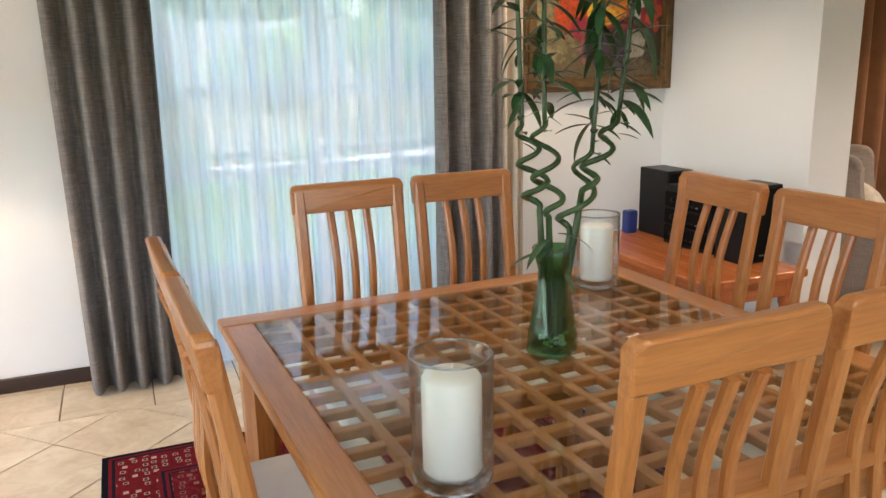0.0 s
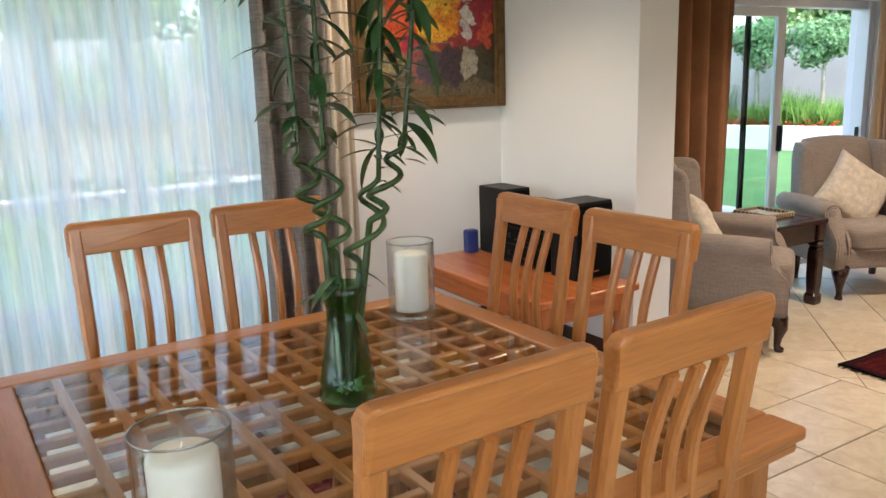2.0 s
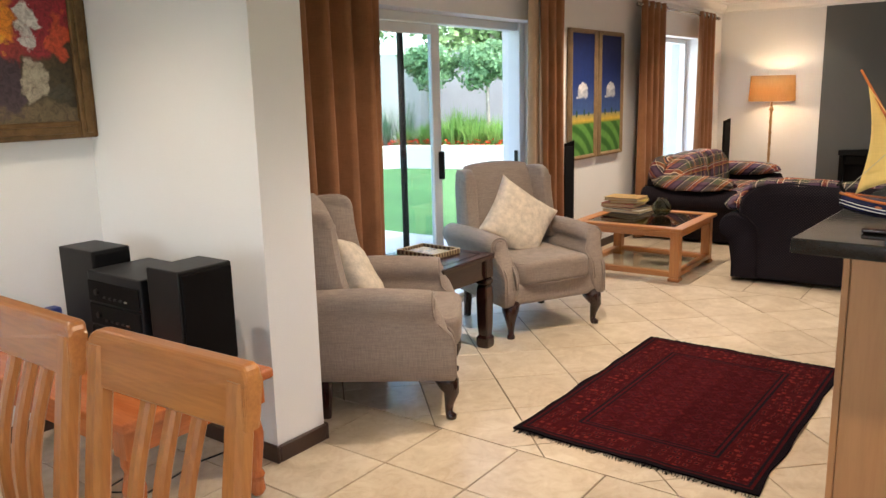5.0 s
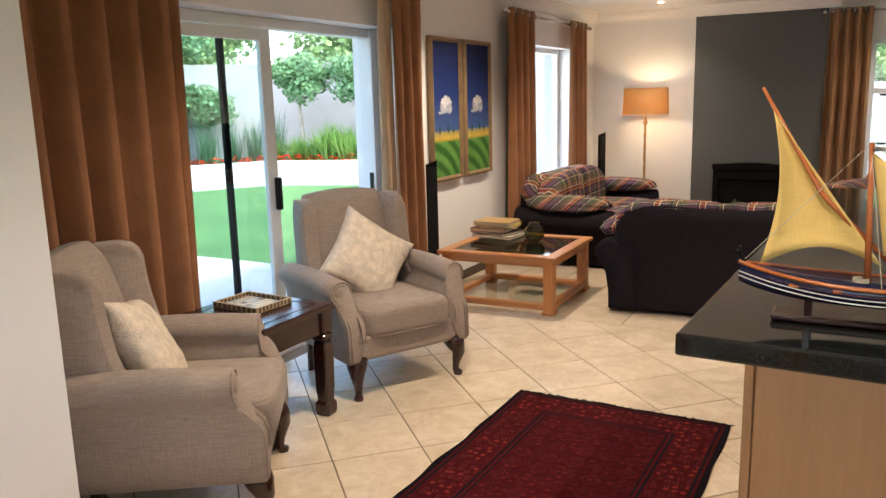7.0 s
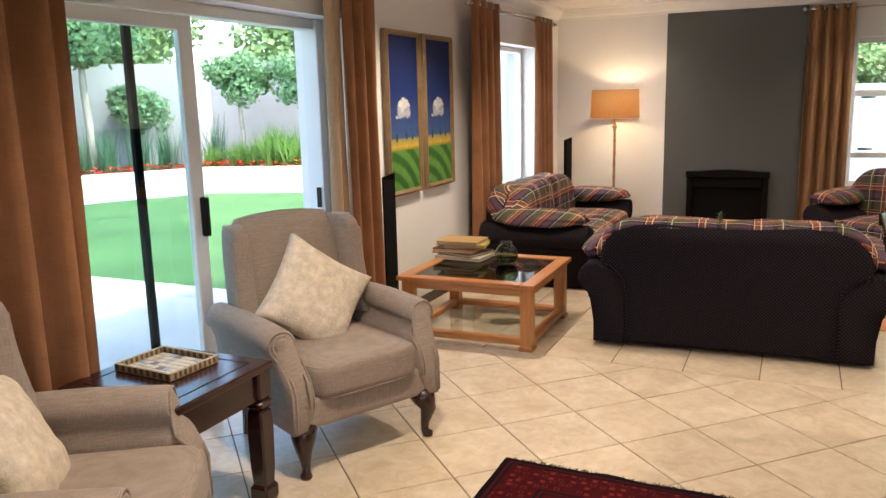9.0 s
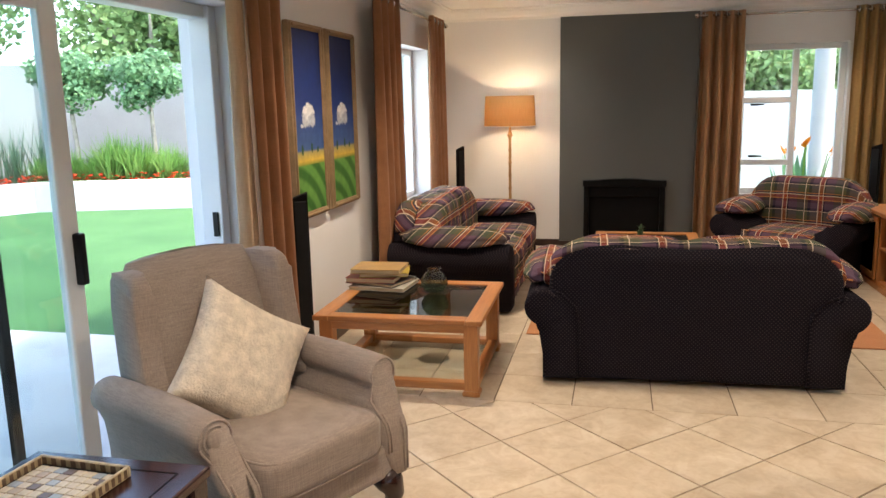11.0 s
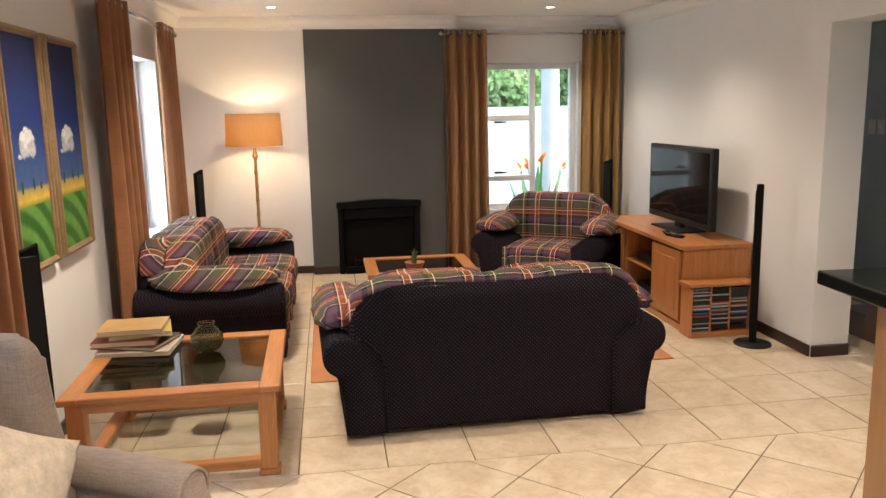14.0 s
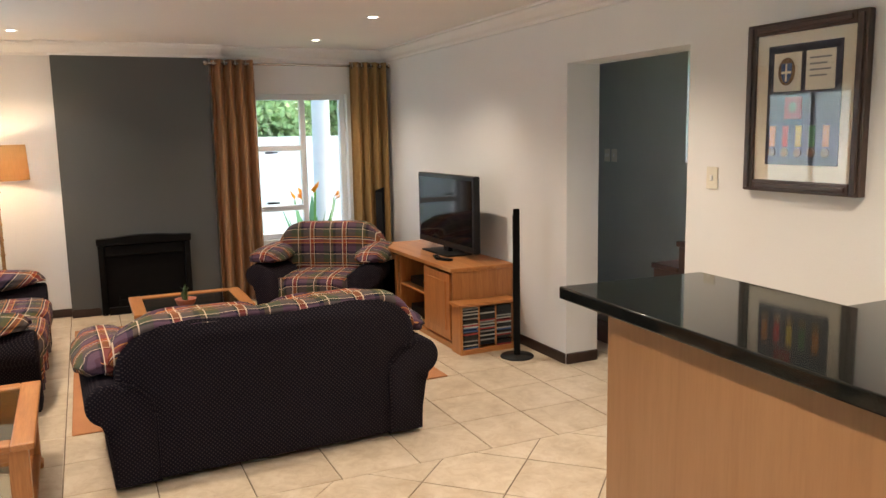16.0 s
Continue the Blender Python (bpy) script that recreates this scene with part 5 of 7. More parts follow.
        tube(bm, [(sx * 0.29, -0.28, 0.21), (sx * 0.305, -0.3, 0.17), (sx * 0.312, -0.312, 0.13), (sx * 0.302, -0.3, 0.07), (sx * 0.3, -0.298, 0.03), (sx * 0.308, -0.31, 0.012), (sx * 0.308, -0.31, 0.002)], [0.056, 0.05, 0.035, 0.021, 0.017, 0.026, 0.022], 12)
        part("front_leg", bm, MAHOG[2], ob, "dark cabriole leg", True)
        bm = bm_new()
        sweep_rect(bm, [(sx * 0.285, 0.255, 0.21), (sx * 0.287, 0.255, 0.1), (sx * 0.29, 0.262, 0.002)], [0.05, 0.046, 0.042], [0.05, 0.046, 0.042])
        part("back_leg", bm, MAHOG[2], ob)
    return ob


def throw_pillow(m, label):
    bm = bm_new()
    k = 22
    grid = {}
    for side in (1, -1):
        for i in range(k + 1):
            for j in range(k + 1):
                u, v = 2 * i / k - 1, 2 * j / k - 1
                rim = max(abs(u), abs(v)) == 1
                if side == -1 and rim:
                    grid[side, i, j] = grid[1, i, j]
                    continue
                h = 0.078 * ((1 - u ** 4) * (1 - v ** 4)) ** 0.6
                h += (0.008 * noise.noise(Vector((u * 2, v * 2, side))) + 0.006 * noise.noise(Vector((u * 5, v * 5, side * 3)))) * (1 - max(abs(u), abs(v)) ** 6)
                grid[side, i, j] = bm.verts.new((0.225 * u * (1 - 0.1 * (1 - v * v)), side * h, 0.225 * v * (1 - 0.1 * (1 - u * u))))
        for i in range(k):
            for j in range(k):
                bm.faces.new((grid[side, i, j], grid[side, i + 1, j], grid[side, i + 1, j + 1], grid[side, i, j + 1]))
    ob = thing("cushion", label, "cushion", m, "cream cushions")
    part("cover", bm, CREAMCLOTH, ob, smooth=True)


W1, W2 = pose(4.472, 3.093, 0, 0, 0, 34), pose(5.93, 3.17, 0, 0, 0, -27)
wing_chair(W1, "taupe linen wing armchair beside the wall stub")
wing_chair(W2, "taupe linen wing armchair in front of the garden door")
throw_pillow(W1 @ pose(0.05, 0.135, 0.572, -28, 0, 0) @ pose(0, 0, 0, 0, 10, 8), "square cream damask cushion leaning on the armchair")
throw_pillow(W2 @ pose(-0.01, 0.075, 0.63, -22, 0, 0) @ pose(0, 0, 0, 0, 38, 0), "cream damask cushion standing on its corner")

lamp_table = thing("lamp_table", "dark mahogany side table with chunky legs", "side table", pose(5.11, 3.305, 0))
bm = bm_new()
box(bm, -0.25, 0.25, -0.265, 0.265, 0.52, 0.55, 0.007, 2)
part("tabletop", bm, MAHOG[0], lamp_table)
bm = bm_new()
for a, b, c, d in ((-0.19, 0.19, -0.205, -0.202), (-0.19, 0.19, 0.202, 0.205), (-0.19, -0.187, -0.205, 0.205), (0.187, 0.19, -0.205, 0.205)):
    box(bm, a, b, c, d, 0.5485, 0.5515)
part("inlay_line", bm, MATTE, lamp_table)
for x0, x1, y0, y1, ax in ((-0.21, 0.21, -0.24, -0.22, 0), (-0.21, 0.21, 0.22, 0.24, 0), (-0.23, -0.21, -0.22, 0.22, 1), (0.21, 0.23, -0.22, 0.22, 1)):
    bm = bm_new()
    box(bm, x0, x1, y0, y1, 0.41, 0.52, 0.004, 1)
    part("apron", bm, MAHOG[ax], lamp_table)
for sx in (-0.205, 0.205):
    for sy in (-0.22, 0.22):
        bm = bm_new()
        rings(bm, [[(sx + w * a, sy + w * b, z) for a, b in ((-1, -0.8), (-0.8, -1), (0.8, -1), (1, -0.8), (1, 0.8), (0.8, 1), (-0.8, 1), (-1, 0.8))] for w, z in ((0.034, 0.002), (0.04, 0.02), (0.04, 0.06), (0.03, 0.075), (0.035, 0.14), (0.038, 0.3), (0.034, 0.36), (0.028, 0.37), (0.038, 0.385), (0.038, 0.4), (0.03, 0.41), (0.038, 0.42), (0.038, 0.52))])
        part("leg", bm, MAHOG[2], lamp_table)
TRAYSIDE = plain("bone_inlay", (0.42, 0.34, 0.21), 0.4, var=0.3, scale=40, fine=90)
TRAYTILES = [plain("tray_tile_" + nm, c, 0.3, var=0.15, scale=30) for nm, c in (("cream", (0.55, 0.46, 0.3)), ("brown", (0.12, 0.07, 0.04)), ("sand", (0.4, 0.3, 0.17)), ("grey", (0.3, 0.33, 0.34)))]
tray = thing("tray", "bone inlaid serving tray with mosaic base", "tray", pose(5.16, 3.36, 0.551, 0, 0, -4) @ Matrix.Scale(0.88, 4))
bm = bm_new()
box(bm, -0.12, 0.12, -0.15, 0.15, 0, 0.008)
part("tray_base", bm, MATTE, tray)
for a, b, c, d in ((-0.13, -0.118, -0.16, 0.16), (0.118, 0.13, -0.16, 0.16), (-0.118, 0.118, -0.16, -0.148), (-0.118, 0.118, 0.148, 0.16)):
    bm = bm_new()
    box(bm, a, b, c, d, 0, 0.034, 0.003, 1)
    side = part("tray_side", bm, TRAYSIDE, tray)
    bm = bm_new()
    for q in range(9):
        u, v = (q + 0.5) / 9, 0.009
        if b - a < 0.05:
            y = c + (d - c) * u
            box(bm, a - 0.001, b + 0.001, y - v, y + v, 0.005, 0.03)
        else:
            x = a + (b - a) * u
            box(bm, x - v * 0.7, x + v * 0.7, c - 0.001, d + 0.001, 0.005, 0.03)
    part("inlay", bm, TRAYTILES[1], side, "dark horn inlay")
rnd = random.Random(8)
tl_me = []
for mt in TRAYTILES:
    bm = bm_new()
    box(bm, -0.0155, 0.0155, -0.0155, 0.0155, 0, 0.006, 0.001, 1)
    tl_me.append(mesh_of("mosaic_tile", bm, mt))
for i in range(6):
    for j in range(8):
        ob = new("mosaic_tile", rnd.choice(tl_me[:1] * 3 + tl_me))
        ob.parent, ob.location = tray, (-0.085 + 0.034 * i, -0.119 + 0.034 * j, 0.008)


def sofa(name, label, m, W, seats, depth=0.86, group="plaid sofas", category="sofa", high=0.742, plump=0.04, slump=0.0, seat=0.36):
    """Faces -y; W is the body's width without the arm rolls."""
    ob = thing(name, label, category, m, group)
    h, d = W / 2, depth / 2
    bm = bm_new()
    box(bm, -h + 0.02, h - 0.02, -d + 0.02, d - 0.1, 0.03, 0.3, 0.03, 3)
    part("base", bm, DOTS, ob)
    # back panel with rounded shoulders
    top = high
    sh = 0.2
    outline = [(-h + 0.12, 0.03), (h - 0.12, 0.03), (h - 0.03, 0.5)] + arc(h - 0.03 - sh, top - sh, sh, 0, 90, 8)[1:] + [(h * 0.5, top + 0.012), (0.0, top - 0.012), (-h * 0.5, top + 0.012)] + arc(-h + 0.03 + sh, top - sh, sh, 90, 180, 8)[:-1] + [(-h + 0.03, 0.5)]
    bm = bm_new()
    prism(bm, outline, d - 0.16, d, 1, 0.035, 3)
    part("back", bm, DOTS, ob, smooth=True)
    # plaid cover rolled over the top of the back
    bm = bm_new()
    crest = arc(h - 0.03 - sh, top - sh, sh, 12, 84, 7) + [(h * (0.72 - 0.09 * q), top - 0.004 + 0.006 * math.cos(q * 2.1)) for q in range(1, 16)] + arc(-h + 0.03 + sh, top - sh, sh, 96, 168, 7)
    tube(bm, [(x, 0, z) for x, z in crest], [0.024 + 0.01 * min(1, q / 3, (len(crest) - 1 - q) / 3) for q in range(len(crest))], 12)
    for v in bm.verts:
        v.co.y = d - 0.085 + v.co.y * 2.35
        v.co += 0.012 * noise.noise_vector(v.co * 7.0)
    part("top_cover", bm, PLAIDROLL, ob, "plaid cover along the back", True)
    for sx in (-1, 1):
        bm = bm_new()
        r = 0.098
        cx, cz = sx * (h + 0.0), 0.415
        prof = [(sx * (h - 0.19), 0.03), (sx * (h - 0.0), 0.03), (sx * (h - 0.0), 0.3)] + [(cx + sx * r * math.cos(radians(a)), cz + r * math.sin(radians(a))) for a in range(-80, 151, 15)] + [(sx * (h - 0.19), 0.42)]
        prism(bm, prof, -d, d - 0.002 + 0.012, 1, 0.02, 3)
        part("arm", bm, DOTS, ob, smooth=True)
        bm = bm_new()
        tube(bm, [(sx * (h - 0.19), d + 0.014, 0.04), (sx * (h - 0.19), d + 0.014, 0.34), (sx * (h - 0.165), d + 0.014, 0.43), (sx * (h - 0.11), d + 0.014, 0.49), (sx * (h - 0.03), d + 0.014, 0.52)], 0.005, 6)
        part("piping", bm, DOTS, ob, smooth=True)
        bm = bm_new()
        pillow(bm, (0, 0, 0), (0.3, depth - 0.1, 0.13), 12, 2.6, 0.0, 0.1, 4 + sx)
        for v in bm.verts:
            v.co.z -= 1.3 * v.co.x * v.co.x + 0.14 * max(0, -v.co.y - 0.3)
        bmesh.ops.translate(bm, vec=(sx * (h - 0.02), -0.03, 0.565), verts=bm.verts)
        part("arm_pad", bm, PLAID, ob, "loose plaid arm pad", True)
        for sy in (-d + 0.07, d - 0.07):
            bm = bm_new()
            lathe(bm, [(0.02, 0.0145), (0.026, 0.02), (0.026, 0.035)], 12, (sx * (h - 0.07), sy, 0.0))
            part("foot", bm, MATTE, ob)
    w = (W - 0.34) / seats
    for k in range(seats):
        c = -(W - 0.34) / 2 + w * (k + 0.5)
        bm = bm_new()
        pillow(bm, (c, -0.14, seat), (w * 1.0, depth - 0.2, 0.2), 12, 4.5, 0.0, 0.03, k)
        part("seat_cushion", bm, PLAID, ob, "plaid seat cushion", True)
    bm = bm_new()
    fold = [(-(W - 0.36) / 2 + (W - 0.36) * q / 40, -d + 0.012 - 0.012 * math.sin(q * 1.3) - 0.008 * math.sin(q * 0.47)) for q in range(41)]
    rings(bm, [[(x, y - 0.004 + 0.5 * (z - 0.25) * 0.05, z) for x, y in fold] + [(x, y + 0.03, z) for x, y in reversed(fold)] for z in (0.1, 0.16, 0.25, 0.34, 0.4)])
    part("seat_valance", bm, PLAID, ob, "plaid cover falling over the seat front", True)
    wb = (W - 0.02) / seats
    for k in range(seats):
        c = -(W - 0.02) / 2 + wb * (k + 0.5)
        bm = bm_new()
        pillow(bm, (0, 0, 0), (wb * 1.03, 0.27, 0.46), 14, 4.6, 0.0, 0.04, 9 + k)
        for v in bm.verts:
            edge = (v.co.x + (c if seats > 1 else 0)) / h
            v.co.z -= (0.13 * max(0, abs(edge) - 0.6) ** 1.6 * 3.6 + slump * max(0, abs(edge) - 0.15) ** 1.5) * (1 if v.co.z > 0 else 0.3)
            if v.co.z > 0.08 and v.co.y > 0:
                v.co.y += 0.035
        bmesh.ops.transform(bm, matrix=Matrix.Translation((c, d - 0.225, 0.53 + plump)) @ pose(0, 0, 0, -3, 0, 0), verts=bm.verts)
        part("back_cushion", bm, PLAID, ob, "plaid back cushion", True)
    return ob


sofa("sofa", "dark two-seat sofa with plaid cushions, seen from behind", pose(8.055, 1.64, 0, 0, 0, -87.8 + 180), 1.5, 2, plump=0.0)
sofa("sofa", "dark two-seat sofa with plaid cushions along the wall", pose(9.68, 3.14, 0, 0, 0, 0), 1.62, 2, slump=0.1)
sofa("armchair", "dark wide armchair with plaid cushions before the window", pose(10.58, 0.53, 0, 0, 0, -122), 0.95, 1, 0.86, "plaid sofas", "armchair", 0.73, seat=0.315)


def coffee_table(m, label, hx, hy, top, glass_mat, shelf=True):
    ob = thing("coffee_table", label, "coffee table", m, "oak coffee tables")
    w = 0.085
    for a, b, c, d, ax in ((-hx, hx, -hy, -hy + w, 0), (-hx, hx, hy - w, hy, 0), (-hx, -hx + w, -hy + w, hy - w, 1), (hx - w, hx, -hy + w, hy - w, 1)):
        bm = bm_new()
        box(bm, a, b, c, d, top - 0.028, top, 0.006, 2)
        part("top_frame", bm, OAK[ax], ob)
        bm = bm_new()
        i = 0.028
        box(bm, max(a, -hx + i), min(b, hx - i), max(c, -hy + i), min(d, hy - i), top - 0.075, top - 0.03, 0.004, 1)
        part("apron", bm, OAK[ax], ob)
        if shelf:
            bm = bm_new()
            box(bm, max(a, -hx + i), min(b, hx - i), max(c, -hy + i), min(d, hy - i), 0.035, 0.075, 0.005, 1)
            part("shelf_frame", bm, OAK[ax], ob)
    for sx in (-1, 1):
        for sy in (-1, 1):
            x, y = sx * (hx - 0.062), sy * (hy - 0.062)
            bm = bm_new()
            box(bm, x - 0.036, x + 0.036, y - 0.036, y + 0.036, 0.03, top - 0.028, 0.004, 1)
            part("leg", bm, OAK[2], ob)
            bm = bm_new()
            box(bm, x - 0.045, x + 0.045, y - 0.045, y + 0.045, 0.0145 if not shelf else 0.003, 0.03, 0.006, 1)
            part("foot", bm, OAK[0], ob)
    bm = bm_new()
    box(bm, -hx + w - 0.01, hx - w + 0.01, -hy + w - 0.01, hy - w + 0.01, top - 0.012, top - 0.006)
    part("glass_top", bm, glass_mat, ob, "smoked glass inset").visible_shadow = False
    if shelf:
        bm = bm_new()
        box(bm, -hx + w - 0.01, hx - w + 0.01, -hy + w - 0.01, hy - w + 0.01, 0.052, 0.058)
        part("glass_shelf", bm, TABLEGLASS, ob, "clear glass shelf").visible_shadow = False
    return ob


coffee_table(pose(7.73, 3.1, 0, 0, 0, 1), "square oak coffee table with glass top and shelf", 0.44, 0.445, 0.412, SMOKE)
coffee_table(pose(9.68, 1.78, 0), "oak coffee table with glass top on the rug", 0.33, 0.39, 0.43, SMOKE, False)

COVERS = [plain("book_cover_" + nm, c, 0.4, var=0.15, scale=14) for nm, c in (("tan", (0.42, 0.27, 0.11)), ("wine", (0.28, 0.05, 0.025)), ("mustard", (0.42, 0.33, 0.05)), ("slate", (0.03, 0.03, 0.035)), ("grey", (0.5, 0.46, 0.4)))]
PAGES = plain("book_page_edge", (0.62, 0.52, 0.36), 0.9, var=0.08, scale=60, stretch=(1, 1, 12))
z = 0.412
for k, (w, d, h, mt, rot, lab) in enumerate(((0.3, 0.24, 0.022, 4, 4, "grey hardback book at the bottom of a stack"), (0.29, 0.22, 0.02, 3, -3, "dark hardback book in a stack"), (0.26, 0.21, 0.028, 1, 6, "wine-brown hardback book in a stack"), (0.25, 0.19, 0.024, 2, 12, "mustard hardback book in a stack"), (0.26, 0.2, 0.026, 0, 7, "tan hardback book on top of a stack"))):
    w, d, rot = w * 1.15, d * 1.2, rot * 2 - 12
    bk = thing("book", lab, "book", pose(7.98 + 0.02 * (k % 2), 3.38 + 0.025 * (k % 3 - 1), z, 0, 0, 90 + rot), "stacked books")
    bm = bm_new()
    box(bm, -w / 2, w / 2, -d / 2, d / 2, 0, 0.003, 0.001, 1)
    box(bm, -w / 2, w / 2, -d / 2, d / 2, h - 0.003, h, 0.001, 1)
    box(bm, -w / 2, w / 2, -d / 2, -d / 2 + 0.003, 0.003, h - 0.003)
    part("cover", bm, COVERS[mt], bk)
    bm = bm_new()
    box(bm, -w / 2 + 0.005, w / 2 - 0.005, -d / 2 + 0.004, d / 2 - 0.006, 0.0031, h - 0.0031)
    part("page_block", bm, PAGES, bk)
    z += h + 0.0005
bm = bm_new()
prof = [(0.035, 0.0), (0.06, 0.012), (0.078, 0.05), (0.076, 0.08), (0.05, 0.115), (0.036, 0.125), (0.042, 0.14)]
lathe(bm, prof + [(r - 0.005, max(zz, 0.008)) for r, zz in reversed(prof)], 32, cap=True)
solo("glass_bowl", bm, OLIVEGLASS, "round smoky green glass vase on the coffee table", "vase", m=pose(7.87, 3.02, 0.4125), smooth=True)

pot = thing("potted_cactus", "small cactus in a terracotta bowl on the table", "plant", pose(9.5, 1.83, 0.43))
TERRA = plain("terracotta", (0.35, 0.12, 0.07), 0.8, var=0.2)
bm = bm_new()
lathe(bm, [(0.04, 0.0), (0.055, 0.01), (0.07, 0.045), (0.072, 0.05), (0.064, 0.05), (0.055, 0.04), (0.01, 0.04)], 24)
part("bowl", bm, TERRA, pot, smooth=True)
bm = bm_new()
tube(bm, [(0, 0, 0.03), (0.002, 0, 0.07), (0, 0.002, 0.11), (0.003, 0, 0.14)], [0.014, 0.017, 0.013, 0.004], 8)
tube(bm, [(0.02, 0.01, 0.03), (0.03, 0.015, 0.07), (0.03, 0.015, 0.09)], [0.009, 0.011, 0.003], 8)
for k in range(14):
    a = 2.4 * k
    p = Vector((0.015 * math.cos(a), 0.015 * math.sin(a), 0.05 + 0.006 * k))
    tube(bm, [p, p + Vector((0.02 * math.cos(a), 0.02 * math.sin(a), 0.012))], [0.004, 0.001], 5)
part("stem", bm, BAMBOO, pot)


def tower_speaker(x, y, rz, group="slim tower speakers", label="slim black tower speaker on a round base"):
    ob = thing("tower_speaker", label, "speaker", pose(x, y, 0, 0, 0, rz), group)
    bm = bm_new()
    lathe(bm, [(0.115, 0.003), (0.118, 0.008), (0.112, 0.016), (0.03, 0.024), (0.02, 0.03)], 32)
    part("base", bm, BLACK, ob, smooth=True)
    bm = bm_new()
    prism(bm, [(-0.04, 0.03), (0.04, 0.03), (0.04, 1.045), (-0.04, 1.015)], -0.022, 0.022, 1, 0.006, 2)
    part("column", bm, MATTE, ob)
    bm = bm_new()
    box(bm, -0.032, 0.032, -0.027, -0.021, 0.12, 1.0, 0.003, 1)
    part("grille", bm, BLACK, ob, "black grille")
    return ob


tower_speaker(8.636, -0.262, 150)
tower_speaker(7.35, 3.6, -60)
tower_speaker(11.36, 3.56, -45)
tower_speaker(11.25, -0.23, -130)


def floor_lamp(x, y, label):
    ob = thing("floor_lamp", label, "floor lamp", pose(x, y, 0))
    bm = bm_new()
    lathe(bm, [(0.14, 0.003), (0.145, 0.012), (0.13, 0.022), (0.03, 0.03), (0.02, 0.05)], 32)
    part("base", bm, BAMBOOPOLE, ob, smooth=True)
    bm = bm_new()
    prof = []
    zz = 0.03
    while zz < 1.13:
        prof += [(0.014, zz), (0.0135, zz + 0.1), (0.018, zz + 0.112), (0.018, zz + 0.12)]
        zz += 0.124
    lathe(bm, prof + [(0.03, 1.15), (0.022, 1.17), (0.012, 1.2), (0.012, 1.3)], 14)
    part("stem", bm, BAMBOOPOLE, ob, "turned bamboo-style stem", True)
    bm = bm_new()
    lathe(bm, [(0.25, 1.245), (0.237, 1.535), (0.235, 1.535), (0.248, 1.245)], 48, cap=False)
    part("shade", bm, SHADEMAT, ob, "amber drum shade, lit", True)
    for rr, zz in ((0.25, 1.245), (0.237, 1.535)):
        bm = bm_new()
        loops = [[((rr + 0.003 * math.cos(t)) * math.cos(s), (rr + 0.003 * math.cos(t)) * math.sin(s), zz + 0.003 * math.sin(t)) for t in [2 * math.pi * e / 6 for e in range(6)]] for s in [2 * math.pi * e / 48 for e in range(48)]]
        rings(bm, loops, False, True)
        part("rim", bm, WHITE, ob, smooth=True)
    return ob


floor_lamp(11.28, 3.045, "lit bamboo floor lamp with amber drum shade")
floor_lamp(-0.55, 3.6, "lit floor lamp with amber shade by the dining wall")

# pair of landscape canvases
for cx, lab in ((7.83, "tall canvas of blue sky and green field"), (8.385, "tall canvas of blue sky, paired with another")):
    pic = thing("painting", lab, "painting", pose(cx, 3.728, 1.39), "pair of landscape paintings")
    picture_frame(pic, 0.25, 0.54, 0.035, 0.035, PALEFRAME)
    bm = bm_new()
    box(bm, -0.218, 0.218, -0.006, 0.012, -0.508, 0.508)
    part("canvas", bm, FIELD, pic)

# fireplace insert
fire = thing("fireplace", "black cast-iron fireplace insert on charcoal wall", "fireplace", pose(11.53, 1.945, 0))
for nm, (x0, x1, y0, y1, z0, z1) in (("surround", (-0.06, -0.002, -0.39, -0.34, 0.003, 0.63)), ("surround", (-0.06, -0.002, 0.34, 0.39, 0.003, 0.63)), ("firebox", (-0.012, -0.002, -0.34, 0.34, 0.003, 0.63)), ("hearth_grate", (-0.07, -0.014, -0.335, 0.335, 0.003, 0.07)),
                                     ("hood", (-0.05, -0.012, -0.335, 0.335, 0.53, 0.63)), ("log_bed", (-0.045, -0.013, -0.25, 0.25, 0.07, 0.13))):
    bm = bm_new()
    box(bm, x0, x1, y0, y1, z0, z1, 0.008, 2)
    part(nm, bm, MATTE if nm in ("firebox", "log_bed") else IRON, fire)
bm = bm_new()
prism(bm, [(-0.4, 0.632), (0.4, 0.632), (0.4, 0.69), (0.26, 0.694), (0.14, 0.706), (0.0, 0.71), (-0.14, 0.706), (-0.26, 0.694), (-0.4, 0.69)], -0.075, -0.002, 0, 0.006, 2)
part("canopy", bm, IRON, fire)
for k in range(7):
    bm = bm_new()
    y = -0.24 + 0.08 * k
    tube(bm, [(-0.06, y, 0.06), (-0.066, y, 0.14), (-0.05, y, 0.17)], 0.006, 6)
    part("grate_bar", bm, IRON, fire)

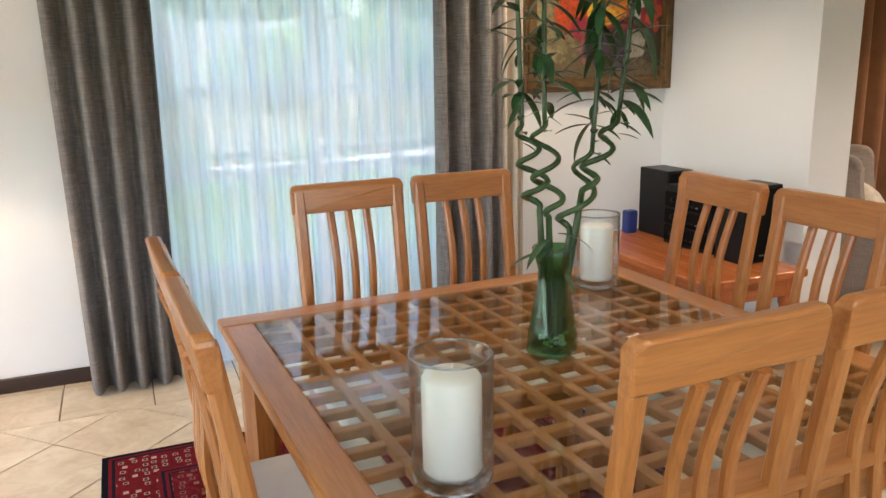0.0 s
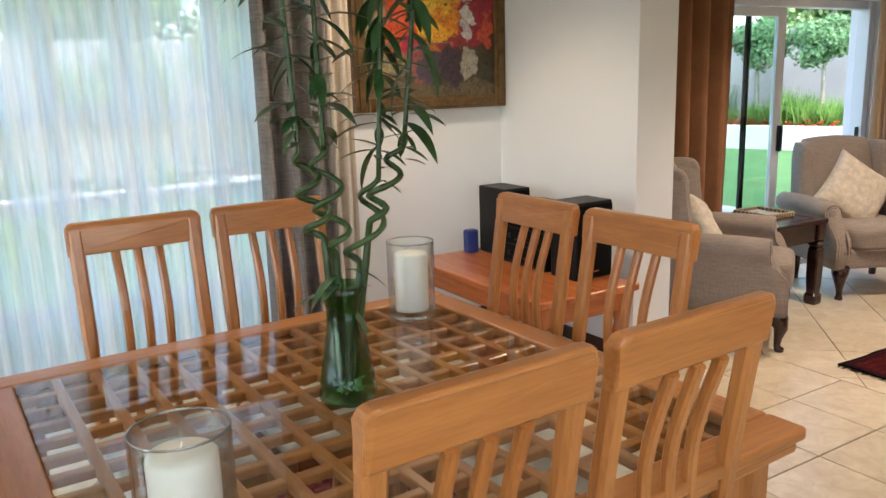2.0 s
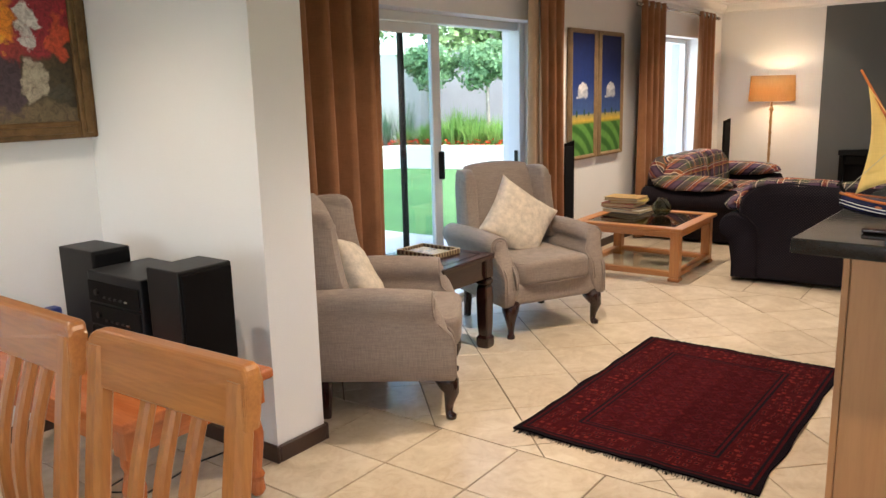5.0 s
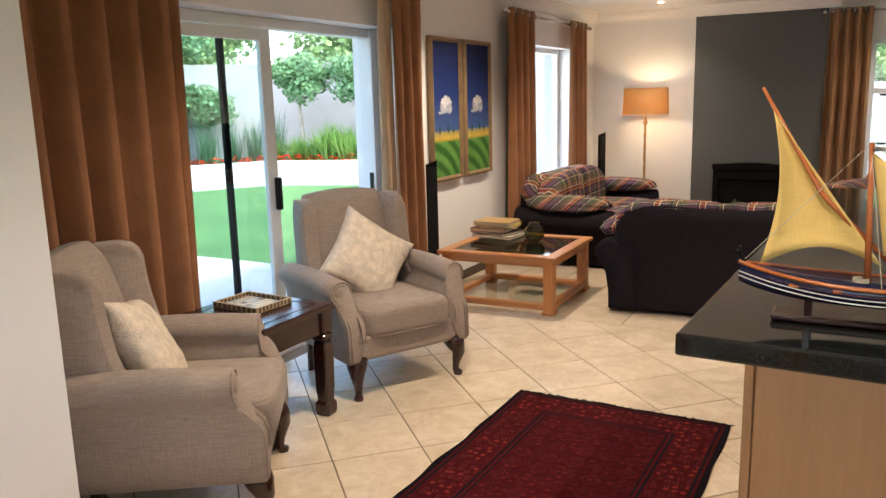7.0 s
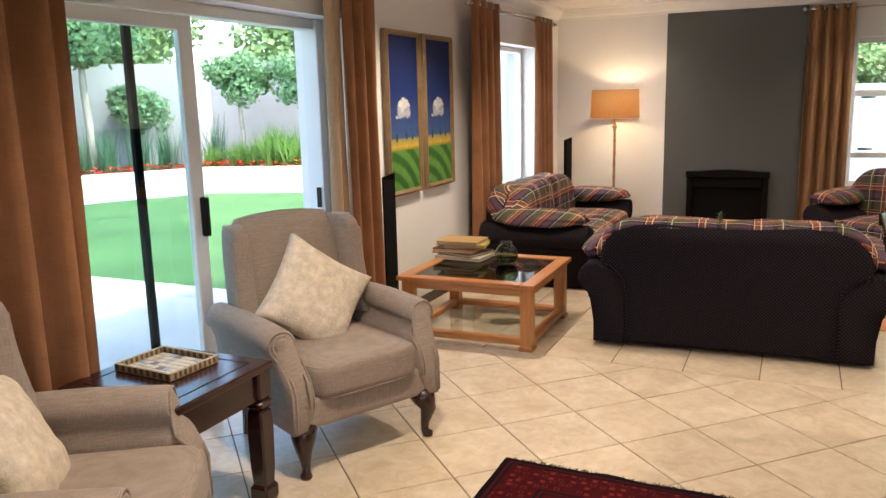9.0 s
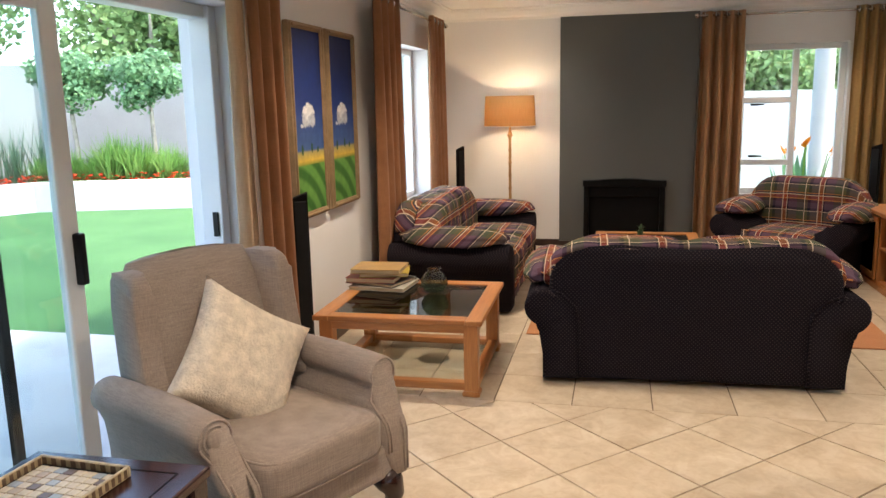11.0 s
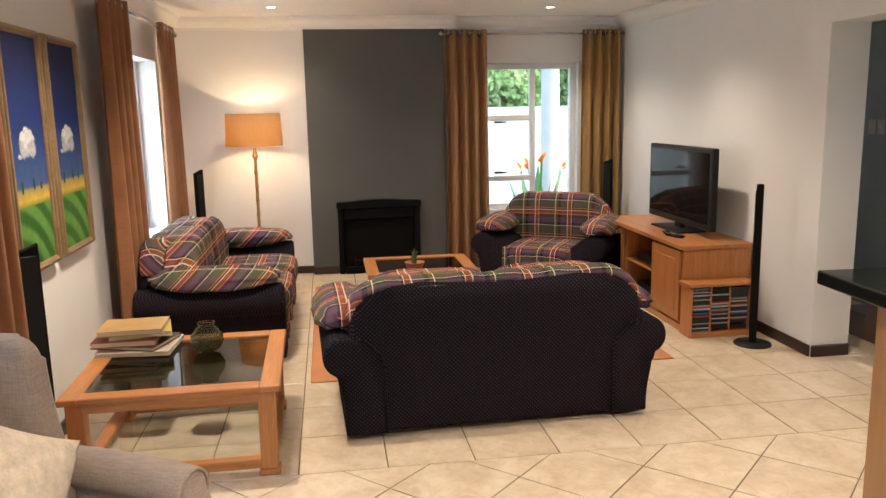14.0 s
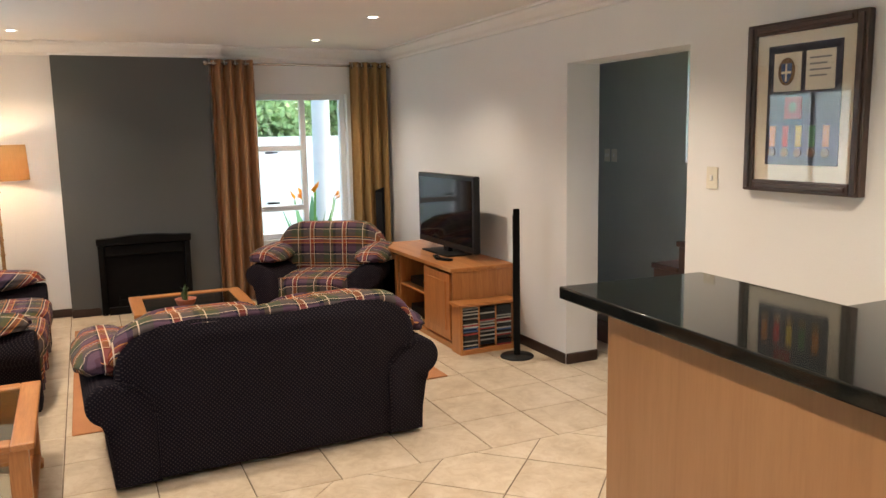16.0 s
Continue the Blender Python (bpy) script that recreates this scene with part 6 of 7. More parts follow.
# television cabinet, television, disc rack
cab = thing("tv_cabinet", "honey oak television cabinet with open shelves and panel door", "cabinet", pose(9.0, -0.445, 0))
L, D, HH = 1.53, 0.5, 0.6
for nm, dims, ax in (("cabinet_top", (-0.015, L + 0.015, 0, D + 0.02, HH - 0.03, HH), 0), ("side_panel", (0, 0.022, 0.005, D, 0.05, HH - 0.03), 2), ("side_panel", (L - 0.022, L, 0.005, D, 0.05, HH - 0.03), 2),
                     ("back_panel", (0.022, L - 0.022, 0.003, 0.012, 0.05, HH - 0.03), 0), ("plinth", (-0.005, L + 0.005, 0.02, D + 0.006, 0.003, 0.05), 0), ("divider", (0.5, 0.52, 0.012, D - 0.005, 0.05, HH - 0.03), 2),
                     ("divider", (1.05, 1.07, 0.012, D - 0.005, 0.05, HH - 0.03), 2), ("shelf", (0.52, 1.05, 0.012, D - 0.01, 0.31, 0.328), 0), ("shelf", (1.07, L - 0.022, 0.012, D - 0.01, 0.31, 0.328), 0), ("cabinet_floor", (0.022, L - 0.022, 0.012, D - 0.01, 0.05, 0.065), 0)):
    bm = bm_new()
    box(bm, *dims, 0.005, 2)
    part(nm, bm, OAK[ax], cab)
bm = bm_new()
box(bm, 0.03, 0.495, D - 0.004, D + 0.014, 0.07, HH - 0.045, 0.004, 1)
door = part("cabinet_door", bm, OAK[2], cab, "raised panel door")
bm = bm_new()
box(bm, 0.09, 0.435, D + 0.012, D + 0.021, 0.13, HH - 0.105, 0.01, 2)
part("raised_panel", bm, OAK[2], door)
bm = bm_new()
box(bm, 1.085, 1.5, D - 0.008, D + 0.01, 0.07, 0.115, 0.003, 1)
box(bm, 1.085, 1.5, D - 0.008, D + 0.01, 0.51, HH - 0.045, 0.003, 1)
box(bm, 1.085, 1.13, D - 0.008, D + 0.01, 0.115, 0.51, 0.003, 1)
box(bm, 1.455, 1.5, D - 0.008, D + 0.01, 0.115, 0.51, 0.003, 1)
gd = part("glazed_door", bm, OAK[2], cab, "oak framed glass door")
bm = bm_new()
box(bm, 1.13, 1.455, D - 0.001, D + 0.003, 0.115, 0.51)
part("pane", bm, SMOKE, gd)
for nm, x0, x1, z0, hgt, lab in (("decoder_box", 0.58, 0.98, 0.33, 0.06, "black decoder box on the cabinet shelf"), ("disc_player", 0.56, 0.98, 0.067, 0.09, "black disc player on the lower cabinet shelf")):
    u = thing(nm, lab, "media player")
    bm = bm_new()
    box(bm, 9.0 + x0, 9.0 + x1, -0.35, -0.02, z0, z0 + hgt, 0.004, 1)
    part("case", bm, BLACK, u)
    bm = bm_new()
    box(bm, 9.0 + x0 + 0.05, 9.0 + x0 + 0.16, -0.021, -0.017, z0 + 0.02, z0 + 0.035)
    part("display", bm, SCREEN, u)
tv = thing("television", "black flat-screen television on the oak cabinet", "television", pose(9.72, -0.24, 0.6, 0, 0, 0))
bm = bm_new()
box(bm, -0.53, 0.53, -0.035, 0.02, 0.05, 0.635, 0.012, 2)
part("bezel", bm, BLACK, tv)
bm = bm_new()
box(bm, -0.495, 0.495, 0.0195, 0.0225, 0.1, 0.6)
part("screen", bm, SCREEN, tv, "dark glossy screen")
bm = bm_new()
box(bm, -0.05, 0.05, -0.03, 0.01, 0.012, 0.06, 0.006, 1)
part("neck", bm, BLACK, tv)
bm = bm_new()
box(bm, -0.24, 0.24, -0.11, 0.12, 0.001, 0.014, 0.006, 2)
part("stand", bm, BLACK, tv)
for dx, rot in ((-0.35, 20), (-0.22, -15)):
    rc = thing("remote_control", "slim remote control lying on the cabinet", "remote control", pose(9.72 + dx, -0.05, 0.601, 0, 0, 90 + rot), "remote controls")
    bm = bm_new()
    box(bm, -0.022, 0.022, -0.075, 0.075, 0, 0.016, 0.005, 2)
    part("body", bm, MATTE, rc)
    for q in range(6):
        bm = bm_new()
        box(bm, -0.013, 0.013, -0.05 + 0.018 * q, -0.042 + 0.018 * q, 0.0155, 0.018)
        part("key_row", bm, CHROME, rc)

rack = thing("disc_rack", "small oak rack full of music discs", "rack", pose(8.83, -0.14, 0))
for nm, dims, ax in (("rack_top", (-0.015, 0.15, -0.235, 0.235, 0.35, 0.372), 1), ("side_panel", (0, 0.145, -0.22, -0.2, 0.003, 0.35), 2), ("side_panel", (0, 0.145, 0.2, 0.22, 0.003, 0.35), 2), ("rack_base", (0, 0.145, -0.2, 0.2, 0.003, 0.04), 1), ("back_panel", (0.135, 0.145, -0.2, 0.2, 0.04, 0.35), 2), ("divider", (0.01, 0.135, -0.073, -0.061, 0.04, 0.35), 2), ("divider", (0.01, 0.135, 0.061, 0.073, 0.04, 0.35), 2)):
    bm = bm_new()
    box(bm, *dims, 0.003, 1)
    part(nm, bm, OAK[ax], rack)
CASES = [plain("disc_case_" + nm, c, 0.25, var=0.1) for nm, c in (("black", (0.02, 0.02, 0.022)), ("white", (0.4, 0.4, 0.38)), ("red", (0.3, 0.04, 0.04)), ("blue", (0.05, 0.1, 0.25)), ("grey", (0.25, 0.25, 0.25)))]
disc_me = []
for mt in CASES:
    bm = bm_new()
    box(bm, 0.0, 0.12, -0.058, 0.058, 0, 0.0095)
    disc_me.append(mesh_of("disc_case", bm, mt))
rnd = random.Random(21)
for c in (-0.134, 0.0, 0.134):
    zz = 0.041
    while zz < 0.335:
        if rnd.random() < 0.93:
            ob = new("disc_case", rnd.choice(disc_me[:1] * 9 + disc_me[:2] + disc_me))
            ob.parent, ob.location = rack, (0.006 + rnd.uniform(0, 0.008), c, zz)
        zz += 0.0102

# breakfast counter with granite top
CTR = pose(4.935, 0.842, 0, 0, 0, -2.7)
ctr = thing("counter", "beech-clad breakfast counter base", "counter", CTR)
bm = bm_new()
box(bm, -0.93, 0.99, -0.22, 0.16, 0.003, 1.029, 0.003, 1)
part("carcass", bm, PANELWOOD, ctr)
bm = bm_new()
box(bm, -0.93, 0.992, 0.162, 0.18, 0.003, 1.029, 0.002, 1)
part("front_panel", bm, PANELWOOD, ctr)
bm = bm_new()
box(bm, -1.155, 1.15, -0.3, 0.26, 1.031, 1.071, 0.005, 2)
solo("worktop", bm, GRANITE, "polished black granite breakfast bar top", "worktop", m=CTR)
kit = thing("kitchen_cabinet", "kitchen base cabinet against the wall", "cabinet")
bm = bm_new()
box(bm, 4.3, 5.9, -0.447, -0.1, 0.003, 0.87, 0.004, 1)
part("body", bm, PANELWOOD, kit)
bm = bm_new()
box(bm, 4.27, 5.95, -0.447, -0.06, 0.872, 0.91, 0.005, 2)
solo("worktop", bm, GRANITE, "polished black granite kitchen worktop", "worktop")

# model sailing boat: bow towards +y
ship = thing("model_boat", "model sailing boat with yellow sail on wooden stand", "model boat", pose(3.965, 0.848, 1.0715))
LN = 0.23


def hull_ring(y, top, scale=1.0):
    t = y / LN
    w = 0.062 * max(0.02, 1 - abs(t) ** 2.4) * scale
    keel = 0.055 + 0.03 * abs(t) ** 3
    sheer_z = 0.1 + 0.022 * t * t
    return [(sx * w * k, y, keel + (sheer_z - keel) * h) for sx, k, h in ((-1, 1.0, 1.0), (-1, 0.92, 0.6), (-1, 0.6, 0.2), (-1, 0.0001, 0.0), (1, 0.6, 0.2), (1, 0.92, 0.6), (1, 1.0, 1.0))]


bm = bm_new()
rings(bm, [hull_ring(-LN + 2 * LN * i / 24, 1) for i in range(25)])
part("hull", bm, NAVYPAINT, ship, "navy painted hull", True)
bm = bm_new()
for i in range(24):
    y0, y1 = -LN + 2 * LN * i / 24, -LN + 2 * LN * (i + 1) / 24
    a, b = hull_ring(y0, 1), hull_ring(y1, 1)
    vs = [bm.verts.new(Vector(p) - Vector((0, 0, 0.012))) for p in (a[0], a[-1], b[-1], b[0])]
    bm.faces.new(vs)
part("deck", bm, CHERRY[1], ship, "varnished wooden deck")
for sx in (0, -1):
    bm = bm_new()
    tube(bm, [hull_ring(-LN + 2 * LN * i / 24, 1)[sx] for i in range(25)], 0.004, 6)
    part("gunwale", bm, CHERRY[1], ship, smooth=True)
    for off in (0.018, 0.026):
        bm = bm_new()
        tube(bm, [Vector(hull_ring(-LN + 2 * LN * i / 24, 1, 1.015)[sx]) - Vector((0, 0, off)) for i in range(25)], 0.0009, 5)
        part("stripe", bm, WHITE, ship, "white painted stripe")
for y in (-0.12, -0.03, 0.06, 0.13):
    bm = bm_new()
    w = 0.06 * (1 - abs(y / LN) ** 2.4)
    box(bm, -w, w, y - 0.012, y + 0.012, 0.09, 0.097, 0.002, 1)
    part("thwart", bm, CHERRY[0], ship)
bm = bm_new()
box(bm, -0.03, 0.03, -0.17, 0.17, 0.001, 0.014, 0.004, 1)
part("stand", bm, MAHOG[1], ship, "dark wooden stand")
for y in (-0.11, 0.11):
    bm = bm_new()
    prism(bm, [(-0.025, 0.014), (0.025, 0.014), (0.03, 0.07), (0.01, 0.056), (-0.01, 0.056), (-0.03, 0.07)], y - 0.006, y + 0.006, 1, 0.001, 1)
    part("cradle", bm, MAHOG[2], ship)
bm = bm_new()
tube(bm, [(0, 0.02, 0.08), (0, 0.03, 0.34)], [0.006, 0.004], 8)
part("mast", bm, CHERRY[2], ship, smooth=True)
bm = bm_new()
tube(bm, [(0.006, 0.205, 0.435), (0.006, 0.1, 0.25), (0.006, -0.02, 0.055 + 0.07)], [0.003, 0.005, 0.004], 8)
part("yard", bm, CHERRY[2], ship, smooth=True)
bm = bm_new()
k = 12
grid = []
top_p, tack, clew = Vector((0, 0.185, 0.395)), Vector((0, 0.195, 0.12)), Vector((0, -0.0, 0.13))
for i in range(k + 1):
    row = []
    t = i / k
    a, b = top_p.lerp(tack, t), top_p.lerp(clew, t)
    a = a + Vector((0, -0.02 * math.sin(math.pi * t), 0))
    for j in range(k + 1):
        s = j / k
        p = a.lerp(b, s)
        p += Vector((0.028 * math.sin(math.pi * s) * math.sin(math.pi * min(1, t * 0.8)), 0, 0.03 * math.sin(math.pi * s) * t ** 4))
        row.append(bm.verts.new(p))
    grid.append(row)
for i in range(k):
    for j in range(k):
        bm.faces.new((grid[i][j], grid[i][j + 1], grid[i + 1][j + 1], grid[i + 1][j]))
bmesh.ops.remove_doubles(bm, verts=bm.verts, dist=0.0005)
sm = part("sail", bm, SAILCLOTH, ship, "yellow cloth sail", True)
sol = sm.modifiers.new("thick", "SOLIDIFY")
sol.thickness = 0.0012
bm = bm_new()
grid = []
top_p, tack, clew = Vector((-0.012, 0.028, 0.325)), Vector((-0.008, 0.0, 0.15)), Vector((-0.012, -0.185, 0.15))
for i in range(k + 1):
    t = i / k
    a, b = top_p.lerp(tack, t), top_p.lerp(clew, t)
    grid.append([bm.verts.new(a.lerp(b, j / k) + Vector((-0.02 * math.sin(math.pi * j / k) * math.sin(math.pi * t * 0.8), 0, 0.02 * math.sin(math.pi * j / k) * t ** 4))) for j in range(k + 1)])
for i in range(k):
    for j in range(k):
        bm.faces.new((grid[i][j], grid[i][j + 1], grid[i + 1][j + 1], grid[i + 1][j]))
bmesh.ops.remove_doubles(bm, verts=bm.verts, dist=0.0005)
sm = part("sail", bm, SAILCLOTH, ship, "yellow cloth sail", True)
sol = sm.modifiers.new("thick", "SOLIDIFY")
sol.thickness = 0.0012
ROPE = plain("rigging_rope", (0.5, 0.44, 0.33), 0.9)
for a, b in (((0, 0.03, 0.34), (0, 0.222, 0.125)), ((0, 0.03, 0.34), (0, -0.22, 0.125)), ((0, 0.03, 0.33), (0.06, 0.0, 0.105)), ((0, 0.03, 0.33), (-0.06, 0.0, 0.105))):
    bm = bm_new()
    tube(bm, [a, b], 0.0008, 5)
    part("rigging", bm, ROPE, ship)
for cy in (0.17, 0.03, -0.06):
    bm = bm_new()
    for q in range(3):
        tube(bm, [(0.012 * math.cos(s * 0.5), cy + 0.012 * math.sin(s * 0.5), 0.1 + 0.003 * q) for s in range(13)], 0.002, 5)
    part("rope_coil", bm, ROPE, ship)
bm = bm_new()
tube(bm, [(0, 0.215, 0.11), (0, 0.235, 0.15)], 0.004, 6)
tube(bm, [(-0.03, 0.233, 0.145), (0.03, 0.233, 0.145)], 0.003, 6)
part("bow_post", bm, MATTE, ship)

# the hull sits low in its cradle
for piece in ship.children:
    if not piece.name.startswith(("stand", "cradle")):
        piece.location.z -= 0.023

# framed certificate, switches
cert = thing("framed_crest", "framed crest and medals in dark wooden frame", "picture", pose(6.485, -0.445, 1.642, 0, 0, 180))
picture_frame(cert, 0.307, 0.372, 0.052, 0.04, FRAMEWOOD)
NAVY = plain("navy_card", (0.02, 0.025, 0.05), 0.8)
for nm, dims, mt in (("mount", (-0.256, 0.256, -0.004, 0.014, -0.32, 0.32), MOUNT), ("backing_card", (-0.19, 0.19, -0.008, -0.003, -0.25, 0.27), NAVY), ("crest_card", (-0.155, -0.01, -0.011, -0.007, 0.07, 0.235), MOUNT), ("text_card", (0.015, 0.16, -0.011, -0.007, 0.07, 0.235), MOUNT),
                     ("badge", (-0.09, 0.0, -0.011, -0.007, -0.05, 0.045), CASES[2])):
    bm = bm_new()
    box(bm, *dims, 0.001, 1)
    part(nm, bm, mt, cert)
bm = bm_new()
prism(bm, [(-0.085 + 0.045 * math.cos(6.283 * q / 20), 0.155 + 0.06 * math.sin(6.283 * q / 20)) for q in range(20)], -0.0125, -0.0105, 1)
part("crest", bm, GILT, cert, "gold crest ring")
bm = bm_new()
prism(bm, [(-0.113, 0.19), (-0.057, 0.19), (-0.058, 0.14), (-0.07, 0.115), (-0.085, 0.105), (-0.1, 0.115), (-0.112, 0.14)], -0.0142, -0.0124, 1)
part("shield", bm, CASES[3], cert, "blue shield")
bm = bm_new()
box(bm, -0.0895, -0.0805, -0.0152, -0.014, 0.112, 0.188)
box(bm, -0.11, -0.06, -0.0156, -0.0143, 0.146, 0.156)
part("cross", bm, MOUNT, cert)
bm = bm_new()
prism(bm, [(-0.045 + 0.022 * math.cos(6.283 * q / 5 + 1.57) * (1 if q % 2 else 1), 0.0 + 0.026 * math.sin(6.283 * q / 5 + 1.57)) for q in range(5)], -0.0128, -0.0108, 1)
part("emblem", bm, GILT, cert)
for q in range(4):
    bm = bm_new()
    box(bm, 0.035, 0.14 - 0.02 * (q % 2), -0.0122, -0.0105, 0.2 - 0.025 * q, 0.207 - 0.025 * q)
    part("text_line", bm, CASES[4], cert)
RIBBON = [plain("ribbon_" + nm, c, 0.8) for nm, c in (("orange", (0.5, 0.2, 0.05)), ("red", (0.4, 0.03, 0.03)), ("yellow", (0.55, 0.42, 0.06)), ("green", (0.05, 0.16, 0.06)))]
for q in range(5):
    x = -0.15 + 0.07 * q
    bm = bm_new()
    box(bm, x - 0.015, x + 0.015, -0.0115, -0.0075, -0.17, -0.08, 0.001, 1)
    part("ribbon", bm, RIBBON[q % 4], cert)
    bm = bm_new()
    prism(bm, [(x + 0.02 * math.cos(6.283 * e / 16), -0.195 + 0.02 * math.sin(6.283 * e / 16)) for e in range(16)], -0.014, -0.0075, 1, 0.001, 1)
    part("medal", bm, GILT, cert)
bm = bm_new()
box(bm, -0.255, 0.255, -0.0185, -0.0165, -0.32, 0.32)
part("glass", bm, GLASS, cert).visible_shadow = False


def switch(m, w, n, label):
    ob = thing("light_switch", label, "light switch", m, "light switches")
    bm = bm_new()
    box(bm, -w / 2, w / 2, -0.008, -0.001, -0.055, 0.055, 0.003, 2)
    part("plate", bm, MOUNT, ob)
    for q in range(n):
        x = (q - (n - 1) / 2) * 0.03
        bm = bm_new()
        box(bm, x - 0.009, x + 0.009, -0.014, -0.007, -0.014, 0.014, 0.002, 1)
        part("rocker", bm, WHITE, ob)


switch(pose(7.025, -0.465, 1.313, 0, 0, 180), 0.075, 1, "cream light switch on the wall by the doorway")
switch(pose(9.7, -1.8, 1.34, 0, 0, 180), 0.075, 2, "grey light switch plate on the hallway wall")
switch(pose(9.6, -1.8, 1.34, 0, 0, 180), 0.075, 1, "grey light switch plate beside another in hallway")

# hall stairs
stair = tagged(thing("stairs", "dark timber stair treads rising in the hallway", "stairs"), kind="structure")
for q in range(9):
    zz, x1 = 0.17 * (q + 1), 8.82 - 0.237 * q
    bm = bm_new()
    box(bm, x1 - 0.237, x1 + 0.02, -1.78, -1.0, zz - 0.035, zz, 0.006, 2)
    part("tread", bm, DARKWOOD, stair)
    bm = bm_new()
    box(bm, x1 - 0.236, x1, -1.78, -1.01, 0.0, zz - 0.035)
    part("riser", bm, DARKWOOD, stair)

# downlights, with fittings also at the added dining fill spots
dl = None
for lx, ly, _ in DOWNLIGHTS:
    if dl is None:
        dl = thing("downlight", "recessed round ceiling downlight, lit; some unseen ones are added fill", "downlight", group="ceiling downlights")
        bm = bm_new()
        lathe(bm, [(0.034, -0.001), (0.04, -0.006), (0.05, -0.005), (0.053, -0.0005)], 28, cap=False)
        part("trim_ring", bm, WHITE, dl, smooth=True)
        bm = bm_new()
        lathe(bm, [(0.001, -0.002), (0.034, -0.002), (0.034, -0.0005), (0.001, -0.0005)], 24)
        part("lens", bm, BULB, dl, "glowing lens")
        dl.matrix_world = pose(lx, ly, CEIL)
    else:
        copy_thing(dl, pose(lx, ly, CEIL))

# ---- garden ----
bm = bm_new()
box(bm, -2500, 2500, -2500, 2500, -1.0, -0.1)
solo("ground", bm, LAWN, "even green lawn", "lawn", "structure")
bm = bm_new()
box(bm, 3.6, 8.13, 4.08, 7.6, -0.2, -0.03, 0.01, 1)
solo("pavement", bm, PAVING, "pale concrete patio outside the garden door", "patio", "structure")

BED_TOP = [0.36, 0.36, 0.36, 0.36, 0.36, 0.2, -0.08, -0.09, -0.09]
BED = [(17.5, 3.0), (15.6, 6.0), (14.8, 9.0), (14.2, 11.0), (12.6, 12.0), (9.0, 12.6), (4.0, 12.9), (-2.0, 12.9), (-9.0, 12.6)]
for nm, shift, z0, z1, th, mt, lab, cat in (("planter_wall", 0.0, -0.2, 0.36, 0.22, WHITEWALL, "low white curved planter wall edging the lawn", "garden wall"), ("boundary_wall", 2.6, -0.2, 2.3, 0.24, RENDERWALL, "tall grey plastered boundary wall", "garden wall")):
    bm = bm_new()
    pts = [Vector((x, y, 0)) for x, y in BED]
    outer = []
    for i, p in enumerate(pts):
        d = (pts[min(i + 1, len(pts) - 1)] - pts[max(i - 1, 0)]).normalized()
        nn = Vector((d.y, -d.x, 0))
        if nn.dot(p - Vector((5, 3, 0))) < 0:
            nn = -nn
        outer.append((p + nn * shift, nn))
    rings(bm, [[p + Vector((0, 0, z0)), p + nn * th + Vector((0, 0, z0)), p + nn * th + Vector((0, 0, z1 if shift else hi)), p + Vector((0, 0, z1 if shift else hi))] for (p, nn), hi in zip(outer, BED_TOP)])
    solo(nm, bm, mt, lab, cat, "structure")
    if shift == 0:
        inner_edge = outer
bm = bm_new()
rings(bm, [[p + nn * 0.2 + Vector((0, 0, -0.2)), p + nn * 2.62 + Vector((0, 0, -0.2)), p + nn * 2.62 + Vector((0, 0, hi - 0.06)), p + nn * 0.2 + Vector((0, 0, hi - 0.06))] for (p, nn), hi in zip(inner_edge, BED_TOP)])
solo("flower_bed", bm, SOIL, "dark soil bed behind the planter wall", "flower bed", "structure")


def bed_point(s, off):
    """A point along the bed: s from 0 to 1, off metres behind the planter wall."""
    k = s * (len(inner_edge) - 1)
    i = min(int(k), len(inner_edge) - 2)
    f = k - i
    (p, a), (q, b) = inner_edge[i], inner_edge[i + 1]
    return p.lerp(q, f) + a.lerp(b, f).normalized() * off + Vector((0, 0, BED_TOP[i] * (1 - f) + BED_TOP[i + 1] * f - 0.36))


def leaf_cloud(bm, rnd, c, r, count, size, flat=1.0, shell=0.55):
    """Many small bent leaves through a ball-like, lumpy volume."""
    lumps = [(Vector((rnd.gauss(0, 1), rnd.gauss(0, 1), rnd.gauss(0, 0.8))).normalized() * r * rnd.uniform(0.35, 0.8), r * rnd.uniform(0.35, 0.6)) for _ in range(12)]
    for _ in range(count):
        lc, lr = rnd.choice(lumps)
        d = Vector((rnd.gauss(0, 1), rnd.gauss(0, 1), rnd.gauss(0, 1))).normalized()
        p = Vector(c) + lc * 1.0 + d * lr * rnd.uniform(shell, 1.05)
        p.z = c[2] + (p.z - c[2]) * flat
        u = Vector((rnd.gauss(0, 1), rnd.gauss(0, 1), rnd.gauss(0, 0.6))).normalized()
        w = u.cross(d).normalized() * size * 0.45 * rnd.uniform(0.7, 1.2)
        u = u * size * rnd.uniform(0.7, 1.3)
        a, b, e = bm.verts.new(p), bm.verts.new(p + u * 0.5 + w + d * size * 0.15), bm.verts.new(p + u)
        g = bm.verts.new(p + u * 0.5 - w + d * size * 0.15)
        bm.faces.new((a, b, e))
        bm.faces.new((a, e, g))


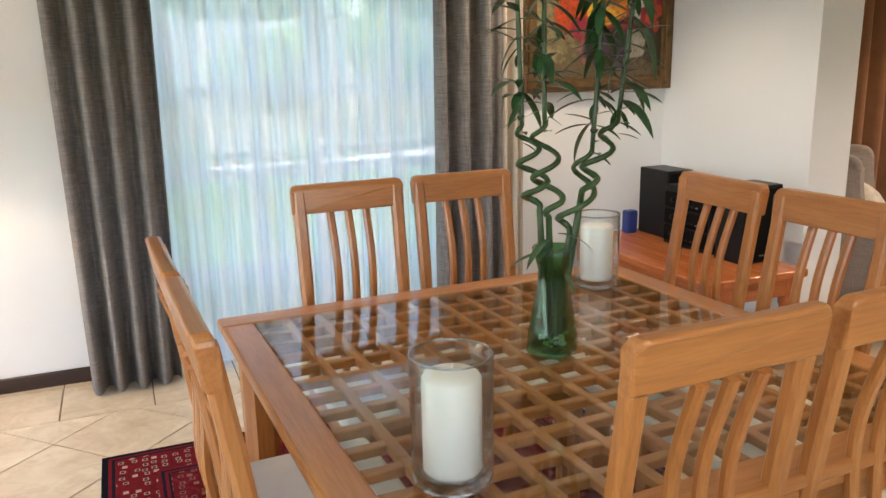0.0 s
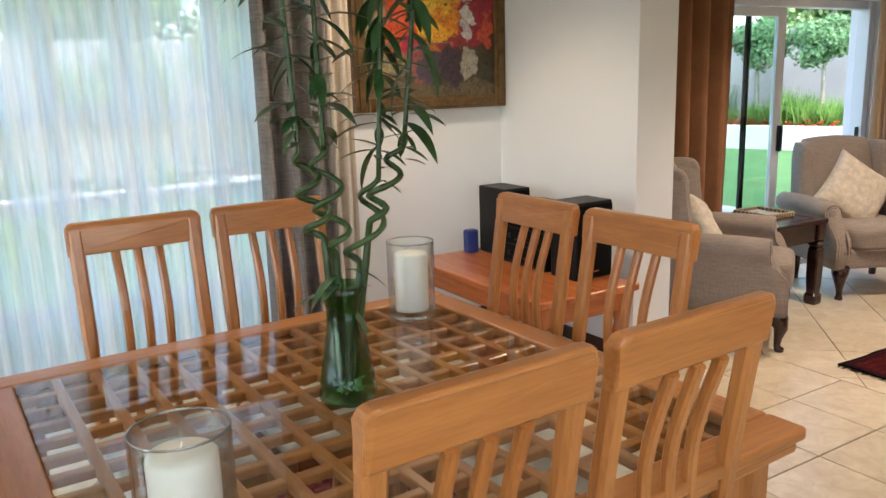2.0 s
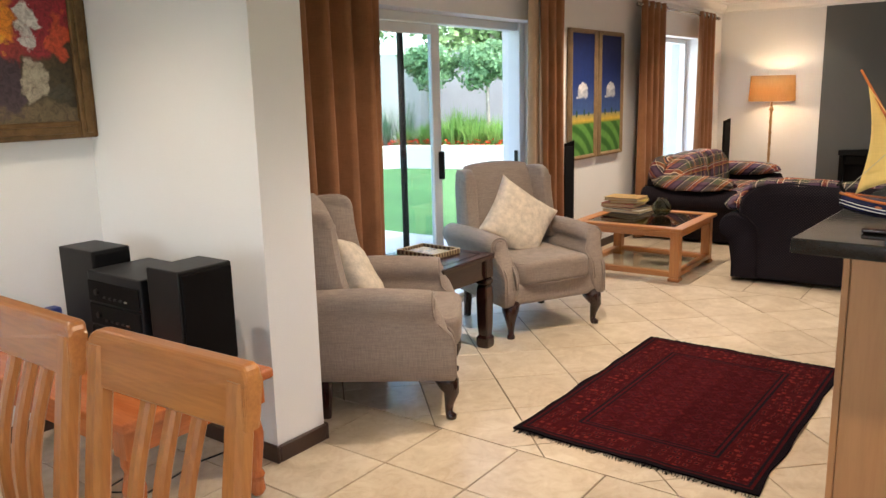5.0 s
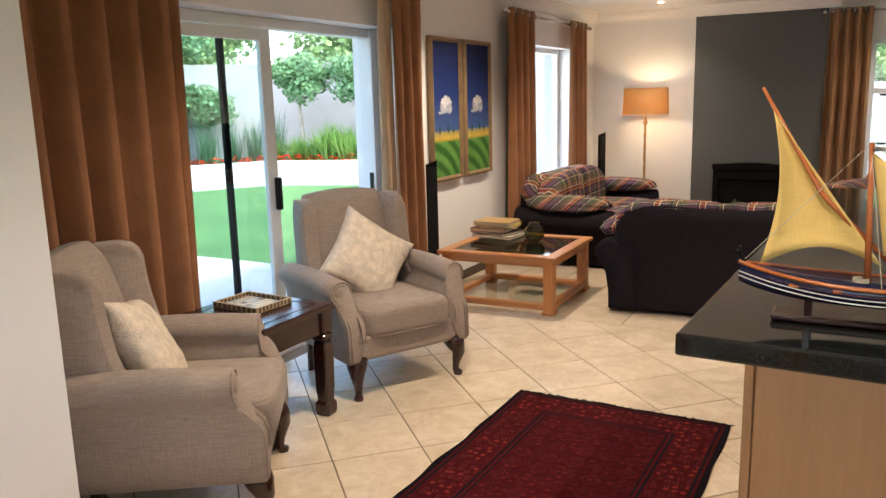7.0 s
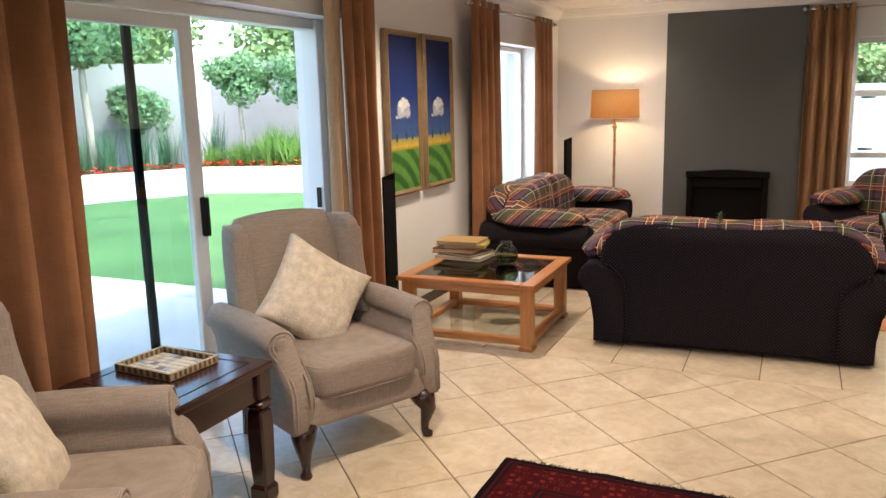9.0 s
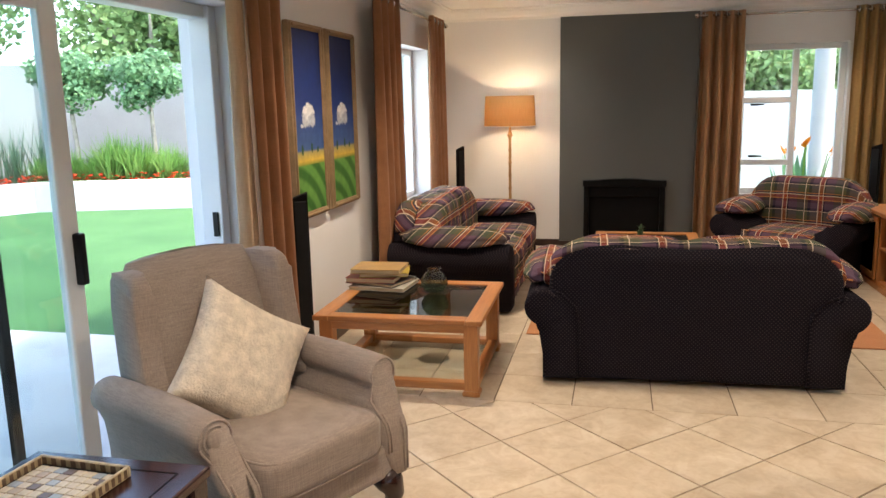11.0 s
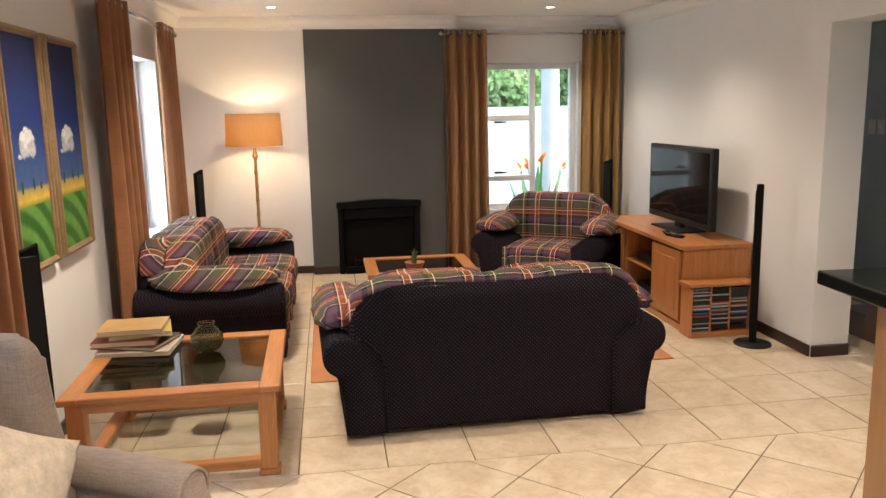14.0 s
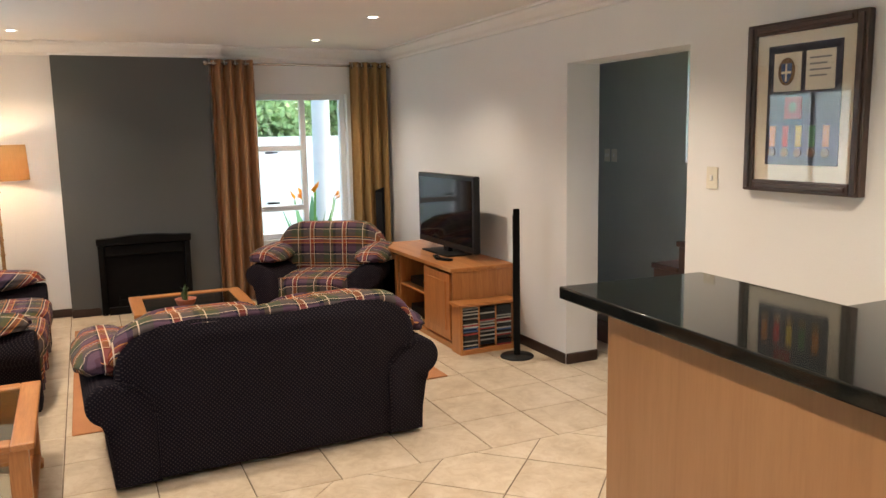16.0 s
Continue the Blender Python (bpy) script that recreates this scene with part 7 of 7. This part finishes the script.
def tree(m, trunk_h, trunk_r, crown_r, count, size, label, seed, flat=0.85, group="", leaf=None):
    ob = thing("tree", label, "tree", m, group)
    rnd = random.Random(seed)
    bm = bm_new()
    tube(bm, [(0, 0, 0), (0.02, 0.01, trunk_h * 0.4), (-0.01, 0.02, trunk_h * 0.8), (0, 0, trunk_h + crown_r * 0.4)], [trunk_r * 1.2, trunk_r, trunk_r * 0.9, trunk_r * 0.5], 8)
    for q in range(6):
        a = q * 1.05 + rnd.random()
        e = Vector((math.cos(a) * crown_r * 0.7, math.sin(a) * crown_r * 0.7, trunk_h + crown_r * rnd.uniform(0.2, 0.9)))
        tube(bm, [(0, 0, trunk_h * 0.9), e * 0.5 + Vector((0, 0, trunk_h * 0.48)), e], [trunk_r * 0.5, trunk_r * 0.35, trunk_r * 0.12], 6)
    part("trunk", bm, BARK, ob, smooth=True)
    bm = bm_new()
    leaf_cloud(bm, rnd, (0, 0, trunk_h + crown_r * 0.65 * flat), crown_r, count, size, flat)
    part("crown", bm, leaf or TREELEAF, ob)
    return ob


std = tree(Matrix.Translation(bed_point(0.19, 1.0) + Vector((0, 0, 0.3))), 1.35, 0.04, 0.6, 4200, 0.085, "clipped standard tree with pale stem in the bed", 31, 0.8, "standard trees")
for s in (0.1, 0.275, 0.34, 0.53, 0.62, 0.72, 0.82):
    p = bed_point(s, 1.0)
    copy_thing(std, Matrix.Translation((p.x, p.y, p.z + 0.3)) @ pose(0, 0, 0, 0, 0, 900 * s))
big = tree(Matrix.Translation(bed_point(0.3, 5.0)), 2.2, 0.16, 2.3, 9000, 0.17, "tall leafy tree beyond the boundary wall", 41, 0.95, "trees beyond the wall", LIGHTLEAF)
for s, off in ((0.02, 6.5), (0.14, 7.5), (0.44, 5.5), (0.56, 4.6), (0.66, 5.2), (0.76, 4.8), (0.88, 5.5)):
    p = bed_point(s, off)
    copy_thing(big, Matrix.Translation((p.x, p.y, -0.1)) @ pose(0, 0, 0, 0, 0, 700 * s))

rnd = random.Random(52)


def fern_mesh(seed, blades, h, thin, broad, spread, leaf, name):
    bm = bm_new()
    r = random.Random(seed)
    for _ in range(blades):
        a, ln, lean = r.uniform(0, 6.283), h * r.uniform(0.6, 1.15), r.uniform(0.15, spread)
        w, base = r.uniform(thin, broad), Vector((r.gauss(0, 0.08), r.gauss(0, 0.08), 0))
        dirn = Vector((math.cos(a), math.sin(a), 0))
        side = Vector((-math.sin(a), math.cos(a), 0)) * w
        prev = None
        for q in range(5):
            t = q / 4
            p = base + dirn * ln * lean * t * 0.8 + Vector((0, 0, ln * (t - 0.45 * lean * t * t)))
            row = [bm.verts.new(p - side * (1 - t * 0.95)), bm.verts.new(p + side * (1 - t * 0.95))]
            if prev:
                bm.faces.new((prev[0], prev[1], row[1], row[0]))
            prev = row
    return mesh_of(name, bm, leaf)


ferns = [fern_mesh(60 + q, 420, 0.6, 0.006, 0.016, 0.95, FERN, "shrub") for q in range(2)]
straps = [fern_mesh(70 + q, 60, 0.95, 0.008, 0.014, 0.5, STRAPLEAF, "strap_leaved_plant") for q in range(2)]
for q in range(34):
    s = 0.06 + 0.84 * q / 33
    low = 0.36 < s < 0.55 or q % 3 == 0
    p = bed_point(s + rnd.uniform(-0.006, 0.006), rnd.uniform(0.7, 1.6)) if q < 26 else bed_point(0.56 + 0.04 * (q - 26), 0.3)
    ob = new("strap_leaved_plant" if low else "shrub", rnd.choice(straps if low else ferns))
    ob.matrix_world = Matrix.Translation((p.x, p.y, p.z + 0.298)) @ pose(0, 0, 0, 0, 0, rnd.uniform(0, 360)) @ Matrix.Scale(rnd.uniform(0.7, 1.25), 4)
    tagged(ob, "clump of long blue-green strap leaves in the bed" if low else "arching bright green shrub in the flower bed", "shrub", "shrubs in the bed")
for s, size in ((0.285, 1.25), (0.305, 1.45), (0.325, 0.9), (0.37, 0.8), (0.26, 1.1)):
    p = bed_point(s, 0.75)
    ob = new("shrub", rnd.choice(ferns))
    ob.matrix_world = Matrix.Translation((p.x, p.y, p.z + 0.298)) @ pose(0, 0, 0, 0, 0, rnd.uniform(0, 360)) @ Matrix.Scale(size, 4)
    tagged(ob, "full arching bright green fern in the flower bed", "shrub", "shrubs in the bed")
for s in (0.39, 0.415, 0.44, 0.465, 0.49, 0.515):
    p = bed_point(s, rnd.uniform(0.6, 1.3))
    ob = new("strap_leaved_plant", rnd.choice(straps))
    ob.matrix_world = Matrix.Translation((p.x, p.y, p.z + 0.298)) @ pose(0, 0, 0, 0, 0, rnd.uniform(0, 360)) @ Matrix.Scale(rnd.uniform(0.8, 1.2), 4)
    tagged(ob, "clump of long blue-green strap leaves in the bed", "shrub", "shrubs in the bed")
# loose shrub trained up the boundary wall, and a spreading tree over the patio's corner
p = bed_point(0.43, 2.0)
tree(Matrix.Translation((p.x, p.y, p.z + 0.3)), 0.85, 0.03, 0.55, 2600, 0.1, "loose upright shrub against the boundary wall", 91, 1.2)
p = bed_point(0.475, 1.2)
tree(Matrix.Translation((p.x, p.y, p.z + 0.3)), 2.05, 0.07, 0.95, 3800, 0.13, "spreading tree with drooping leaves near the wall", 95, 0.7)

bm = bm_new()
for q in range(900):
    s = rnd.uniform(0.04, 0.92)
    p = bed_point(s, rnd.uniform(0.24, 0.6)) + Vector((0, 0, 0.31 + rnd.uniform(0.0, 0.14)))
    for e in range(3):
        a = rnd.uniform(0, 6.28)
        u, w = Vector((math.cos(a), math.sin(a), 0.4)) * 0.045, Vector((-math.sin(a), math.cos(a), 0.3)) * 0.03
        bm.faces.new([bm.verts.new(x) for x in (p, p + u * 0.6 + w, p + u, p + u * 0.6 - w)])
solo("red_bedding_flowers", bm, REDFLOWER, "low red bedding flowers along the planter wall", "flowers", "stuff")

# beyond the far window: porch column, strelitzia, bright wall
column = thing("porch_column", "pale grey round porch column outside the far window", "column", pose(12.9, -0.135, -0.1))
bm = bm_new()
lathe(bm, [(0.16, 0.0), (0.16, 0.12), (0.11, 0.16), (0.1, 2.4), (0.14, 2.46), (0.14, 2.6)], 28)
part("shaft", bm, COLUMN, column, smooth=True)
bm = bm_new()
box(bm, 15.2, 15.4, -8, 3.0, -0.2, 1.55)
solo("side_boundary_wall", bm, WHITEWALL, "white garden wall beyond the far window", "garden wall", "structure")
strel = thing("strelitzia", "bird-of-paradise plant with orange flowers outside the window", "plant", pose(12.55, 0.12, -0.25))
rnd = random.Random(71)
for q in range(26):
    a, ln, lean = rnd.uniform(0, 6.283), rnd.uniform(0.8, 1.15), rnd.uniform(0.1, 0.45)
    bm = bm_new()
    d = Vector((math.cos(a), math.sin(a), 0))
    side = Vector((-math.sin(a), math.cos(a), 0))
    tube(bm, [(0, 0, 0), d * lean * 0.3 + Vector((0, 0, ln * 0.5))], 0.009, 5)
    prev = None
    for e in range(6):
        t = e / 5
        p = d * lean * (0.3 + 0.5 * t) + Vector((0, 0, ln * (0.5 + 0.5 * t)))
        w = 0.04 * math.sin(math.pi * (0.1 + 0.88 * t))
        row = [bm.verts.new(p - side * w), bm.verts.new(p + side * w)]
        if prev:
            bm.faces.new((prev[0], prev[1], row[1], row[0]))
        prev = row
    part("leaf", bm, STRAPLEAF, strel)
for q in range(7):
    a = rnd.uniform(0, 6.283)
    p = Vector((0.28 * math.cos(a), 0.28 * math.sin(a), rnd.uniform(1.05, 1.22)))
    bm = bm_new()
    tube(bm, [(0.05 * math.cos(a), 0.05 * math.sin(a), 0), p], 0.007, 5)
    part("stalk", bm, FERN, strel)
    bm = bm_new()
    for e in range(5):
        u = Vector((math.cos(a + e * 0.25 - 0.5), math.sin(a + e * 0.25 - 0.5), 0.5 + 0.35 * e)).normalized() * 0.13
        w = u.cross(Vector((0, 0, 1))).normalized() * 0.018
        bm.faces.new([bm.verts.new(x) for x in (p, p + u * 0.5 + w, p + u, p + u * 0.5 - w)])
    part("flower", bm, ORANGEFLOWER, strel)
for x, y, sc in ((18.5, 1.5, 1.0), (18.0, -2.5, 1.1)):
    copy_thing(big, Matrix.Translation((x, y, -0.1)) @ pose(0, 0, 0, 0, 0, 77 * x))
bush = tree(pose(16.6, 0.9, -0.1), 1.2, 0.06, 1.0, 4000, 0.1, "dense leafy bush behind a garden wall", 83, 0.9, "leafy bushes", LIGHTLEAF)
for x, y in ((16.5, -0.5), (16.7, -1.8), (16.6, -3.1)):
    copy_thing(bush, pose(x, y, -0.1, 0, 0, 90 * y))
for q in range(9):
    p = bed_point(0.58 + 0.047 * q, 0.75 + 0.5 * (q % 2))
    copy_thing(bush, pose(p.x, p.y, -0.15 - 0.25 * (q % 3), 0, 0, 130 * q))
# white wall added outside so that the side window looks out on white
bm = bm_new()
box(bm, 15.2, 15.4, 3.0, 6.2, -0.2, 2.7)
solo("added_side_wall", bm, WHITEWALL, "tall white wall added beyond the side window to brighten its view", "garden wall", "structure")

# ---- floor tiles ----
P, JOINT = 0.388, 0.006
floor = thing("floor", "cream marbled ceramic floor tiles with brown grout", "floor")
floor["kind"] = "structure"
bm = bm_new()
box(bm, -2.2, 11.62, -0.465, 4.12, -0.1, -0.0015)
box(bm, 5.2, 11.75, -1.8, -0.465, -0.1, -0.002)
box(bm, 4.95, 7.13, 3.75, 4.08, -0.1, -0.003)
part("grout_bed", bm, GROUT, floor)
half = (P - JOINT) / 2


def tile_mesh(rot):
    bm = bm_new()
    box(bm, -half, half, -half, half, -0.01, 0.003, 0.002, 1)
    if rot:
        bmesh.ops.rotate(bm, cent=(0, 0, 0), matrix=Matrix.Rotation(radians(45), 3, "Z"), verts=bm.verts)
    return mesh_of("tile", bm, TILE)


def clip(poly, ax, lim, keep_low):
    out = []
    for i, a in enumerate(poly):
        b = poly[(i + 1) % len(poly)]
        ia, ib = (a[ax] <= lim) == keep_low, (b[ax] <= lim) == keep_low
        if ia:
            out.append(a)
        if ia != ib:
            t = (lim - a[ax]) / (b[ax] - a[ax])
            out.append((a[0] + (b[0] - a[0]) * t, a[1] + (b[1] - a[1]) * t))
    return out


rest = bm_new()
dia, sq = tile_mesh(True), tile_mesh(False)
hd = P / math.sqrt(2)
# zones: x from, x to, y from, y to, laid diagonally, a joint crossing
ZONES = [(-2.2, 2.75, -0.465, 3.68, True, 0.229, 3.455), (-2.2, 2.75, 3.68, 4.12, False, 0.237, 3.68), (2.75, 4.28, -0.465, 4.12, False, 4.28, 2.638), (4.28, 7.30, -0.465, 3.75, True, 7.109, 2.212), (7.30, 11.62, -0.465, 3.75, False, 7.30, 2.203)]
for zx0, zx1, zy0, zy1, diag, nx, ny in ZONES:
    zx0, zx1, zy0, zy1 = zx0 + JOINT / 2, zx1 - JOINT / 2, zy0 + JOINT / 2, zy1 - JOINT / 2
    step = hd if diag else P
    k = int(14 / step)
    for i in range(-k, k):
        for j in range(-k, k):
            if diag:
                if (i + j) % 2:
                    continue
                cx, cy, r = nx + hd * i, ny + hd * (j + 1), half * math.sqrt(2)
                poly = [(cx - r, cy), (cx, cy - r), (cx + r, cy), (cx, cy + r)]
            else:
                cx, cy = nx + P * (i + 0.5), ny + P * (j + 0.5)
                poly = [(cx - half, cy - half), (cx + half, cy - half), (cx + half, cy + half), (cx - half, cy + half)]
            if not (zx0 - step < cx < zx1 + step and zy0 - step < cy < zy1 + step):
                continue
            if cx > 0.0 and all(zx0 <= x <= zx1 and zy0 <= y <= zy1 for x, y in poly):
                ob = new("tile", dia if diag else sq)
                ob.parent, ob.location = floor, (cx, cy, 0)
                continue
            for ax, lim, low in ((0, zx0, False), (0, zx1, True), (1, zy0, False), (1, zy1, True)):
                if poly:
                    poly = clip(poly, ax, lim, low)
            if len(poly) > 2:
                lo, hi = [rest.verts.new((x, y, -0.01)) for x, y in poly], [rest.verts.new((x, y, 0.003)) for x, y in poly]
                rest.faces.new(hi)
                for q in range(len(poly)):
                    rest.faces.new((lo[q], lo[(q + 1) % len(poly)], hi[(q + 1) % len(poly)], hi[q]))
for i in range(17):
    for j in range(4):
        x, y = 5.22 + P * i, -0.47 - P * j
        if x + P < 11.75 and y - P > -1.85:
            box(rest, x, x + P - JOINT, max(y - P + JOINT, -1.8), y, -0.01, 0.002)
tagged(part("cut_tiles", rest, TILE, floor), kind="stuff")
